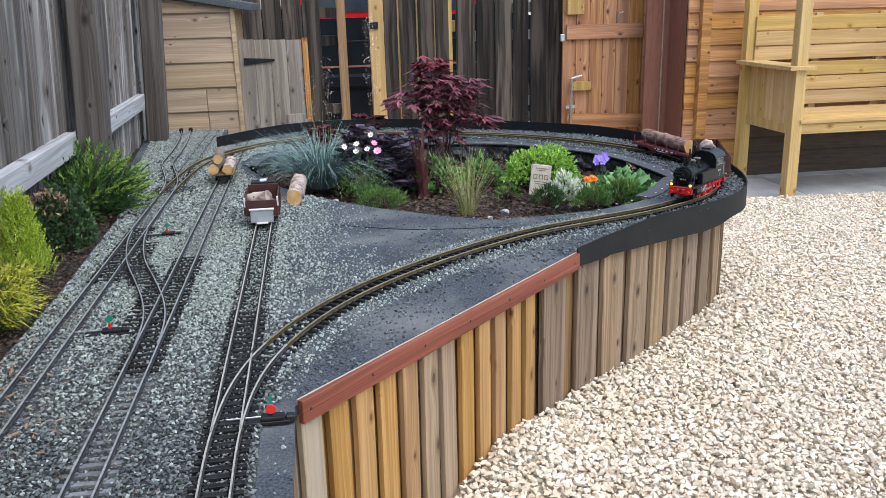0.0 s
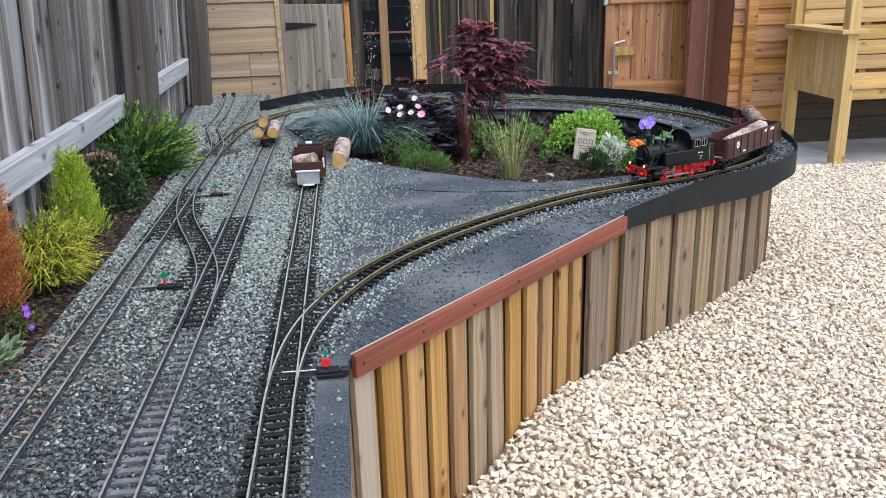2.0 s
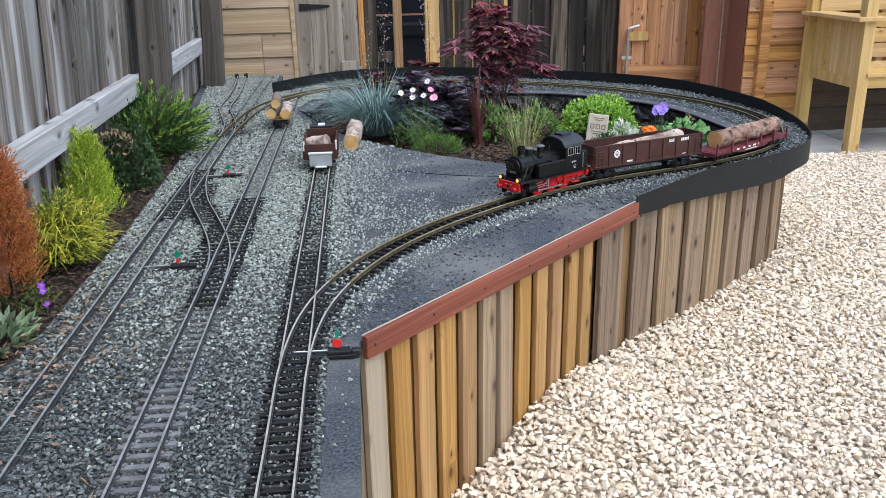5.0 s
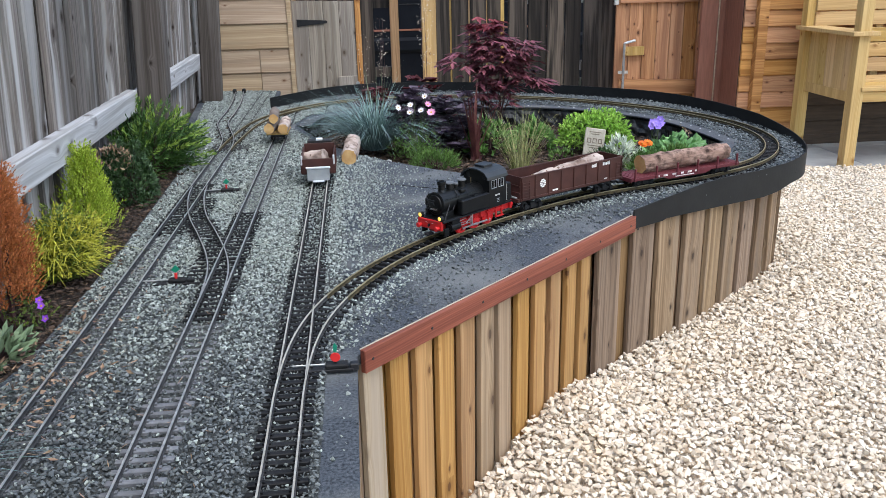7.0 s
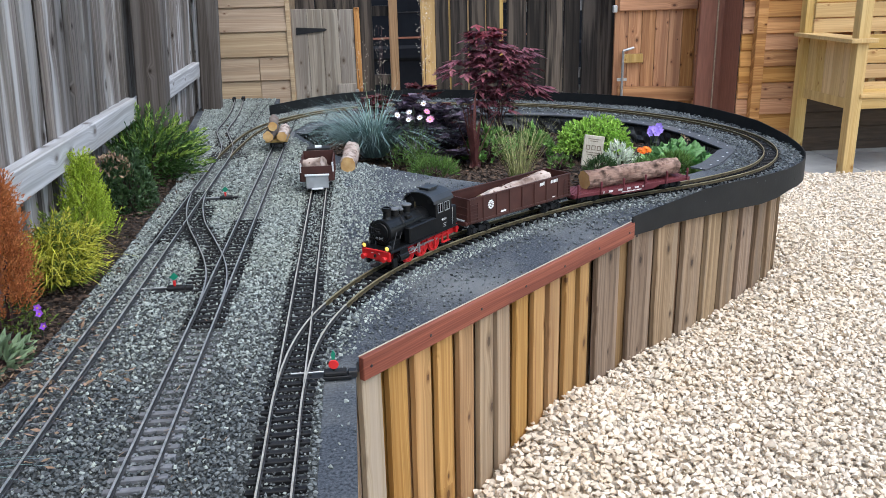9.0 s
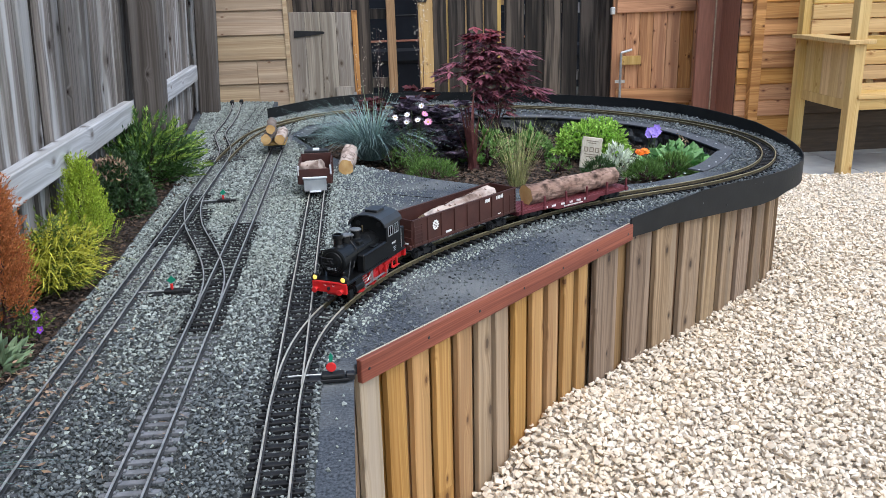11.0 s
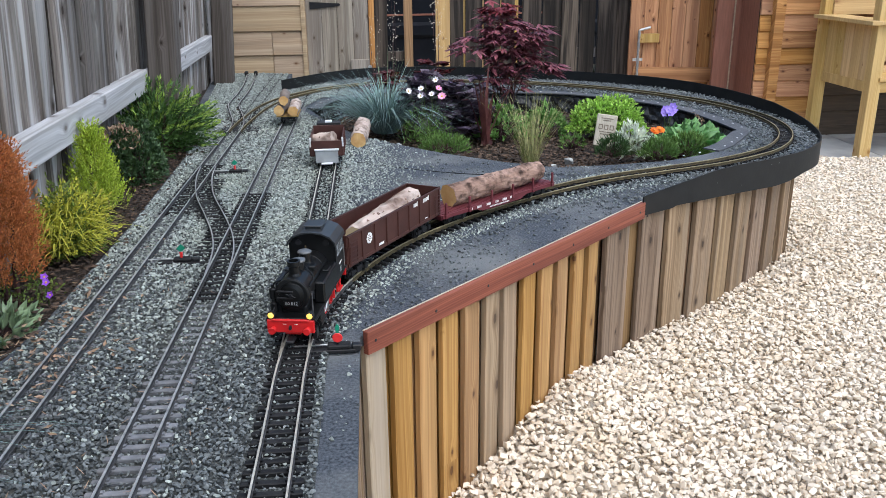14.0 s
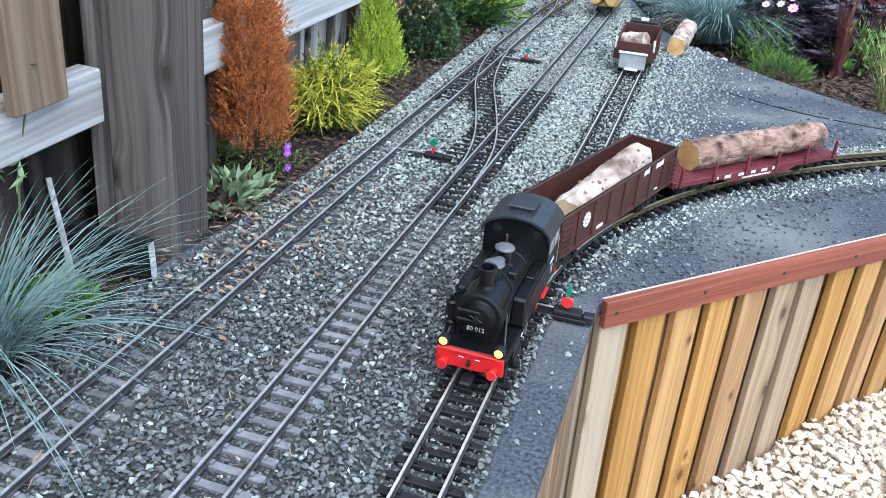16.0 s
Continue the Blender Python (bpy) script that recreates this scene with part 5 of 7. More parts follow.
def gondola():
    g = thing("gondola_wagon", pose(0, 0, 0), "brown high-sided model gondola wagon carrying a log", "model wagon")
    L, W, z0, z1 = 0.205, 0.045, 0.042, 0.106
    part("floor", one_box(-L, L, -W, W, z0, z0 + 0.005, 0.001), M["wagon_in"], g)
    for sgn in (-1, 1):
        bm = one_box(-L, L, sgn * W - 0.0015, sgn * W + 0.0015, z0, z1, 0.0005)
        box(bm, -L - 0.001, L + 0.001, sgn * W - 0.0015, sgn * W + 0.004, z1 - 0.004, z1, 0.0006)
        box(bm, -L - 0.001, L + 0.001, sgn * W, sgn * W + sgn * 0.0035, z0 - 0.004, z0 + 0.003, 0.0006)
        side = part("side", bm, M["wagon"], g)
        for i in range(9):
            x = -L + 0.004 + i * (2 * L - 0.008) / 8
            part("rib", one_box(x - 0.0022, x + 0.0022, sgn * W, sgn * (W + 0.0045), z0 - 0.003, z1 - 0.003, 0.0008), M["wagon"], side)
        # ladder rungs at the ends
        for e in (-1, 1):
            bm = bmesh.new()
            for k in range(6):
                rod(bm, (e * (L - 0.004), sgn * (W + 0.0055), z0 + 0.002 + k * 0.0088), (e * (L - 0.030), sgn * (W + 0.0055), z0 + 0.002 + k * 0.0088), 0.0009, n=5)
            for x in (0.004, 0.030):
                rod(bm, (e * (L - x), sgn * (W + 0.0050), z0), (e * (L - x), sgn * (W + 0.0050), z0 + 0.050), 0.0009, n=5)
            part("ladder", bm, M["wagon"], side)
        # emblem and lettering as plain shapes
        y = sgn * (W + 0.002)
        turn = pose(0.122, y, 0.077, 90, 0, 0 if sgn < 0 else 180)
        bm = bmesh.new()
        for k in range(10):
            a = k * math.pi / 5
            rod(bm, (0.0085 * math.cos(a), 0.0098 * math.sin(a), -0.0003), (0.0085 * math.cos(a), 0.0098 * math.sin(a), 0.0003), 0.0029, n=7)
        for k in (-0.003, 0, 0.003):
            box(bm, -0.0056, 0.0056, k * 1.3 - 0.0010, k * 1.3 + 0.0010, -0.0003, 0.0003)
        part("emblem", bm, M["paintwhite"], side, "plain white round emblem", at=turn)
        bm = bmesh.new()
        for x0, w in ((-0.092, 0.020), (-0.150, 0.032)):
            for k in range(5):
                box(bm, x0 + k * w / 5, x0 + (k + 0.7) * w / 5, y - 0.0004, y + 0.0004, 0.089 + 0.001 * (k % 2), 0.098 + 0.002 * (k == 0))
        box(bm, 0.064, 0.084, y - 0.0004, y + 0.0004, 0.0475, 0.0525)
        box(bm, -0.140, -0.128, y - 0.0004, y + 0.0004, 0.0475, 0.050)
        part("lettering_bars", bm, M["paintwhite"], side)
    for e in (-1, 1):
        bm = one_box(e * L - 0.0015, e * L + 0.0015, -W, W, z0, z1, 0.0005)
        for z in (0.06, 0.08):
            box(bm, e * L, e * (L + 0.003), -W, W, z - 0.002, z + 0.002, 0.0006)
        end = part("end", bm, M["wagon"], g)
        part("end_sill", one_box(e * L, e * (L + 0.008), -W, W, z0 - 0.008, z0 + 0.002, 0.001), M["wagon"], end)
        part("brake_step", one_box(e * (L + 0.002), e * (L + 0.009), -0.036, 0.036, z0 + 0.004, z0 + 0.007, 0.0008), M["greyplate"] if e > 0 else M["wagon"], end)
        part("coupling", one_box(e * (L + 0.006), e * (L + 0.024), -0.006, 0.006, 0.013, 0.020, 0.001), M["iron"], g)
        bm = bmesh.new()
        rod(bm, (e * (L - 0.01), -0.02, 0.012), (e * (L - 0.01), 0.02, 0.012), 0.001, n=5)
        part("brake_rod", bm, M["iron"], g)
    part("underframe", one_box(-L + 0.01, L - 0.01, -0.012, 0.012, 0.022, z0, 0.001), M["iron"], g)
    return g, bogie(g, 0.146, 0.026) + bogie(g, -0.146, 0.026)


def flatcar():
    f = thing("flat_wagon", pose(0, 0, 0), "maroon bogie flat wagon with stakes carrying a large log", "model wagon")
    L, W = 0.221, 0.044
    part("deck", one_box(-L, L, -W, W, 0.028, 0.033, 0.001), M["flatred"], f)
    plank = part("deck_board", one_box(0, 0.0085, -W + 0.001, W - 0.001, 0.033, 0.0342), M["flatred"], f, at=pose(-L + 0.003, 0, 0)).data
    for i in range(1, 43):
        shared("deck_board", plank, f, pose(-L + 0.003 + i * 0.0101, 0, 0))
    for sgn in (-1, 1):
        sill = part("side_sill", prism(bmesh.new(), [(-L, 0.032), (-L, 0.023), (-0.10, 0.023), (-0.075, 0.014), (0.075, 0.014), (0.10, 0.023), (L, 0.023), (L, 0.032)], sgn * W - 0.001, sgn * W + 0.002), M["flatred"], f)
        for i in range(6):
            x = -L + 0.012 + i * (2 * L - 0.024) / 5
            st = part("stake", one_box(x - 0.0028, x + 0.0028, sgn * W - 0.0005, sgn * W + 0.0055, 0.022, 0.062, 0.0012), M["flatred"], f)
            part("stake_pocket", one_box(x - 0.0045, x + 0.0045, sgn * W, sgn * W + sgn * 0.0065, 0.023, 0.032, 0.0008), M["flatred"], f)
        bm = bmesh.new()
        y = sgn * (W + 0.0022)
        for x0, n in ((0.122, 3), (0.094, 4), (0.058, 4), (0.024, 3), (-0.004, 4), (-0.034, 3)):
            for k in range(n):
                box(bm, x0 - k * 0.0042, x0 - k * 0.0042 + 0.003, y - 0.0003, y + 0.0003, 0.0245, 0.0305)
        for k in range(16):
            box(bm, 0.045 - k * 0.0048, 0.045 - k * 0.0048 + 0.0032, y - 0.0003, y + 0.0003, 0.0175, 0.021)
        part("lettering_bars", bm, M["paintwhite"], sill)
    for e in (-1, 1):
        part("coupling", one_box(e * L, e * (L + 0.020), -0.006, 0.006, 0.013, 0.020, 0.001), M["iron"], f)
        part("end_beam", one_box(e * L - 0.002, e * L + 0.003, -W, W, 0.020, 0.033, 0.001), M["flatred"], f)
        bm = rod(bmesh.new(), (e * (L + 0.004), -0.03, 0.022), (e * (L + 0.004), -0.03, 0.068), 0.0015, n=8)
        part("brake_stand", bm, M["flatred"], f)
    part("underframe", one_box(-L + 0.01, L - 0.01, -0.012, 0.012, 0.018, 0.028, 0.001), M["iron"], f)
    return f, bogie(f, 0.160, 0.026) + bogie(f, -0.160, 0.026)


def log_mesh(L, r, r2, seed, rough=0.20):
    """A bark-covered log along x, uneven, with its own two sawn ends left open."""
    bm = bmesh.new()
    n, k = 22, 26
    rings = []
    for i in range(k):
        x = -L / 2 + L * i / (k - 1)
        rr = r + (r2 - r) * i / (k - 1)
        ring = []
        for j in range(n):
            a = 2 * math.pi * j / n
            f = 1 + rough * noise.noise(Vector((x * 30 + seed, 2.2 * math.cos(a), 2.2 * math.sin(a)))) + 0.4 * rough * noise.noise(Vector((x * 120 + seed, 6 * math.cos(a), 6 * math.sin(a))))
            wob = 0.03 * r * math.sin(9 * x / L + seed)
            ring.append(bm.verts.new((x, rr * f * math.cos(a) + wob, rr * f * math.sin(a))))
        rings.append(ring)
    for a, b in zip(rings, rings[1:]):
        for j in range(n):
            bm.faces.new((a[j], a[(j + 1) % n], b[(j + 1) % n], b[j]))
    bmesh.ops.recalc_face_normals(bm, faces=bm.faces)
    return bm, [[v.co.copy() for v in rings[0]], [v.co.copy() for v in rings[-1]]]


def log(name, m, L, r, r2, seed, bark, end, label, group=""):
    t = thing(name, m, label, "log", group)
    bm, ends = log_mesh(L, r, r2, seed)
    part("bark", bm, M[bark], t, smooth=True)
    # loose flakes of bark that stand off the log
    fl, own = bmesh.new(), random.Random(seed)
    for _ in range(int(L * r * 6500)):
        x, a, z = own.uniform(-0.48, 0.48) * L, own.uniform(0, 2 * math.pi), own.uniform(0.2, 1.0)
        w, h, up = own.uniform(0.003, 0.009), own.uniform(0.08, 0.24), own.uniform(0.0, 0.07)
        rr = r * 1.03
        c = [(x, rr * math.cos(a), rr * math.sin(a)), (x + w, rr * math.cos(a + 0.03), rr * math.sin(a + 0.03)),
             (x + w * z, rr * (1 + up) * math.cos(a + h), rr * (1 + up) * math.sin(a + h)), (x + w * 0.1, rr * (1 + up * 0.6) * math.cos(a + h), rr * (1 + up * 0.6) * math.sin(a + h))]
        low = [fl.verts.new(q) for q in c]
        high = [fl.verts.new((q[0], q[1] * 1.025, q[2] * 1.025)) for q in c]
        fl.faces.new(low[::-1])
        fl.faces.new(high)
        for i in range(4):
            fl.faces.new((low[i], low[(i + 1) % 4], high[(i + 1) % 4], high[i]))
    tagged(part("bark_flakes", fl, M["flake"], t, "curled brown flakes of bark"), kind="stuff")
    for e, loop in zip((-1, 1), ends):
        bm = bmesh.new()
        c = sum(loop, Vector()) / len(loop)
        rim = [bm.verts.new(v * 0.985 + c * 0.015 + Vector((e * 0.0005, 0, 0))) for v in loop]
        mid = [bm.verts.new(v.lerp(c, 0.5) + Vector((e * (0.0007 + 0.0002 * math.sin(3 * i)), 0, 0))) for i, v in enumerate(loop)]
        cv = bm.verts.new(c + Vector((e * 0.0015, 0, 0)))
        n = len(loop)
        for i in range(n):
            bm.faces.new((rim[i], rim[(i + 1) % n], mid[(i + 1) % n], mid[i]))
            bm.faces.new((mid[i], mid[(i + 1) % n], cv))
        bmesh.ops.recalc_face_normals(bm, faces=bm.faces)
        part("sawn_end", bm, M[end], t, "pale sawn end")
    return t


loco, loco_wheels, loco_rods = locomotive()
gon, gon_wheels = gondola()
flat, flat_wheels = flatcar()
gon_log = log("log", pose(0, 0, 0), 0.27, 0.027, 0.025, 3, "birch", "paleend", "pale flaking birch log lying in the gondola wagon")
flat_log = log("log", pose(0, 0, 0), 0.345, 0.026, 0.029, 9, "bark", "logend", "brown barked log lying on the flat wagon")
GON_LOG, FLAT_LOG = pose(-0.016, 0.004, 0.079, 0, 3.5, 2), pose(-0.020, 0.003, 0.0620, 0, 1, -2)

# standing wagons
tip = thing("tipper_wagon", pose(T3 - 0.002, 2.60, RAIL, 0, 0, -90), "brown open model wagon with grey end plates and a log piece", "model wagon")
Lw, Ww = 0.090, 0.051
part("floor", one_box(-Lw, Lw, -Ww, Ww, 0.030, 0.034, 0.001), M["wagon_in"], tip)
for sgn in (-1, 1):
    sd = part("side", one_box(-Lw, Lw, sgn * Ww - 0.002, sgn * Ww + 0.002, 0.030, 0.088, 0.001), M["wagon"], tip)
    for x in (-0.075, -0.025, 0.025, 0.075):
        part("rib", one_box(x - 0.003, x + 0.003, sgn * Ww, sgn * (Ww + 0.005), 0.028, 0.088, 0.001), M["wagon"], sd)
    part("corner_plate", one_box(Lw - 0.006, Lw + 0.002, sgn * Ww - 0.003, sgn * Ww + 0.003, 0.060, 0.090, 0.0008), M["whiteplate"], sd, "pale grey corner bracket")
for e in (-1, 1):
    en = part("end", one_box(e * Lw - 0.002, e * Lw + 0.002, -Ww, Ww, 0.030, 0.080 if e > 0 else 0.096, 0.001), M["wagon"], tip)
pl = part("end_plate", one_box(Lw + 0.010, Lw + 0.013, -0.036, 0.036, 0.010, 0.050, 0.0012), M["greyplate"], tip, "light grey metal end plate", at=pose(0, 0, 0))
part("plate_lip", one_box(Lw + 0.008, Lw + 0.016, -0.039, 0.039, 0.050, 0.056, 0.0015), M["whiteplate"], pl)
part("step", one_box(Lw + 0.010, Lw + 0.026, -0.018, 0.018, 0.008, 0.012, 0.001), M["whiteplate"], pl)
part("rear_post", one_box(-Lw - 0.030, -Lw - 0.015, -0.012, 0.012, 0.028, 0.085, 0.002), M["iron"], tip)
rear = part("rear_platform", one_box(-Lw - 0.045, -Lw - 0.004, -0.040, 0.040, 0.085, 0.103, 0.002), M["iron"], tip, "dark platform at the wagon end")
part("plate", one_box(-Lw - 0.034, -Lw - 0.006, -0.011, 0.011, 0.103, 0.108, 0.001), M["whiteplate"], rear)
part("underframe", one_box(-Lw - 0.03, Lw + 0.010, -0.016, 0.016, 0.016, 0.030, 0.001), M["iron"], tip)
for x in (-0.05, 0.05):
    wheelset("wheelset", tip, x, 0.0135, M["iron"])
log("log", pose(T3 - 0.012, 2.60, RAIL + 0.063, 8, -14, -25), 0.070, 0.026, 0.024, 21, "birch", "birch", "short flaking birch log piece in the tipper wagon")

lw = thing("log_wagon", pose(T2, 3.34, RAIL, 0, 0, -90), "small timber wagon stacked with three sawn logs", "model wagon")
part("frame", one_box(-0.085, 0.085, -0.022, 0.022, 0.018, 0.026, 0.001), M["iron"], lw)
for x in (-0.07, -0.045, -0.02, 0.005, 0.03, 0.055, 0.078):
    part("bolster", one_box(x - 0.005, x + 0.005, -0.044, 0.044, 0.026, 0.032, 0.001), M["yellowwood"], lw, "pale timber cross bar")
for x in (-0.045, 0.045):
    wheelset("wheelset", lw, x, 0.0125, M["iron"])
part("coupling", one_box(0.085, 0.108, -0.006, 0.006, 0.008, 0.018, 0.001), M["iron"], lw)
for y, z, r, bark, s in ((-0.024, 0.056, 0.0225, "greybark", 2), (0.026, 0.054, 0.0215, "birch", 5), (-0.012, 0.096, 0.0195, "greybark", 8)):
    log("log", pose(T2 + y, 3.325, RAIL + z, 0, 0, -90 + (s - 5)), 0.19, r, r * 0.93, s, bark, "logend", "pale birch log stacked on the small timber wagon" if bark == "birch" else "dark-barked log with an orange sawn end on the timber wagon", "logs on the timber wagon")
log("log", pose(-0.018, 3.00, DECK + 0.028, 0, 0, -93), 0.30, 0.030, 0.028, 14, "birch", "logend", "thick flaking birch log lying on the deck")


# ---- point levers with signal discs ----
def lever(x, y, turn, shown):
    t = thing("point_lever", pose(x, y, DECK + 0.004, 0, 0, turn), "black model point lever with a %s" % shown, "point lever", "point levers by the turnouts")
    part("base", one_box(-0.055, 0.030, -0.011, 0.011, 0, 0.006, 0.001), M["iron"], t)
    part("motor_box", one_box(-0.018, 0.022, -0.010, 0.010, 0.006, 0.014, 0.002), M["sleeper"], t)
    part("throw_rod", rod(bmesh.new(), (-0.075, 0.004, 0.010), (-0.015, 0.004, 0.010), 0.0016, n=6), M["steel"], t)
    part("end_block", one_box(0.024, 0.040, -0.008, 0.008, 0, 0.013, 0.002), M["iron"], t)
    part("post", rod(bmesh.new(), (0, 0, 0.013), (0, 0, 0.024), 0.0026, n=8), M["iron"] if "red" in shown else M["signalred"], t)
    bm = lathe(bmesh.new(), [(0.0, 0.001), (0.0082, 0.001), (0.0090, 0.0), (0.0082, -0.001), (0.0, -0.001)], 16, pose(0, -0.004, 0.0265, 90, 0, 0))
    if "red" in shown:
        part("disc", bm, M["signalred"], t, "red signal disc")
        part("arrow", prism(bmesh.new(), [(-0.002, 0.030), (0.002, 0.030), (0.0040, 0.046), (0.0, 0.052), (-0.0035, 0.045)], -0.001, 0.001), M["signalgreen"], t, "green arrow blade")
    else:
        bm.free()
        part("disc", one_box(-0.003, 0.003, -0.003, 0.003, 0.016, 0.027, 0.001), M["signalred"], t, "red signal post")
        part("arrow", prism(bmesh.new(), [(-0.0095, 0.035), (0.0, 0.027), (0.0105, 0.036), (0.001, 0.046)], -0.001, 0.001), M["signalgreen"], t, "green signal blade")
    return t


lever(-0.047, 1.185, 0, "red signal disc")
lever(-0.412, 1.67, 180, "green signal blade").rotation_euler = (0, 0, 0)
lever(-0.415, 2.50, 180, "green signal blade").rotation_euler = (0, 0, 0)


# ---- how the train moves ----
TRAVEL = [(0.0, 5.07), (0.5, 5.165), (1.0, 5.262), (1.5, 5.36), (2.0, 5.465), (2.5, 5.57), (3.0, 5.662), (3.5, 5.75), (4.0, 5.84), (4.5, 5.928), (5.0, 6.013), (5.5, 6.096), (6.0, 6.176), (6.5, 6.253),
          (7.0, 6.308), (7.5, 6.363), (8.0, 6.414), (8.5, 6.466), (9.0, 6.518), (9.5, 6.572), (10.0, 6.627), (10.5, 6.682), (11.0, 6.736), (11.5, 6.790), (12.0, 6.850), (12.5, 6.912),
          (13.0, 6.970), (13.5, 7.028), (14.0, 7.085), (14.5, 7.140), (15.0, 7.198), (15.5, 7.255), (16.0, 7.308)]


def travelled(t):
    return float(np.interp(t, [r[0] for r in TRAVEL], [r[1] for r in TRAVEL]))


def on_track(s, half):
    a, b = at_length(loop_line, s - half), at_length(loop_line, s + half)
    return pose((a[0] + b[0]) / 2, (a[1] + b[1]) / 2, RAIL, 0, 0, math.degrees(math.atan2(b[1] - a[1], b[0] - a[0])))


def motions():
    half_seconds = [r[0] for r in TRAVEL]
    FLAT_SLACK = np.interp(half_seconds, [0, 9, 11.5, 14, 15.5, 16], [0, 0, 0.016, 0.018, 0.008, 0.006])
    fine = [i * 0.25 for i in range(65)]
    stock = ((loco, -0.157, 0.055, loco_wheels, 0.0225), (gon, -0.526, 0.134, gon_wheels, 0.0125), (flat, -0.990, 0.16, flat_wheels, 0.0125))
    for ob, back, half, wheels, r in stock:
        slack = np.interp(half_seconds, [0, 4, 8.5, 11.5, 12.5, 16], [0, 0.002, 0.023, 0.008, 0.0, -0.004]) if ob is loco else FLAT_SLACK if ob is flat else np.zeros(len(half_seconds))
        walk(ob, [(t, on_track(travelled(t) + back + g, half)) for t, g in zip(half_seconds, slack)])
        step = fine if r > 0.02 else [i / 8 for i in range(129)]
        for w in wheels:
            x = w.matrix_basis.translation.x
            walk(w, [(t, pose(x, 0, r) @ Matrix.Rotation((travelled(t) - 5.0) / r, 4, "Y")) for t in step])
    for ob, sgn in loco_rods:
        rows = []
        for i in range(161):
            a = (travelled(i / 10) - 5.0) / 0.0225 + (math.pi / 2 if sgn > 0 else 0)
            rows.append((i / 10, pose(0.009 * math.sin(a), 0, 0.0225 + 0.009 * math.cos(a))))
        walk(ob, rows)
    for ob, back, half, m in ((gon_log, -0.526, 0.134, GON_LOG), (flat_log, -0.990, 0.16, FLAT_LOG)):
        slack = FLAT_SLACK if ob is flat_log else np.zeros(len(half_seconds))
        walk(ob, [(t, on_track(travelled(t) + back + g, half) @ m) for t, g in zip(half_seconds, slack)])


# ---- fence along the yard ----
def board(name, parent, x0, x1, y0, y1, z0, z1, mat, at=None, label="", bevel=0.002):
    return part(name, one_box(x0, x1, y0, y1, z0, z1, bevel), M[mat], parent, label, at=at)


fence = thing("fence", pose(-0.64, 1.17, 0.51, 0, 3.2, 1.5) @ pose(0, 0, -0.51), "weathered grey timber fence along the railway yard", "fence", kind="structure")
for y in (-1.85, 0.0, 1.88, 3.45):
    board("post", fence, -0.103, 0.0, y - 0.047, y + 0.052, 0.0, 2.05, "postwood", bevel=0.005)
for low, y0, y1 in ((0.705, -1.79, -0.05), (0.704, 0.055, 1.83), (0.690, 1.935, 3.40)):
    board("rail", fence, -0.140, -0.102, y0, y1, low, low + 0.079, "silver", label="silvered horizontal rail", bevel=0.003)
    board("rail", fence, -0.140, -0.102, y0, y1, 1.62, 1.695, "silver", label="silvered horizontal rail", bevel=0.003)
board("front_board", fence, -0.101, -0.084, -0.235, -0.140, 0.770, 1.95, "brownboard", label="brown board nailed over the rail")
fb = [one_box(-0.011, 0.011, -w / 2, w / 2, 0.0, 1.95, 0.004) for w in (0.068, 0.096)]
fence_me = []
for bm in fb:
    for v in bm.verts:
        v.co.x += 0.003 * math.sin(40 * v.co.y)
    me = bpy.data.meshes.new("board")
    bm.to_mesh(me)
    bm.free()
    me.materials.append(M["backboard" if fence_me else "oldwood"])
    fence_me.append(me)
# near stretch: near-black boards, dark grey wood and shaded gaps in one colour
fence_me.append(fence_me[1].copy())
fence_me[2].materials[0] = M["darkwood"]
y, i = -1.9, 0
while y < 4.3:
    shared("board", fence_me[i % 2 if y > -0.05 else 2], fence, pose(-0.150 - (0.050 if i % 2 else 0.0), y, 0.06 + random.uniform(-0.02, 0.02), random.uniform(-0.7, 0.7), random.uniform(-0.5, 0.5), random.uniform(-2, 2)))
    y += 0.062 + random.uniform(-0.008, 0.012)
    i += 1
part("backing", one_box(-0.235, -0.225, -1.9, 4.2, 0.0, 1.95), M["darkwood"], fence, "dark far side of the fence")
kick = thing("edging_board", pose(-0.735, 1.055, 0), "black plastic edging board at the foot of the fence post", "edging board")
part("board", one_box(-0.13, 0.112, -0.012, 0.004, 0.44, 0.575, 0.002), M["fascia"], kick)
part("end_cap", one_box(0.1125, 0.1145, -0.013, 0.0, 0.44, 0.570, 0.001), M["silver"], kick)

# ---- small lean-to shed with a greyed door ----
shed = thing("shed", pose(-0.37, 5.05, 0), "small pale lap-clad garden shed with a felt roof", "shed", kind="structure")


def lap(parent, x0, x1, z0, z1, mat, y=0.0, name="cladding_board"):
    bm = prism(bmesh.new(), [(-0.014, z0 - 0.004), (-0.0185, z0 + 0.001), (-0.016, z0 + 0.02), (-0.008, z1 - 0.012), (-0.004, z1), (0.004, z1), (0.004, z0 - 0.004)], -x1, -x0, pose(0, 0, 0, 0, 0, 90))
    bmesh.ops.recalc_face_normals(bm, faces=bm.faces)
    return part(name, bm, M[mat], parent, at=pose(0, y, 0))


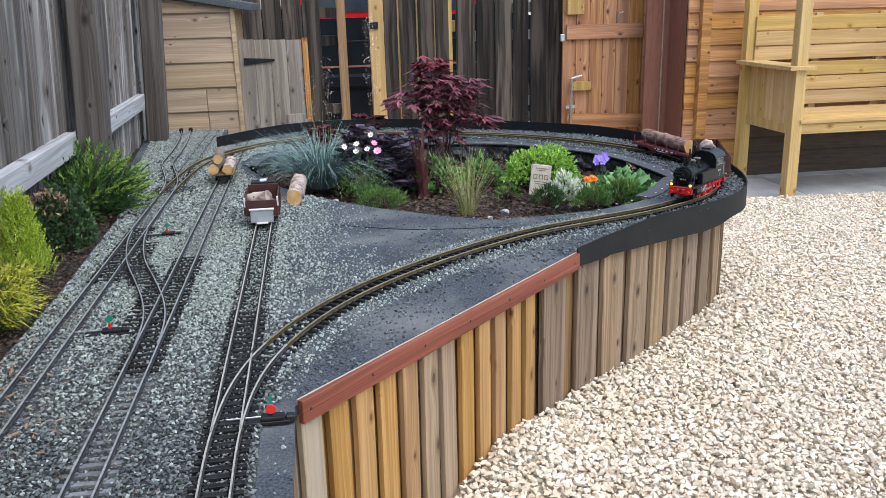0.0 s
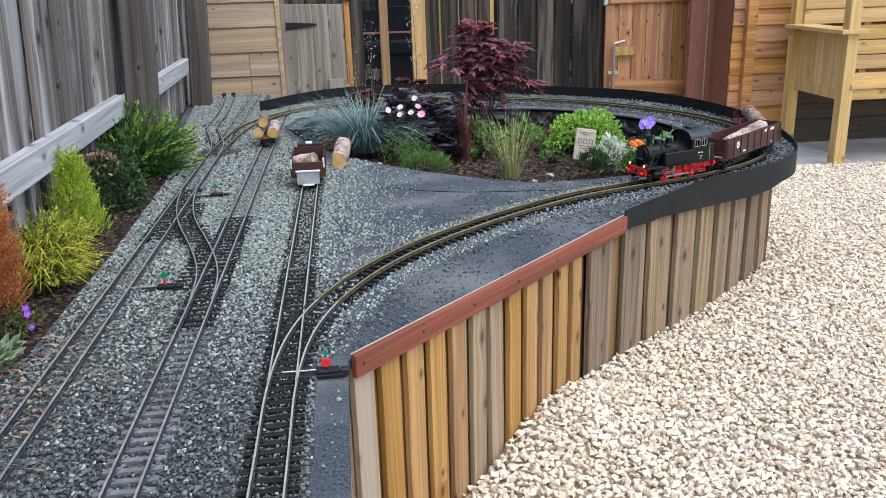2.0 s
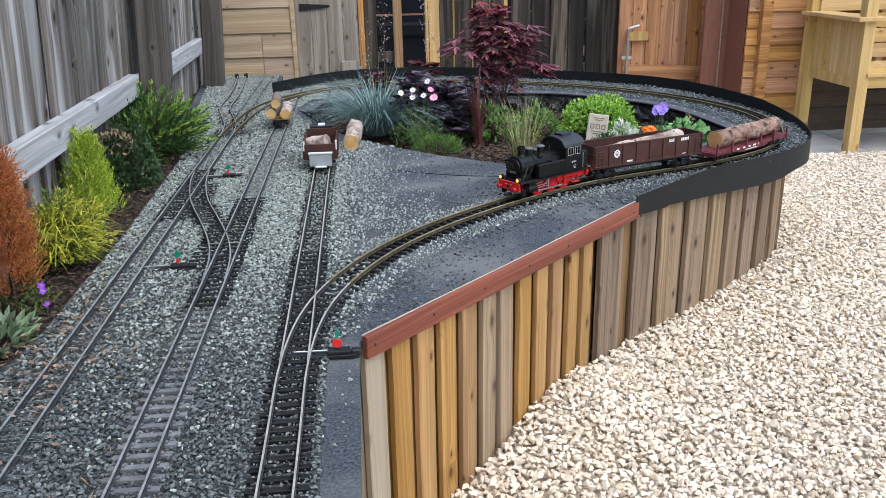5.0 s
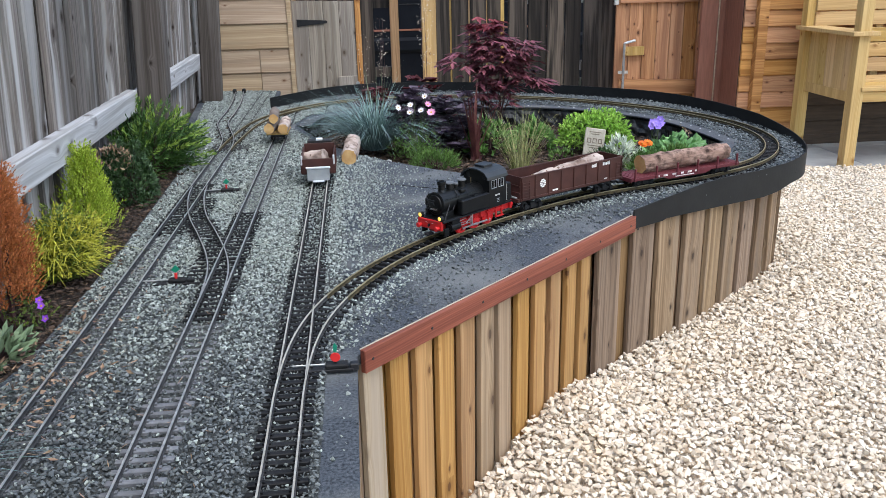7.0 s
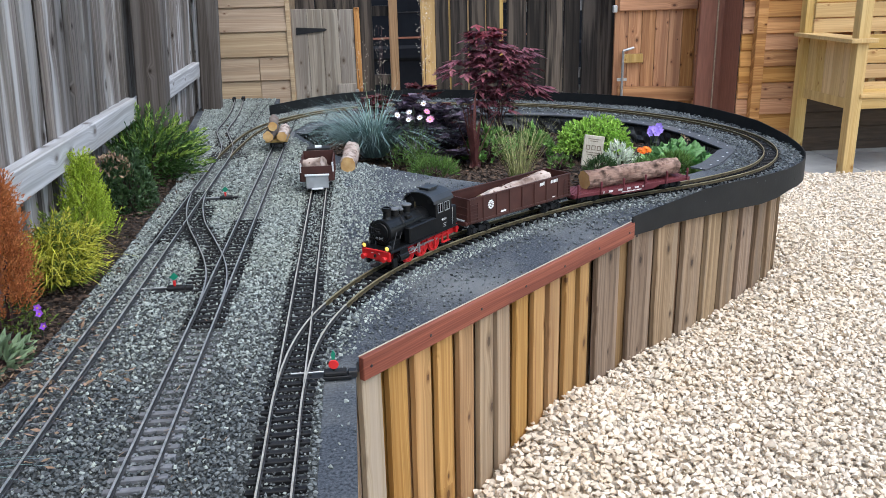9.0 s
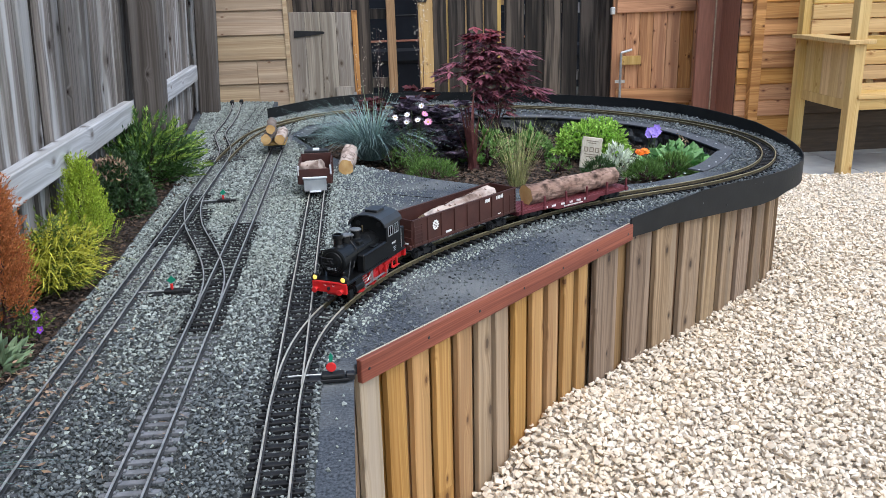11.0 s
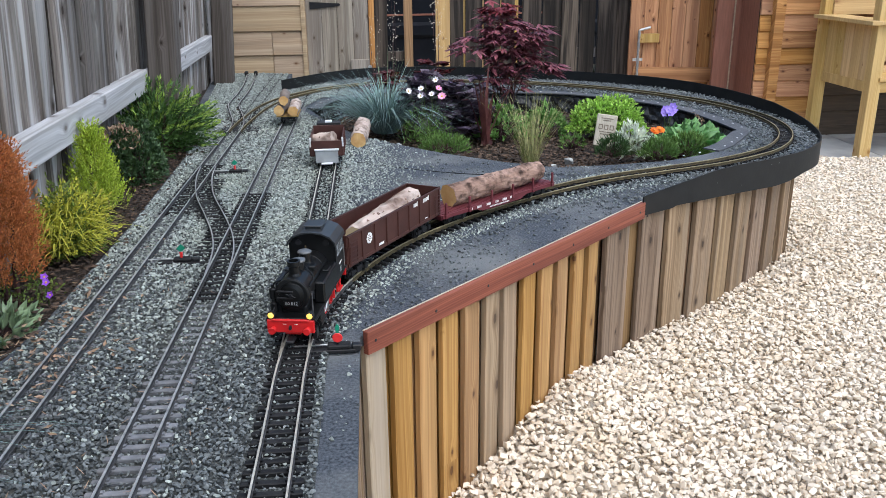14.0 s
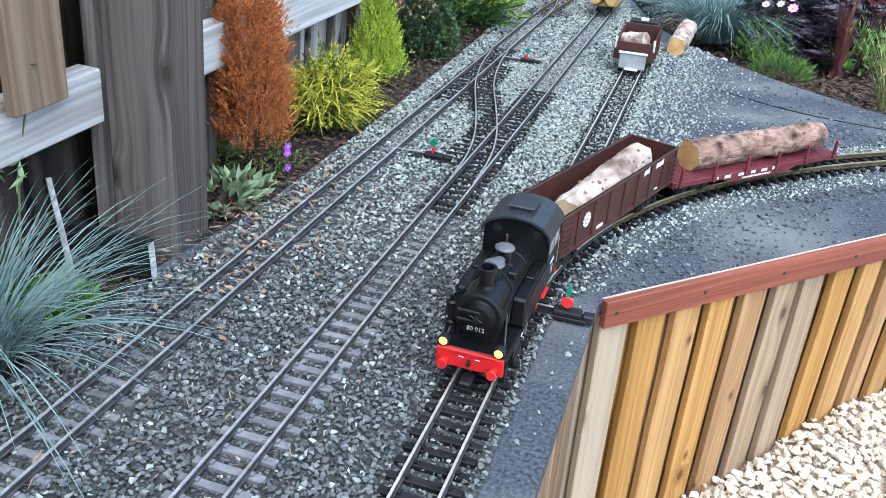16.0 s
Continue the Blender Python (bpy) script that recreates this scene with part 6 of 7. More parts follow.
zs = [0.33, 0.47, 0.615, 0.755, 0.90, 1.04, 1.18, 1.31]
for i, (z0, z1) in enumerate(zip(zs, zs[1:])):
    if i < 3:
        lap(shed, -0.55, -0.182, z0, z1, "cladding")
        lap(shed, -0.178, -0.002, z0, z1, "cladding")
    else:
        lap(shed, -0.55, -0.002, z0, z1, "cladding")
board("corner_post", shed, -0.004, 0.022, -0.022, 0.03, 0.2, 1.22, "cladding")
board("side_wall", shed, -0.012, 0.004, 0.03, 0.8, 0.1, 1.22, "cladding")
board("back_wall", shed, -0.55, 0.004, 0.006, 0.03, 0.1, 1.18, "cladding")
part("roof", one_box(-0.62, 0.12, -0.05, 0.85, -0.004, 0.045, 0.006), M["roof"], shed, "grey mineral-felted sloping roof", at=pose(0, 0, 1.205, 0, 10.5, 0))
gd = thing("side_gate", pose(-0.345, 5.07, 0), "low greyed board door beside the shed", "gate")
for i in range(4):
    board("board", gd, i * 0.0925, i * 0.0925 + 0.0905, -0.008 + 0.003 * (i % 2), 0.012, 0.30, 1.02 - 0.003 * i, "greydoor")
board("edge_strip", gd, 0.372, 0.405, -0.014, 0.02, 0.30, 1.02, "gatewood", label="fresh orange edge batten")
board("stop_block", gd, 0.255, 0.368, -0.026, -0.008, 0.505, 0.575, "greydoor")
strap = part("hinge", prism(bmesh.new(), [(0.025, 0.872), (0.20, 0.890), (0.208, 0.897), (0.20, 0.905), (0.025, 0.915)], -0.014, -0.009), M["iron"], gd, "black strap hinge")
part("latch", rod(bmesh.new(), (0.37, -0.02, 0.53), (0.37, -0.03, 0.53), 0.012, n=10), M["zinc"], gd)

# ---- dark fence and gates at the far side ----
back = thing("back_fence", pose(0, 6.0, 0), "dark stained vertical board fence at the garden's far side", "fence", kind="structure")
for z in (0.45, 0.93, 1.12, 1.7):
    board("rail", back, -1.9, 0.28, 0.012, 0.045, z, z + 0.07, "darkwood")
    board("rail", back, 1.14, 2.1, 0.012, 0.045, z, z + 0.07, "oldwood")
x, i = -1.9, 0
while x < 2.05:
    w = 0.115 + random.uniform(-0.012, 0.02)
    if not (0.26 - w < x < 1.10):
        board("board", back, x, x + w, -0.012 - (0.0 if i % 2 else 0.012), 0.006, 0.02, 1.95, "darkwood")
    x += w + (random.choice((0.004, 0.012, 0.02)) if x > 1 else 0.006)
    i += 1
board("gate_post", back, 0.275, 0.335, -0.03, 0.03, 0.0, 1.95, "oldboard", label="brown timber gate post")
board("dark_post", back, 1.12, 1.24, -0.05, -0.02, 0.0, 1.95, "darkwood")
gate = thing("garden_gate", pose(0.50, 5.98, 0), "yellow-framed gate with dark boards, standing ajar", "gate")
board("stile", gate, 0.0, 0.10, -0.02, 0.02, 0.08, 1.95, "yellowwood", label="yellow timber stile")
for x0 in (0.195, 0.33, 0.45, 0.565):
    board("batten", gate, x0, x0 + 0.028, -0.005, 0.01, 0.08, 1.95, "yellowwood", label="yellow timber batten")
for x0 in (0.103, 0.212, 0.238, 0.345, 0.365, 0.47):
    board("board", gate, x0, x0 + 0.095, -0.016 - 0.004 * random.random(), -0.006, 0.08, 1.95, "darkwood")
for z in (1.0, 0.3):
    board("ledge", gate, 0.0, 0.62, 0.012, 0.04, z, z + 0.08, "yellowwood")
part("bolt", box(one_box(-0.02, 0.06, -0.035, -0.02, 1.035, 1.085, 0.004), -0.005, 0.045, -0.042, -0.034, 1.05, 1.07, 0.003), M["iron"], gate, "black gate latch")
bg = thing("brown_gate", pose(1.845, 5.75, 0, 0, 0, 0), "orange-brown ledged board gate with a padlock", "gate")
for i in range(6):
    board("board", bg, i * 0.0985, i * 0.0985 + 0.0955, -0.01, 0.012, 0.16, 1.95, "gatewood")
for z in (0.93, 0.31):
    board("ledge", bg, 0.02, 0.585, -0.036, -0.011, z, z + 0.10, "gateledge", at=pose(0, 0, 0, 0, 2 if z < 0.5 else 0, 0), label="horizontal gate ledge")
board("latch_box", bg, 0.02, 0.14, -0.05, -0.012, 1.10, 1.22, "yellowwood", label="pale wooden latch box")
board("latch_block", bg, 0.06, 0.20, -0.05, -0.012, 0.575, 0.635, "yellowwood", label="pale wooden bolt block")
bm = rod(bmesh.new(), (0.055, -0.05, 0.28), (0.055, -0.05, 0.66), 0.009, n=8)
rod(bm, (0.055, -0.05, 0.66), (0.13, -0.055, 0.68), 0.009, n=8)
box(bm, 0.02, 0.09, -0.045, -0.036, 0.45, 0.47)
box(bm, 0.02, 0.09, -0.045, -0.036, 0.31, 0.33)
part("drop_bolt", bm, M["zinc"], bg, "galvanised drop bolt")
lk = part("padlock", one_box(-0.03, 0.005, -0.05, -0.03, 0.92, 0.97, 0.006), M["zinc"], bg, "small padlock")
part("hook", rod(rod(bmesh.new(), (0.40, -0.02, 1.00), (0.40, -0.04, 1.10), 0.005, n=6), (0.40, -0.04, 1.10), (0.43, -0.04, 1.11), 0.005, n=6), M["zinc"], bg)
board("jamb", bg, 0.595, 0.665, -0.03, 0.03, 0.0, 2.0, "gatewood", label="dark brown gate jamb")
rb = thing("red_panel", pose(2.36, 5.5, 0), "red-brown painted vertical boards beside the shed", "panel", kind="structure")
board("board", rb, 0.0, 0.115, -0.01, 0.02, 0.0, 2.0, "redboard")
board("bead", rb, 0.117, 0.125, -0.014, 0.016, 0.0, 2.0, "cladding", label="pale bead between the boards")
board("board", rb, 0.127, 0.31, -0.012, 0.02, 0.0, 2.0, "redboard")
part("hinge", one_box(0.28, 0.32, -0.022, -0.012, 1.02, 1.06, 0.003), M["iron"], rb)
hook2 = part("hook", rod(bmesh.new(), (0.30, -0.02, 0.80), (0.31, -0.06, 0.82), 0.006, n=6), M["iron"], rb)

# ---- large shed behind the bench ----
big = thing("garden_shed", pose(2.66, 5.17, 0), "orange-brown lap-clad garden shed wall", "shed", kind="structure")
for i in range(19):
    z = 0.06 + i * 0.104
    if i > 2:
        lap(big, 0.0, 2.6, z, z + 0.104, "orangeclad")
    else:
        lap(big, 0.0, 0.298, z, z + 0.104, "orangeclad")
        # brown boards darkened: the shade under the bench seat is in their colour
        lap(big, 0.302, 2.6, z, z + 0.104, "shaded_umber")
    lap(big, -0.135, -0.06, z, z + 0.104, "orangeclad", y=0.035)
board("corner_post", big, -0.062, 0.004, -0.028, 0.05, 0.0, 2.05, "orangeclad", label="orange corner batten")
board("back_wall", big, -0.135, 2.6, 0.045, 0.07, 0.0, 2.1, "darkwood")
board("side_wall", big, -0.137, -0.125, 0.05, 1.6, 0.0, 2.05, "redboard")
board("plinth", big, 0.0, 2.6, -0.024, 0.0, 0.0, 0.07, "shaded_umber", label="dark plinth board")

# ---- garden bench with tall posts ----
bench = thing("arbour_bench", pose(2.855, 4.43, 0), "honey-coloured wooden arbour bench before the shed", "bench")
for x0 in (0.0, 1.32):
    board("front_post", bench, x0, x0 + 0.068, 0.0, 0.068, 0.006, 2.0, "benchpost")
    board("rear_post", bench, x0 - 0.02, x0 + 0.048, 0.56, 0.625, 0.006, 2.0, "benchpost")
    board("armrest", bench, x0 - 0.055, x0 + 0.105, -0.03, 0.62, 0.772, 0.795, "benchpost", label="broad wooden armrest")
    for i in range(5):
        board("side_board", bench, x0 + 0.02, x0 + 0.036, 0.07 + i * 0.098, 0.166 + i * 0.098, 0.43, 0.772, "benchpost")
    board("side_rail", bench, x0 + 0.016, x0 + 0.044, 0.068, 0.56, 0.39, 0.45, "benchpost")
board("apron", bench, 0.068, 1.32, 0.004, 0.03, 0.395, 0.455, "benchwood", label="front apron board")
for i in range(5):
    board("seat_slat", bench, 0.05, 1.34, -0.012 + i * 0.108, 0.088 + i * 0.108, 0.458, 0.482, "benchwood")
for i in range(6):
    board("back_slat", bench, 0.03, 1.34, 0.540 + 0.004 * (i % 2), 0.562, 0.502 + i * 0.093 + (0.012 if i > 2 else 0), 0.588 + i * 0.093 + (0.012 if i > 2 else 0), "benchwood")
for x0 in (0.45, 0.9):
    board("back_batten", bench, x0, x0 + 0.05, 0.566, 0.59, 0.40, 1.08, "benchpost")

# ---- a parked car beyond the gate ----
car = thing("parked_car", pose(-0.4, 8.4, 0), "dark parked car with a red upper body beyond the gate", "car")
body = bmesh.new()
prism(body, [(-0.6, 0.10), (-0.7, 0.62), (-0.55, 0.95), (-0.2, 1.08), (2.6, 1.10), (3.1, 0.95), (3.2, 0.6), (3.1, 0.1)], 0.0, 1.6)
bmesh.ops.recalc_face_normals(body, faces=body.faces)
bd = part("body", body, M["cardark"], car)
part("roof", prism(bmesh.new(), [(0.1, 1.08), (0.5, 1.48), (1.7, 1.50), (2.5, 1.10)], 0.12, 1.48), M["carred"], car, "red upper body")
part("bumper", one_box(-0.68, 3.15, -0.04, 0.02, 0.40, 0.55, 0.03), M["cardark"], car)
part("trim_line", one_box(0.3, 2.4, -0.006, 0.004, 0.86, 0.870, 0.002), M["iron"], bd)
part("trim_line", one_box(0.3, 2.4, -0.006, 0.004, 0.612, 0.630, 0.002), M["redboard"], bd)
part("window", prism(bmesh.new(), [(0.35, 1.14), (0.62, 1.40), (1.62, 1.42), (2.2, 1.14)], 0.112, 0.118), M["carglass"], car)
for x in (0.1, 2.4):
    w = part("wheel", lathe(bmesh.new(), [(0.0, -0.09), (0.24, -0.09), (0.31, -0.06), (0.31, 0.06), (0.24, 0.09), (0.0, 0.09)], 24, Matrix.Rotation(radians(90), 4, "X")), M["tyre"], car, at=pose(x, 0.06, 0.31))
    part("rim", lathe(bmesh.new(), [(0.0, 0.03), (0.06, 0.03), (0.2, 0.0), (0.21, -0.01)], 18, Matrix.Rotation(radians(90), 4, "X")), M["iron"], w, at=pose(0, -0.085, 0))


# ---- plants ----
def leaf_soup(B, D, U, length, width, fold=0.15, curl=0.0):
    """Many leaves: bases B, directions D, up hints U. Returns verts, edges, faces."""
    B, D, U = (np.asarray(a, float) for a in (B, D, U))
    n = len(B)
    length, width = np.broadcast_to(length, n)[:, None], np.broadcast_to(width, n)[:, None]
    D = D / (np.linalg.norm(D, axis=1)[:, None] + 1e-9)
    Sd = np.cross(D, U)
    Sd /= np.linalg.norm(Sd, axis=1)[:, None] + 1e-9
    N = np.cross(Sd, D)
    C = B + D * length * 0.5 - N * width * fold
    V = np.stack([B, B + D * length * 0.45 - Sd * width / 2 , C, B + D * length * 0.45 + Sd * width / 2, B + D * length - N * length * curl], 1).reshape(-1, 3)
    k = (np.arange(n) * 5)[:, None, None]
    F = (np.array([[0, 3, 2], [0, 2, 1], [2, 3, 4], [2, 4, 1]])[None] + k).reshape(-1, 3)
    return V.tolist(), [], F.tolist()


def blade_soup(B, A, length, width, droop, k=5, up=0.9, spread=0.5):
    """Grass blades that arch over: bases B, bearings A."""
    n = len(B)
    out = np.stack([np.cos(A), np.sin(A), np.zeros(n)], 1)
    side = np.stack([-np.sin(A), np.cos(A), np.zeros(n)], 1)
    length, width, droop, spread = (np.broadcast_to(v, n)[:, None] for v in (length, width, droop, spread))
    V = []
    for j in range(k + 1):
        u = j / k
        p = B + length * (out * (spread * u + droop * 0.55 * u * u) + np.array([0, 0, 1.0]) * (up * u - droop * 0.75 * u ** 2.4))
        w = width * (1 - u) ** 0.7 * 0.5
        V += [p - side * w, p + side * w]
    V = np.stack(V, 1).reshape(-1, 3)
    base = (np.arange(n) * 2 * (k + 1))[:, None, None]
    F = (np.array([[2 * j, 2 * j + 1, 2 * j + 3, 2 * j + 2] for j in range(k)])[None] + base).reshape(-1, 4)
    return V.tolist(), [], F.tolist()


def unit(n, up=0.0):
    v = rng.normal(size=(n, 3))
    v[:, 2] = np.abs(v[:, 2]) * 0.8 + up if up else v[:, 2]
    return v / np.linalg.norm(v, axis=1)[:, None]


def plant(name, x, y, z, label, category="plant"):
    return thing(name, pose(x, y, z), label, category)


def stems(parent, tips, base=(0, 0, 0), r=0.003, mat="stem", bow=0.2, name="stem"):
    bm = bmesh.new()
    for t in tips:
        b, t = Vector(base) + Vector((random.uniform(-r, r) * 2, random.uniform(-r, r) * 2, 0)), Vector(t)
        mid = b.lerp(t, 0.5) + Vector((random.uniform(-bow, bow), random.uniform(-bow, bow), bow * 0.5)) * (t - b).length * 0.4
        rod(bm, b, mid, r, r * 0.8, n=5)
        rod(bm, mid, t, r * 0.8, r * 0.4, n=5)
    return part(name, bm, M[mat], parent)


def grass(name, x, y, z, n, length, width, droop, spread, rad, mat, label, up=0.9):
    p = plant(name, x, y, z, label, "ornamental grass")
    a = rng.uniform(0, 2 * math.pi, n)
    r = rad * np.sqrt(rng.random(n))
    B = np.stack([r * np.cos(a), r * np.sin(a), np.zeros(n)], 1)
    A = a + rng.normal(0, 0.5, n)
    part("blades", blade_soup(B, A, length * rng.uniform(0.6, 1.1, n), width * rng.uniform(0.7, 1.2, n), droop * rng.uniform(0.3, 1.3, n), 6, up, spread * rng.uniform(0.1, 1.2, n)), M[mat], p)
    return p


def sprays(B, D, length, leaflets, leaf, width, flat=0.5):
    """Feathery conifer sprays: small leaflets in pairs along each twig."""
    n = len(B)
    D = D / np.linalg.norm(D, axis=1)[:, None]
    S = np.cross(D, unit(n))
    S /= np.linalg.norm(S, axis=1)[:, None]
    bb, dd = [], []
    length = np.broadcast_to(length, n)[:, None]
    for j in range(leaflets):
        u = (j + 0.6) / leaflets
        P = B + D * length * u
        for s in (-1, 1):
            bb.append(P)
            dd.append(D + s * S * (0.9 - 0.5 * u) + rng.normal(0, 0.15, (n, 3)))
    bb.append(B + D * length)
    dd.append(D)
    bb, dd = np.concatenate(bb), np.concatenate(dd)
    return leaf_soup(bb, dd, unit(len(bb)), leaf * rng.uniform(0.7, 1.2, len(bb)), width)


def flower_heads(parent, places, r, petals, mats, centre, name="flower", tilt=None):
    for i, c in enumerate(places):
        f = Vector(tilt) if tilt else Vector((random.uniform(-0.4, 0.4), -0.8, random.uniform(0.3, 0.9)))
        q = f.to_track_quat("Z", "Y").to_matrix()
        a = np.linspace(0, 2 * math.pi, petals, endpoint=False)
        D = np.array([q @ Vector((math.cos(t), math.sin(t), 0.25)) for t in a])
        U = np.array([list(q @ Vector((0, 0, 1)))] * petals)
        fl = part(name, leaf_soup(np.array([list(c)] * petals), D, U, r, r * 0.95, 0.1), mats[i % len(mats)], parent)
        part("flower_centre", lathe(bmesh.new(), [(r * 0.24, 0.0), (r * 0.2, r * 0.12), (0.0, r * 0.18)], 8, Matrix.Translation(c) @ q.to_4x4()), centre, fl)


M.update(
    stem=surf("green_stem", (0.05, 0.08, 0.025), (0.10, 0.13, 0.05), 20, 0.7, 0.1),
    twig=surf("dark_twig", (0.03, 0.015, 0.015), (0.07, 0.03, 0.03), 20, 0.8, 0.2),
    fescue=leafy("blue_fescue", (0.13, 0.21, 0.20), (0.25, 0.35, 0.335)),
    ygrass=leafy("straw_grass", (0.17, 0.21, 0.062), (0.46, 0.42, 0.20)),
    maple=leafy("red_maple_leaf", (0.105, 0.030, 0.044), (0.25, 0.085, 0.105), 0.4),
    maple_top=leafy("young_maple_leaf", (0.16, 0.022, 0.035), (0.24, 0.045, 0.05), 0.45),
    heuchera=leafy("purple_heuchera_leaf", (0.045, 0.032, 0.048), (0.115, 0.088, 0.125), 0.35),
    heuchera_red=leafy("wine_heuchera_leaf", (0.06, 0.008, 0.012), (0.10, 0.014, 0.02), 0.45),
    phormium=leafy("bronze_flax_blade", (0.065, 0.020, 0.022), (0.15, 0.058, 0.050), 0.45),
    spirea=leafy("lime_green_leaf", (0.24, 0.43, 0.055), (0.40, 0.60, 0.12)),
    midgreen=leafy("mid_green_leaf", (0.09, 0.19, 0.04), (0.18, 0.32, 0.085)),
    bigleaf=leafy("geranium_leaf", (0.13, 0.28, 0.09), (0.24, 0.42, 0.17)),
    darkgreen=leafy("dark_green_leaf", (0.030, 0.065, 0.020), (0.075, 0.13, 0.045)),
    tuft=leafy("fine_green_leaf", (0.07, 0.14, 0.03), (0.15, 0.25, 0.06)),
    silverleaf=leafy("white_variegated_leaf", (0.50, 0.56, 0.42), (0.66, 0.70, 0.58)),
    whitepetal=leafy("white_petal", (0.75, 0.72, 0.74), (0.82, 0.78, 0.8), island=0.06),
    pinkpetal=leafy("pink_petal", (0.66, 0.22, 0.42), (0.78, 0.42, 0.58), island=0.1),
    purplepetal=leafy("violet_petal", (0.26, 0.17, 0.60), (0.38, 0.27, 0.72), island=0.1),
    vividpurple=leafy("purple_petal", (0.22, 0.05, 0.55), (0.32, 0.10, 0.68), island=0.1),
    orangepetal=leafy("marigold_petal", (0.62, 0.10, 0.01), (0.80, 0.26, 0.02), island=0.25),
    pollen=surf("yellow_flower_centre", (0.55, 0.34, 0.03), (0.65, 0.45, 0.06), 60, 0.8, 0.2),
    orangefir=leafy("browned_conifer", (0.34, 0.105, 0.030), (0.52, 0.20, 0.07), 0.8, island=0.4),
    goldfir=leafy("golden_conifer", (0.33, 0.35, 0.030), (0.55, 0.52, 0.075)),
    # darker green, also used for the shade inside the golden cypress
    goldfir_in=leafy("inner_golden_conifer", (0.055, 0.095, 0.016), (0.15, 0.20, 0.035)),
    limefir=leafy("lime_conifer", (0.27, 0.38, 0.032), (0.45, 0.55, 0.065)),
    yew=leafy("yew_needles", (0.028, 0.070, 0.016), (0.075, 0.145, 0.034)),
    yewtip=leafy("young_yew_needles", (0.14, 0.24, 0.035), (0.25, 0.35, 0.065)),
    hebe=leafy("small_hedge_leaf", (0.028, 0.060, 0.026), (0.065, 0.11, 0.045), 0.4),
    drytip=leafy("dry_brown_leaf", (0.22, 0.14, 0.09), (0.34, 0.24, 0.16)),
    rosette=leafy("grey_green_leaf", (0.13, 0.20, 0.10), (0.24, 0.32, 0.19)),
    seed=surf("cream_seed_heads", (0.60, 0.52, 0.42), (0.7, 0.62, 0.52), 20, 0.8, 0),
)

SOIL = DECK - 0.085
# Japanese maple
mp = plant("japanese_maple", 0.605, 3.46, SOIL - 0.025, "small purple-red Japanese maple in the basin", "shrub")
tips = [(0.10 * math.cos(a) + dx, 0.09 * math.sin(a), z) for a, z, dx in zip(rng.uniform(0, 6.28, 16), rng.uniform(0.30, 0.52, 16), rng.uniform(-0.05, 0.05, 16))]
for tip in tips:
    stems(mp, [tip], r=0.003, mat="twig", bow=0.15, name="branch")
B, D = [], []
for c, rr, n in (((0.01, 0, 0.455), (0.20, 0.15, 0.07), 150), ((-0.01, 0, 0.40), (0.23, 0.17, 0.07), 150), ((-0.03, 0.0, 0.545), (0.08, 0.07, 0.055), 60), ((0.05, 0, 0.34), (0.16, 0.12, 0.07), 95), ((0.0, 0, 0.26), (0.13, 0.10, 0.07), 50), ((0.20, -0.02, 0.31), (0.05, 0.05, 0.03), 22)):
    q = unit(n) * rng.uniform(0.35, 1.0, (n, 1)) * np.array(rr) + np.array(c)
    B.append(q)
B = np.concatenate(B)
lb, ld, ll = [], [], []
for p in B:
    out = np.array([p[0] * 3, p[1] * 3, 0.0]) + rng.normal(0, 0.5, 3) * np.array([1, 1, 0.35])
    a0 = math.atan2(out[1], out[0])
    for k, f in zip((-1.15, -0.6, 0.0, 0.6, 1.15), (0.6, 0.85, 1.0, 0.85, 0.6)):
        lb.append(p)
        ld.append((math.cos(a0 + k), math.sin(a0 + k), -0.35 + 0.15 * rng.normal()))
        ll.append(0.060 * f)
ll = np.array(ll) * np.repeat(rng.uniform(0.7, 1.25, len(B)), 5)
top = np.repeat(B[:, 2] > 0.545, 5)
lb, ld = np.array(lb), np.array(ld)
up = np.tile([0, 0, 1.0], (len(lb), 1))
part("crown", leaf_soup(lb[~top], ld[~top], up[~top], ll[~top], ll[~top] * 0.32), M["maple"], mp, "deep purple-red cut leaves")
part("crown_top", leaf_soup(lb[top], ld[top], up[top], ll[top], ll[top] * 0.32), M["maple_top"], mp, "brighter red young leaves")

# bronze flax
fx = plant("bronze_flax", 0.49, 3.22, SOIL, "bronze-red flax with stiff pointed blades", "plant")
for _ in range(16):
    part("blade", blade_soup(rng.normal(0, 0.006, (1, 3)) * [1, 1, 0], rng.uniform(0, 6.28, 1), rng.uniform(0.18, 0.36, 1), 0.018, 0.10, 5, 1.0, rng.uniform(0.05, 0.5, 1)), M["phormium"], fx)

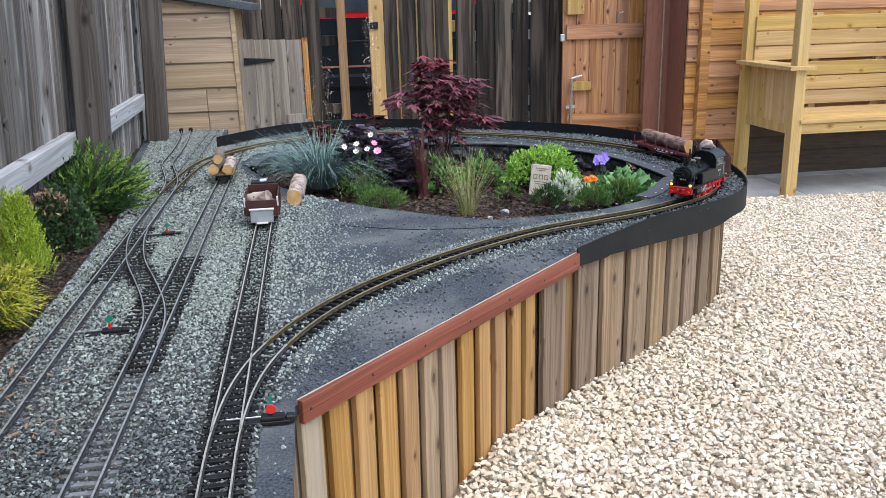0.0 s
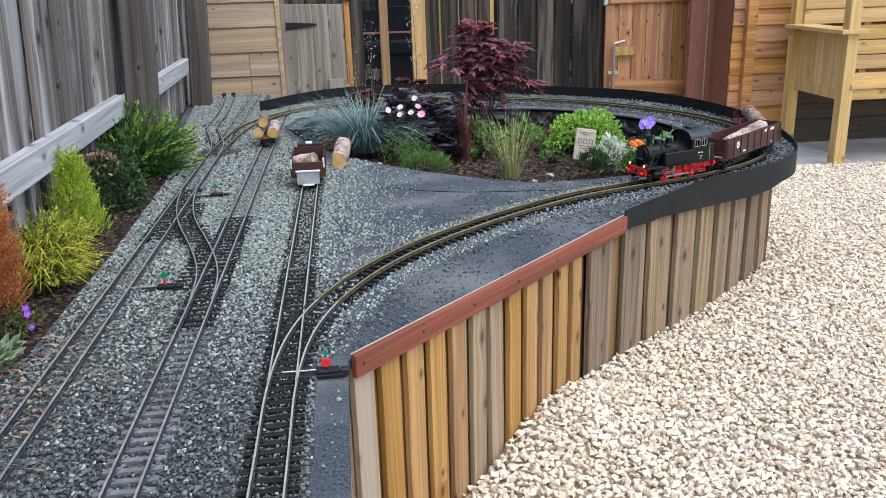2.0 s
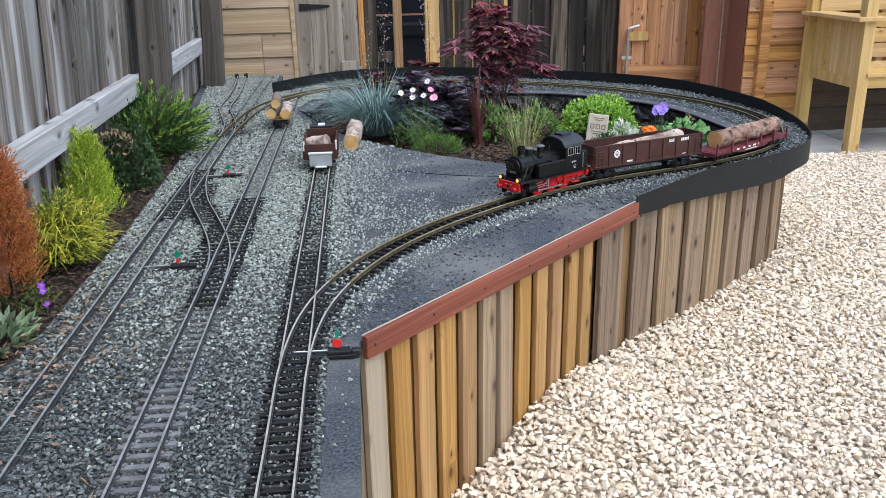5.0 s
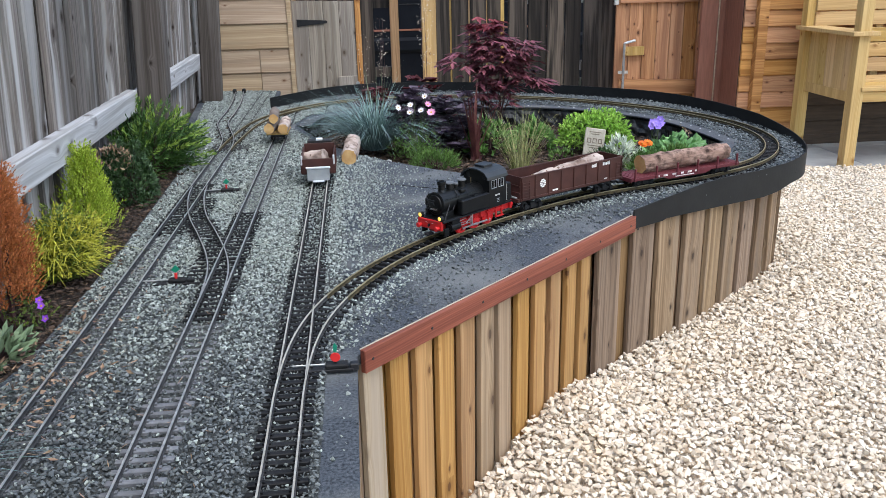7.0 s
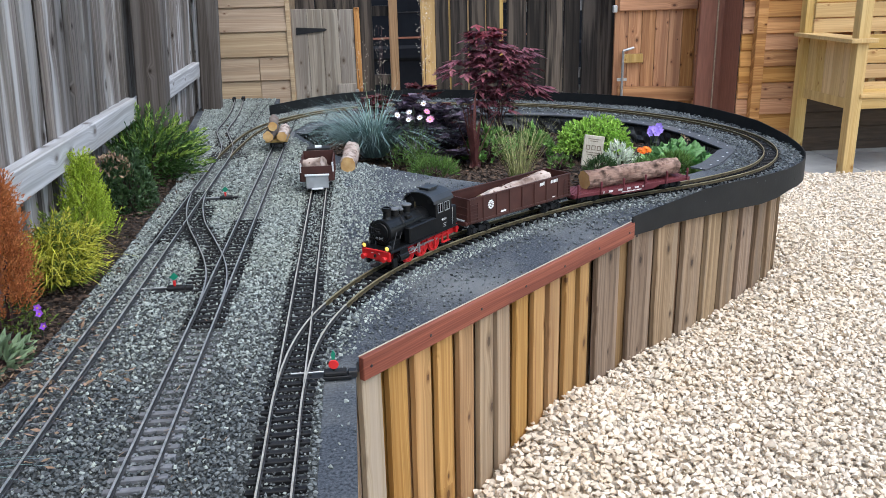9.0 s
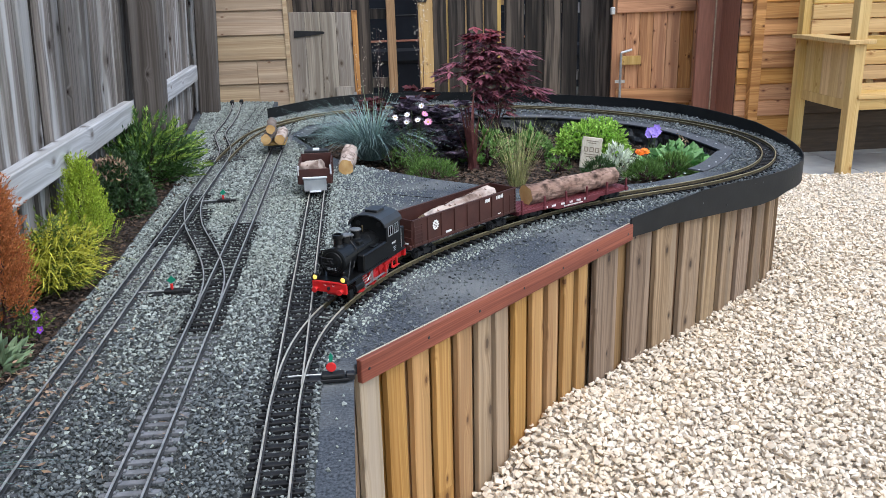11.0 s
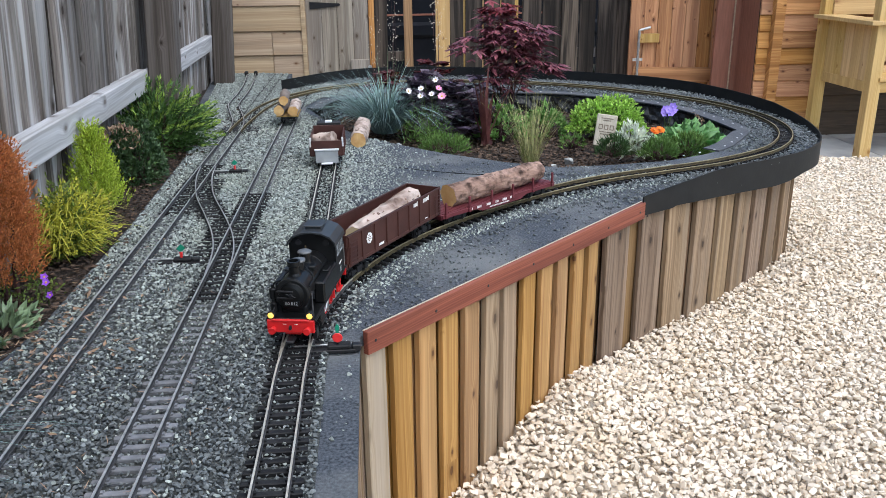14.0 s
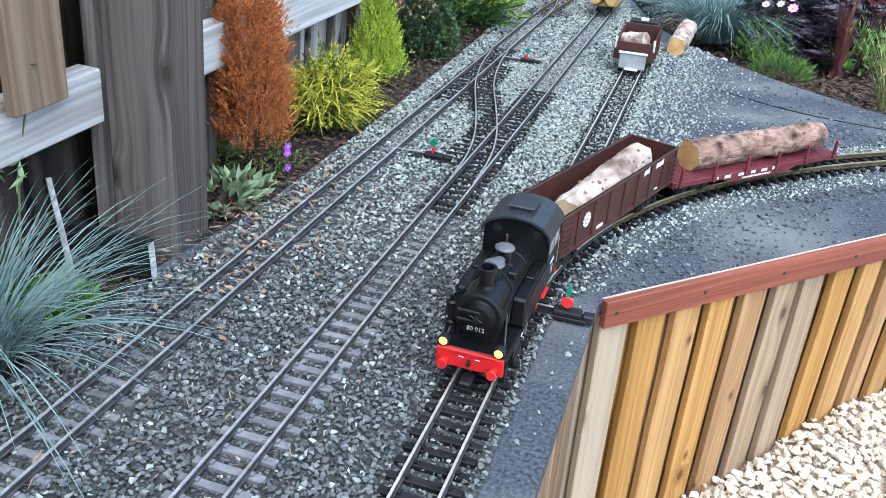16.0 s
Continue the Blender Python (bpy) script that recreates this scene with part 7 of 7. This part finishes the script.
# heuchera, two kinds, with airy flower stems
for x, y, z, mat, n, label in ((0.28, 3.38, SOIL + 0.03, "heuchera", 90, "dark purple heuchera with ruffled leaves"), (0.42, 3.34, SOIL + 0.0, "heuchera", 40, "dark purple heuchera with ruffled leaves"), (0.10, 3.86, SOIL, "heuchera_red", 34, "wine-red heuchera behind the blue grass"), (0.34, 3.86, SOIL + 0.02, "heuchera_red", 30, "wine-red heuchera at the basin's rim")):
    h = plant("heuchera", x, y, z, label, "plant")
    P = unit(n, 0.3) * np.array([0.13, 0.11, 0.28]) * rng.uniform(0.5, 1.0, (n, 1))
    stems(h, [tuple(p) for p in P[::2]], r=0.0018, mat="twig")
    bb, dd = [], []
    for p in P:
        a0 = math.atan2(p[1], p[0]) + rng.normal(0, 0.5)
        for k in np.linspace(-2.2, 2.2, 8):
            bb.append(p + rng.normal(0, 0.002, 3))
            dd.append((math.cos(a0 + k), math.sin(a0 + k), 0.25 * math.sin(4 * k) - 0.1))
    part("leaves", leaf_soup(bb, dd, np.tile([0, 0, 1.0], (len(bb), 1)) + rng.normal(0, 0.3, (len(bb), 3)), rng.uniform(0.042, 0.070, len(bb)), 0.044, 0.3), M[mat], h)
for x, y, h0, n in ((0.335, 3.72, 0.62, 170), (0.135, 3.66, 0.46, 70), (0.05, 3.74, 0.40, 40)):
    p = plant("heuchera_flower_spike", x, y, SOIL + 0.1, "airy cream flower spike above the heuchera", "plant")
    st = [(rng.normal(0, 0.016), rng.normal(0, 0.016), h0 * rng.uniform(0.8, 1.0)) for _ in range(4)]
    stems(p, st, r=0.001, mat="twig", bow=0.05)
    q = np.stack([rng.normal(0, 0.017, n), rng.normal(0, 0.015, n), rng.uniform(0.38, 1.0, n) * h0], 1)
    tagged(part("florets", leaf_soup(q, unit(n), unit(n), 0.0070, 0.0050), M["seed"], p), kind="stuff")

# blue fescue, straw grass and the fescue by the fence
grass("blue_grass", 0.08, 3.40, SOIL + 0.03, 1300, 0.36, 0.0036, 0.74, 0.80, 0.05, "fescue", "tuft of blue-grey fescue grass")
fs = plant("grass_flower_stems", 0.10, 3.52, SOIL + 0.02, "thin dry flower stems of the blue grass", "ornamental grass")
part("blades", blade_soup(rng.normal(0, 0.02, (16, 3)) * [1, 1, 0], rng.uniform(0, 6.28, 16), rng.uniform(0.32, 0.45, 16), 0.002, 0.1, 5, 1.0, 0.25), M["rosette"], fs)
grass("straw_grass", 0.595, 2.80, DECK - 0.06, 190, 0.34, 0.0019, 0.28, 0.42, 0.03, "ygrass", "tuft of straw-coloured feather grass")
grass("blue_grass", -0.70, 0.80, DECK - 0.02, 520, 0.29, 0.0034, 0.75, 0.75, 0.03, "fescue", "blue-grey fescue grass beside the fence post")

# cosmos with white and pink flowers
cs = plant("cosmos", 0.24, 3.13, SOIL + 0.03, "white and pink flowers over fine green foliage", "flowers")
heads = [(-0.068, 0.0, 0.212), (-0.020, -0.01, 0.222), (-0.022, 0.01, 0.190), (0.022, 0.0, 0.198), (0.040, 0.02, 0.250), (0.048, -0.01, 0.222), (0.060, -0.02, 0.192), (0.095, 0.0, 0.170), (0.0, 0.02, 0.24)]
stems(cs, heads, r=0.0015, mat="stem", bow=0.08)
flower_heads(cs, heads[:5], 0.0140, 7, [M["whitepetal"]], M["pollen"])
flower_heads(cs, heads[5:6], 0.015, 7, [M["pinkpetal"], M["whitepetal"]], M["pollen"])
flower_heads(cs, heads[6:7], 0.019, 8, [M["pinkpetal"]], M["pollen"])
n = 420
q = unit(n, 0.2) * np.array([0.12, 0.09, 0.15]) * rng.uniform(0.3, 1.0, (n, 1)) + np.array([0, 0, 0.0])
part("foliage", leaf_soup(q, unit(n, 0.6), unit(n), rng.uniform(0.02, 0.04, n), 0.0035), M["tuft"], cs)


def mound(name, x, y, z, rad, n, leaf, width, mat, label, inner=0.6, upright=0.5, inner_mat=None, stem_mat="twig", lift=0.0):
    """A bush: leaves in little rosettes on twigs over an uneven dome."""
    p = plant(name, x, y, z, label, "shrub")
    d = unit(n, 0.15)
    lump = np.array([1 + 0.18 * noise.noise(Vector(v) * 2.5 + Vector((x * 7, y * 5, 0))) for v in d])[:, None]
    q = d * lump * rng.uniform(inner, 1.0, (n, 1)) ** 0.6 * np.array(rad)
    q[:, 2] += lift
    stems(p, [tuple(v * 0.9) for v in q[:: max(1, n // 40)]], r=0.0022, mat=stem_mat)
    B, D = np.repeat(q, 4, 0), np.repeat(d, 4, 0) + rng.normal(0, 0.55, (4 * n, 3)) + np.array([0, 0, upright])
    part("leaves", leaf_soup(B, D, unit(4 * n), leaf * rng.uniform(0.65, 1.2, 4 * n), width), M[mat], p)
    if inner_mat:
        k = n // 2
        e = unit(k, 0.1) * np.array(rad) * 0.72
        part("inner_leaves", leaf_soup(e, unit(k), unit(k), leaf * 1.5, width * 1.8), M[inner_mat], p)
    return p


# inner leaves in a much darker green: the dome's inner shade as colour
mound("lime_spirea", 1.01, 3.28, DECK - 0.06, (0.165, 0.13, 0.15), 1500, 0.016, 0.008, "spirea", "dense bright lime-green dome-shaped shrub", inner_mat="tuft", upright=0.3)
mound("green_shrub", 0.56, 3.30, SOIL, (0.10, 0.08, 0.15), 120, 0.034, 0.016, "midgreen", "loose mid-green leafy plant under the maple")
mound("green_shrub", 0.76, 3.36, SOIL, (0.10, 0.07, 0.12), 120, 0.034, 0.016, "midgreen", "loose mid-green leafy plant behind the straw grass")
mound("green_tuft", 0.30, 2.98, DECK - 0.06, (0.10, 0.06, 0.07), 300, 0.028, 0.0028, "tuft", "fine-leaved green tuft at the basin's edge", upright=0.9)
mound("green_tuft", 0.90, 2.80, DECK - 0.05, (0.06, 0.045, 0.075), 240, 0.026, 0.003, "darkgreen", "dark fine-leaved tuft beside the plaque", upright=1.0)
mound("green_tuft", 1.05, 2.74, DECK - 0.05, (0.065, 0.045, 0.07), 260, 0.026, 0.003, "tuft", "fine-leaved green tuft by the marigold", upright=1.0)
mound("green_tuft", 1.18, 2.80, DECK - 0.06, (0.08, 0.05, 0.09), 260, 0.026, 0.0045, "tuft", "feathery green foliage by the geranium", upright=0.9)
mound("geranium", 1.24, 2.92, DECK - 0.08, (0.11, 0.08, 0.10), 60, 0.056, 0.052, "bigleaf", "broad-leaved green geranium with violet flowers", upright=0.15)
mound("variegated_plant", 0.985, 2.86, DECK - 0.06, (0.045, 0.04, 0.115), 80, 0.032, 0.012, "silverleaf", "white variegated plant in front of the plaque", upright=0.8, stem_mat="stem")
mound("variegated_plant", 1.06, 2.86, DECK - 0.08, (0.05, 0.04, 0.09), 44, 0.022, 0.010, "silverleaf", "cream variegated low plant", upright=0.5, stem_mat="stem")
mound("dark_tuft", 0.80, 3.02, SOIL + 0.02, (0.05, 0.05, 0.05), 70, 0.02, 0.004, "tuft", "sparse low green tuft in the mulch", upright=0.7)
mg = plant("marigold", 1.085, 2.90, DECK - 0.07, "orange marigold with a double flower", "flowers")
stems(mg, [(0, 0, 0.085), (0.02, 0.01, 0.088)], r=0.002, mat="stem")
for k in range(3):
    flower_heads(mg, [(0.0, -0.004 + 0.002 * k, 0.088 + 0.004 * k), (0.024, 0.006, 0.09 + 0.004 * k)], 0.021 - 0.005 * k, 10, [M["orangepetal"]], M["pollen"], tilt=(0.1, -0.5, 0.9))
ge = plant("violet_flowers", 1.18, 3.02, DECK - 0.07, "violet geranium blooms on tall stems", "flowers")
hd = [(-0.022, 0, 0.135), (-0.004, -0.01, 0.150), (0.014, 0, 0.158), (0.022, 0.01, 0.142), (-0.012, 0.012, 0.146), (0.004, -0.012, 0.134)]
stems(ge, hd + [(0.12, 0.02, 0.12), (0.13, 0.0, 0.105)], r=0.0018, mat="stem")
flower_heads(ge, hd, 0.0185, 6, [M["purplepetal"]], M["purplepetal"])
part("seed_heads", leaf_soup(np.array([(0.12, 0.02, 0.12)] * 8 + [(0.13, 0, 0.105)] * 8) + rng.normal(0, 0.006, (16, 3)), unit(16), unit(16), 0.014, 0.008), M["drytip"], ge)

# plaque and stones in the basin
pq = thing("garden_plaque", pose(0.93, 3.04, DECK - 0.065, -14, 8, -8), "pale engraved wooden plaque leaning among the plants", "plaque")
part("panel", one_box(-0.040, 0.040, -0.006, 0.006, 0.0, 0.125, 0.003), M["plaque"], pq)
bm = bmesh.new()
for k in range(3):
    x = -0.022 + 0.022 * k
    box(bm, x - 0.008, x + 0.008, -0.0075, -0.0062, 0.066, 0.069)
    box(bm, x - 0.008, x + 0.008, -0.0075, -0.0062, 0.082, 0.085)
    box(bm, x - 0.008, x - 0.005, -0.0075, -0.0062, 0.069, 0.082)
    box(bm, x + 0.005, x + 0.008, -0.0075, -0.0062, 0.069, 0.082)
for z, w in ((0.108, 0.024), (0.100, 0.016), (0.055, 0.026), (0.046, 0.020)):
    box(bm, -w, w, -0.0075, -0.0062, z, z + 0.003)
part("lettering_bars", bm, M["engraved"], pq)
for x, y, s in ((0.70, 2.66, 0.026), (0.64, 2.60, 0.014), (1.02, 2.78, 0.012), (0.12, 3.00, 0.02)):
    rock = scatter("stone", chip_shapes(1, 14, 0.6), np.array([[x, y, DECK - 0.03]]), np.array([s]), M["slab"])
    tagged(rock, "small pale stone at the basin's edge", "stone", "stones in the basin")

# ---- shrubs in the bed along the fence ----
FB = DECK - 0.02
of = plant("browned_conifer", -0.715, 1.50, FB, "columnar conifer gone orange-brown and dry", "shrub")
n = 2400
h = rng.random(n) ** 0.8
a = rng.uniform(0, 6.28, n)
r = (0.060 * (1 - 0.45 * h ** 2)) * rng.uniform(0.45, 1.0, n)
B = np.stack([r * np.cos(a), r * np.sin(a) * 1.15, 0.06 + 0.255 * h], 1)
part("sprays", sprays(B, np.stack([np.cos(a) * 0.55, np.sin(a) * 0.55, np.full(n, 0.9)], 1) + rng.normal(0, 0.25, (n, 3)), 0.038 * rng.uniform(0.6, 1.3, n), 5, 0.0085, 0.0024), M["orangefir"], of)
for tip in ((0, 0, 0.30), (0.03, 0.02, 0.25), (-0.03, -0.03, 0.24)):
    stems(of, [tip], r=0.006, mat="twig", name="trunk")
n = 90
B = unit(n, 0.1) * [0.07, 0.075, 0.07]
part("lower_foliage", sprays(B, unit(n, 0.5), 0.03, 4, 0.009, 0.004), M["goldfir_in"], of, "few green shoots at the foot")

gt = plant("golden_thread_cypress", -0.695, 1.80, FB, "yellow-green thread-leaved cypress bush", "shrub")
n = 300
d = unit(n, 0.25)
B = d * np.array([0.05, 0.08, 0.12]) * rng.uniform(0.4, 1, (n, 1))
A = np.arctan2(d[:, 1], d[:, 0]) + rng.normal(0, 0.4, n)
# shade between the threads, put into the darker colour of these sprays
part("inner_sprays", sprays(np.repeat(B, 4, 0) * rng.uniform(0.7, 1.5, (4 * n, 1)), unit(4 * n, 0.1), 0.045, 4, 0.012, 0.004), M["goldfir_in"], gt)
n = 420
d = unit(n, 0.45)
lump = np.array([1 + 0.35 * noise.noise(Vector(v) * 3.2) for v in d])[:, None]
B = d * lump * np.array([0.065, 0.105, 0.115]) * rng.uniform(0.5, 1.05, (n, 1)) + [0, 0, 0.02]
A = np.arctan2(d[:, 1], d[:, 0]) + rng.normal(0.0, 0.5, n)
for k in range(3):
    sub = slice(k * 140, (k + 1) * 140)
    part("threads", blade_soup(B[sub] + rng.normal(0, 0.008, (140, 3)), A[sub] + rng.normal(0, 0.5, 140), rng.uniform(0.03, 0.09, 140), 0.0046, 1.0, 6, 0.7, rng.uniform(0.4, 1.0, 140)), M["goldfir"], gt, "bright yellow thread foliage")
part("sprays", sprays(B, d + np.array([0.25, 0.1, 0.12]) + rng.normal(0, 0.35, (n, 3)), rng.uniform(0.03, 0.06, n), 6, 0.012, 0.0040), M["goldfir"], gt)
lf = plant("lime_cypress", -0.725, 2.13, FB, "small pointed lime-yellow cypress", "shrub")
n = 900
h = rng.random(n) ** 1.25
a = rng.uniform(0, 6.28, n)
r = 0.072 * (1 - h) ** 0.75 * rng.uniform(0.4, 1.0, n)
B = np.stack([r * np.cos(a), r * np.sin(a), 0.03 + 0.20 * h], 1)
part("sprays", sprays(B, np.stack([np.cos(a) * 0.4, np.sin(a) * 0.4, np.full(n, 1.0)], 1) + rng.normal(0, 0.2, (n, 3)), 0.046 * rng.uniform(0.6, 1.2, n), 6, 0.0085, 0.0032), M["limefir"], lf)
stems(lf, [(0, 0, 0.2)], r=0.004, mat="twig", name="trunk")
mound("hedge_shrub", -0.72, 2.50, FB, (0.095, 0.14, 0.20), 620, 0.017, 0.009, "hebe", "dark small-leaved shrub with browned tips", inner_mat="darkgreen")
ht = plant("dry_shrub_tips", -0.735, 2.44, FB + 0.12, "browned dry shoot tips of the dark shrub", "shrub")
n = 160
part("leaves", leaf_soup(unit(n, 0.4) * [0.06, 0.07, 0.075], unit(n, 0.5), unit(n), 0.017, 0.007), M["drytip"], ht)
yw = plant("yew_bush", -0.745, 2.88, FB, "loose green yew with feathery spreading branches", "shrub")
n = 130
d = unit(n, 0.3)
L = rng.uniform(0.6, 1.15, n)
T = d * np.array([0.15, 0.25, 0.20]) * L[:, None] + [0.02, -0.02, 0.02]
stems(yw, [tuple(t) for t in T[:60]], r=0.003, mat="twig", bow=0.15, name="branch")
bb, dd = [], []
for k in range(5):
    bb.append(T * (0.45 + 0.13 * k) + rng.normal(0, 0.015, (n, 3)))
    dd.append(d + np.array([0.1, 0, -0.05]) + rng.normal(0, 0.4, (n, 3)))
part("sprays", sprays(np.concatenate(bb), np.concatenate(dd), 0.06, 7, 0.020, 0.0065), M["yew"], yw)
part("young_growth", sprays(T, d + np.array([0.2, 0.0, -0.15]), 0.06, 7, 0.019, 0.0065), M["yewtip"], yw, "paler young shoots")
mound("grey_green_rosette", -0.69, 1.34, FB, (0.055, 0.10, 0.045), 60, 0.034, 0.015, "rosette", "low grey-green leafy rosette plant", upright=0.4)
mound("green_shrub", -0.705, 0.92, FB, (0.05, 0.07, 0.045), 60, 0.03, 0.016, "midgreen", "low green leaves at the fence foot", upright=0.4)
vi = plant("violas", -0.645, 1.50, FB, "small purple violas beside the track", "flowers")
vh = [(0.0, 0.0, 0.055), (0.012, -0.02, 0.035), (-0.01, 0.02, 0.06)]
stems(vi, vh, r=0.0012, mat="stem")
flower_heads(vi, vh, 0.0095, 5, [M["vividpurple"]], M["pollen"])
ol = plant("olive_twig", -0.73, 0.93, FB, "pale bent twig with grey-green leaves", "plant")
bm = rod(bmesh.new(), (0, 0.08, 0.0), (-0.035, 0.10, 0.16), 0.005, 0.004, n=6)
part("stem", bm, M["silver"], ol)
bm = rod(bmesh.new(), (0.0, -0.02, 0.02), (0.0, 0.02, 0.22), 0.0016, n=5)
rod(bm, (0.0, 0.02, 0.22), (0.02, 0.05, 0.34), 0.0014, n=5)
part("shoot", bm, M["stem"], ol)
n = 16
part("leaves", leaf_soup(np.array([[0, 0.0, 0.20]] * 8 + [[0.02, 0.05, 0.34]] * 8) + rng.normal(0, 0.010, (n, 3)), unit(n, 0.2), unit(n), 0.032, 0.009), M["rosette"], ol)
# dry grass bits and twigs on the ballast
n = 130
q = np.stack([rng.uniform(-0.62, -0.2, n), rng.uniform(0.5, 1.6, n), np.full(n, DECK + 0.012)], 1)
lit = part("plant_litter", leaf_soup(q, unit(n) * [1, 1, 0.1], np.tile([0, 0, 1.0], (n, 1)), rng.uniform(0.006, 0.03, n), 0.0016), M["drytip"])
n = 240
q = np.stack([rng.normal(-0.545, 0.05, n), rng.normal(1.25, 0.22, n), DECK + 0.012 + 0.004 * rng.random(n)], 1)
dead = part("dead_leaves", leaf_soup(q, unit(n) * [1, 1, 0.25], np.tile([0, 0, 1.0], (n, 1)) + rng.normal(0, 0.4, (n, 3)), rng.uniform(0.008, 0.024, n), rng.uniform(0.003, 0.008, n)), M["drytip"])
tagged(dead, "brown dead leaves lying on the ballast by the fence", "dead leaves", kind="stuff")
tagged(lit, "dry grass and leaf litter on the ballast", "litter", kind="stuff")


motions()
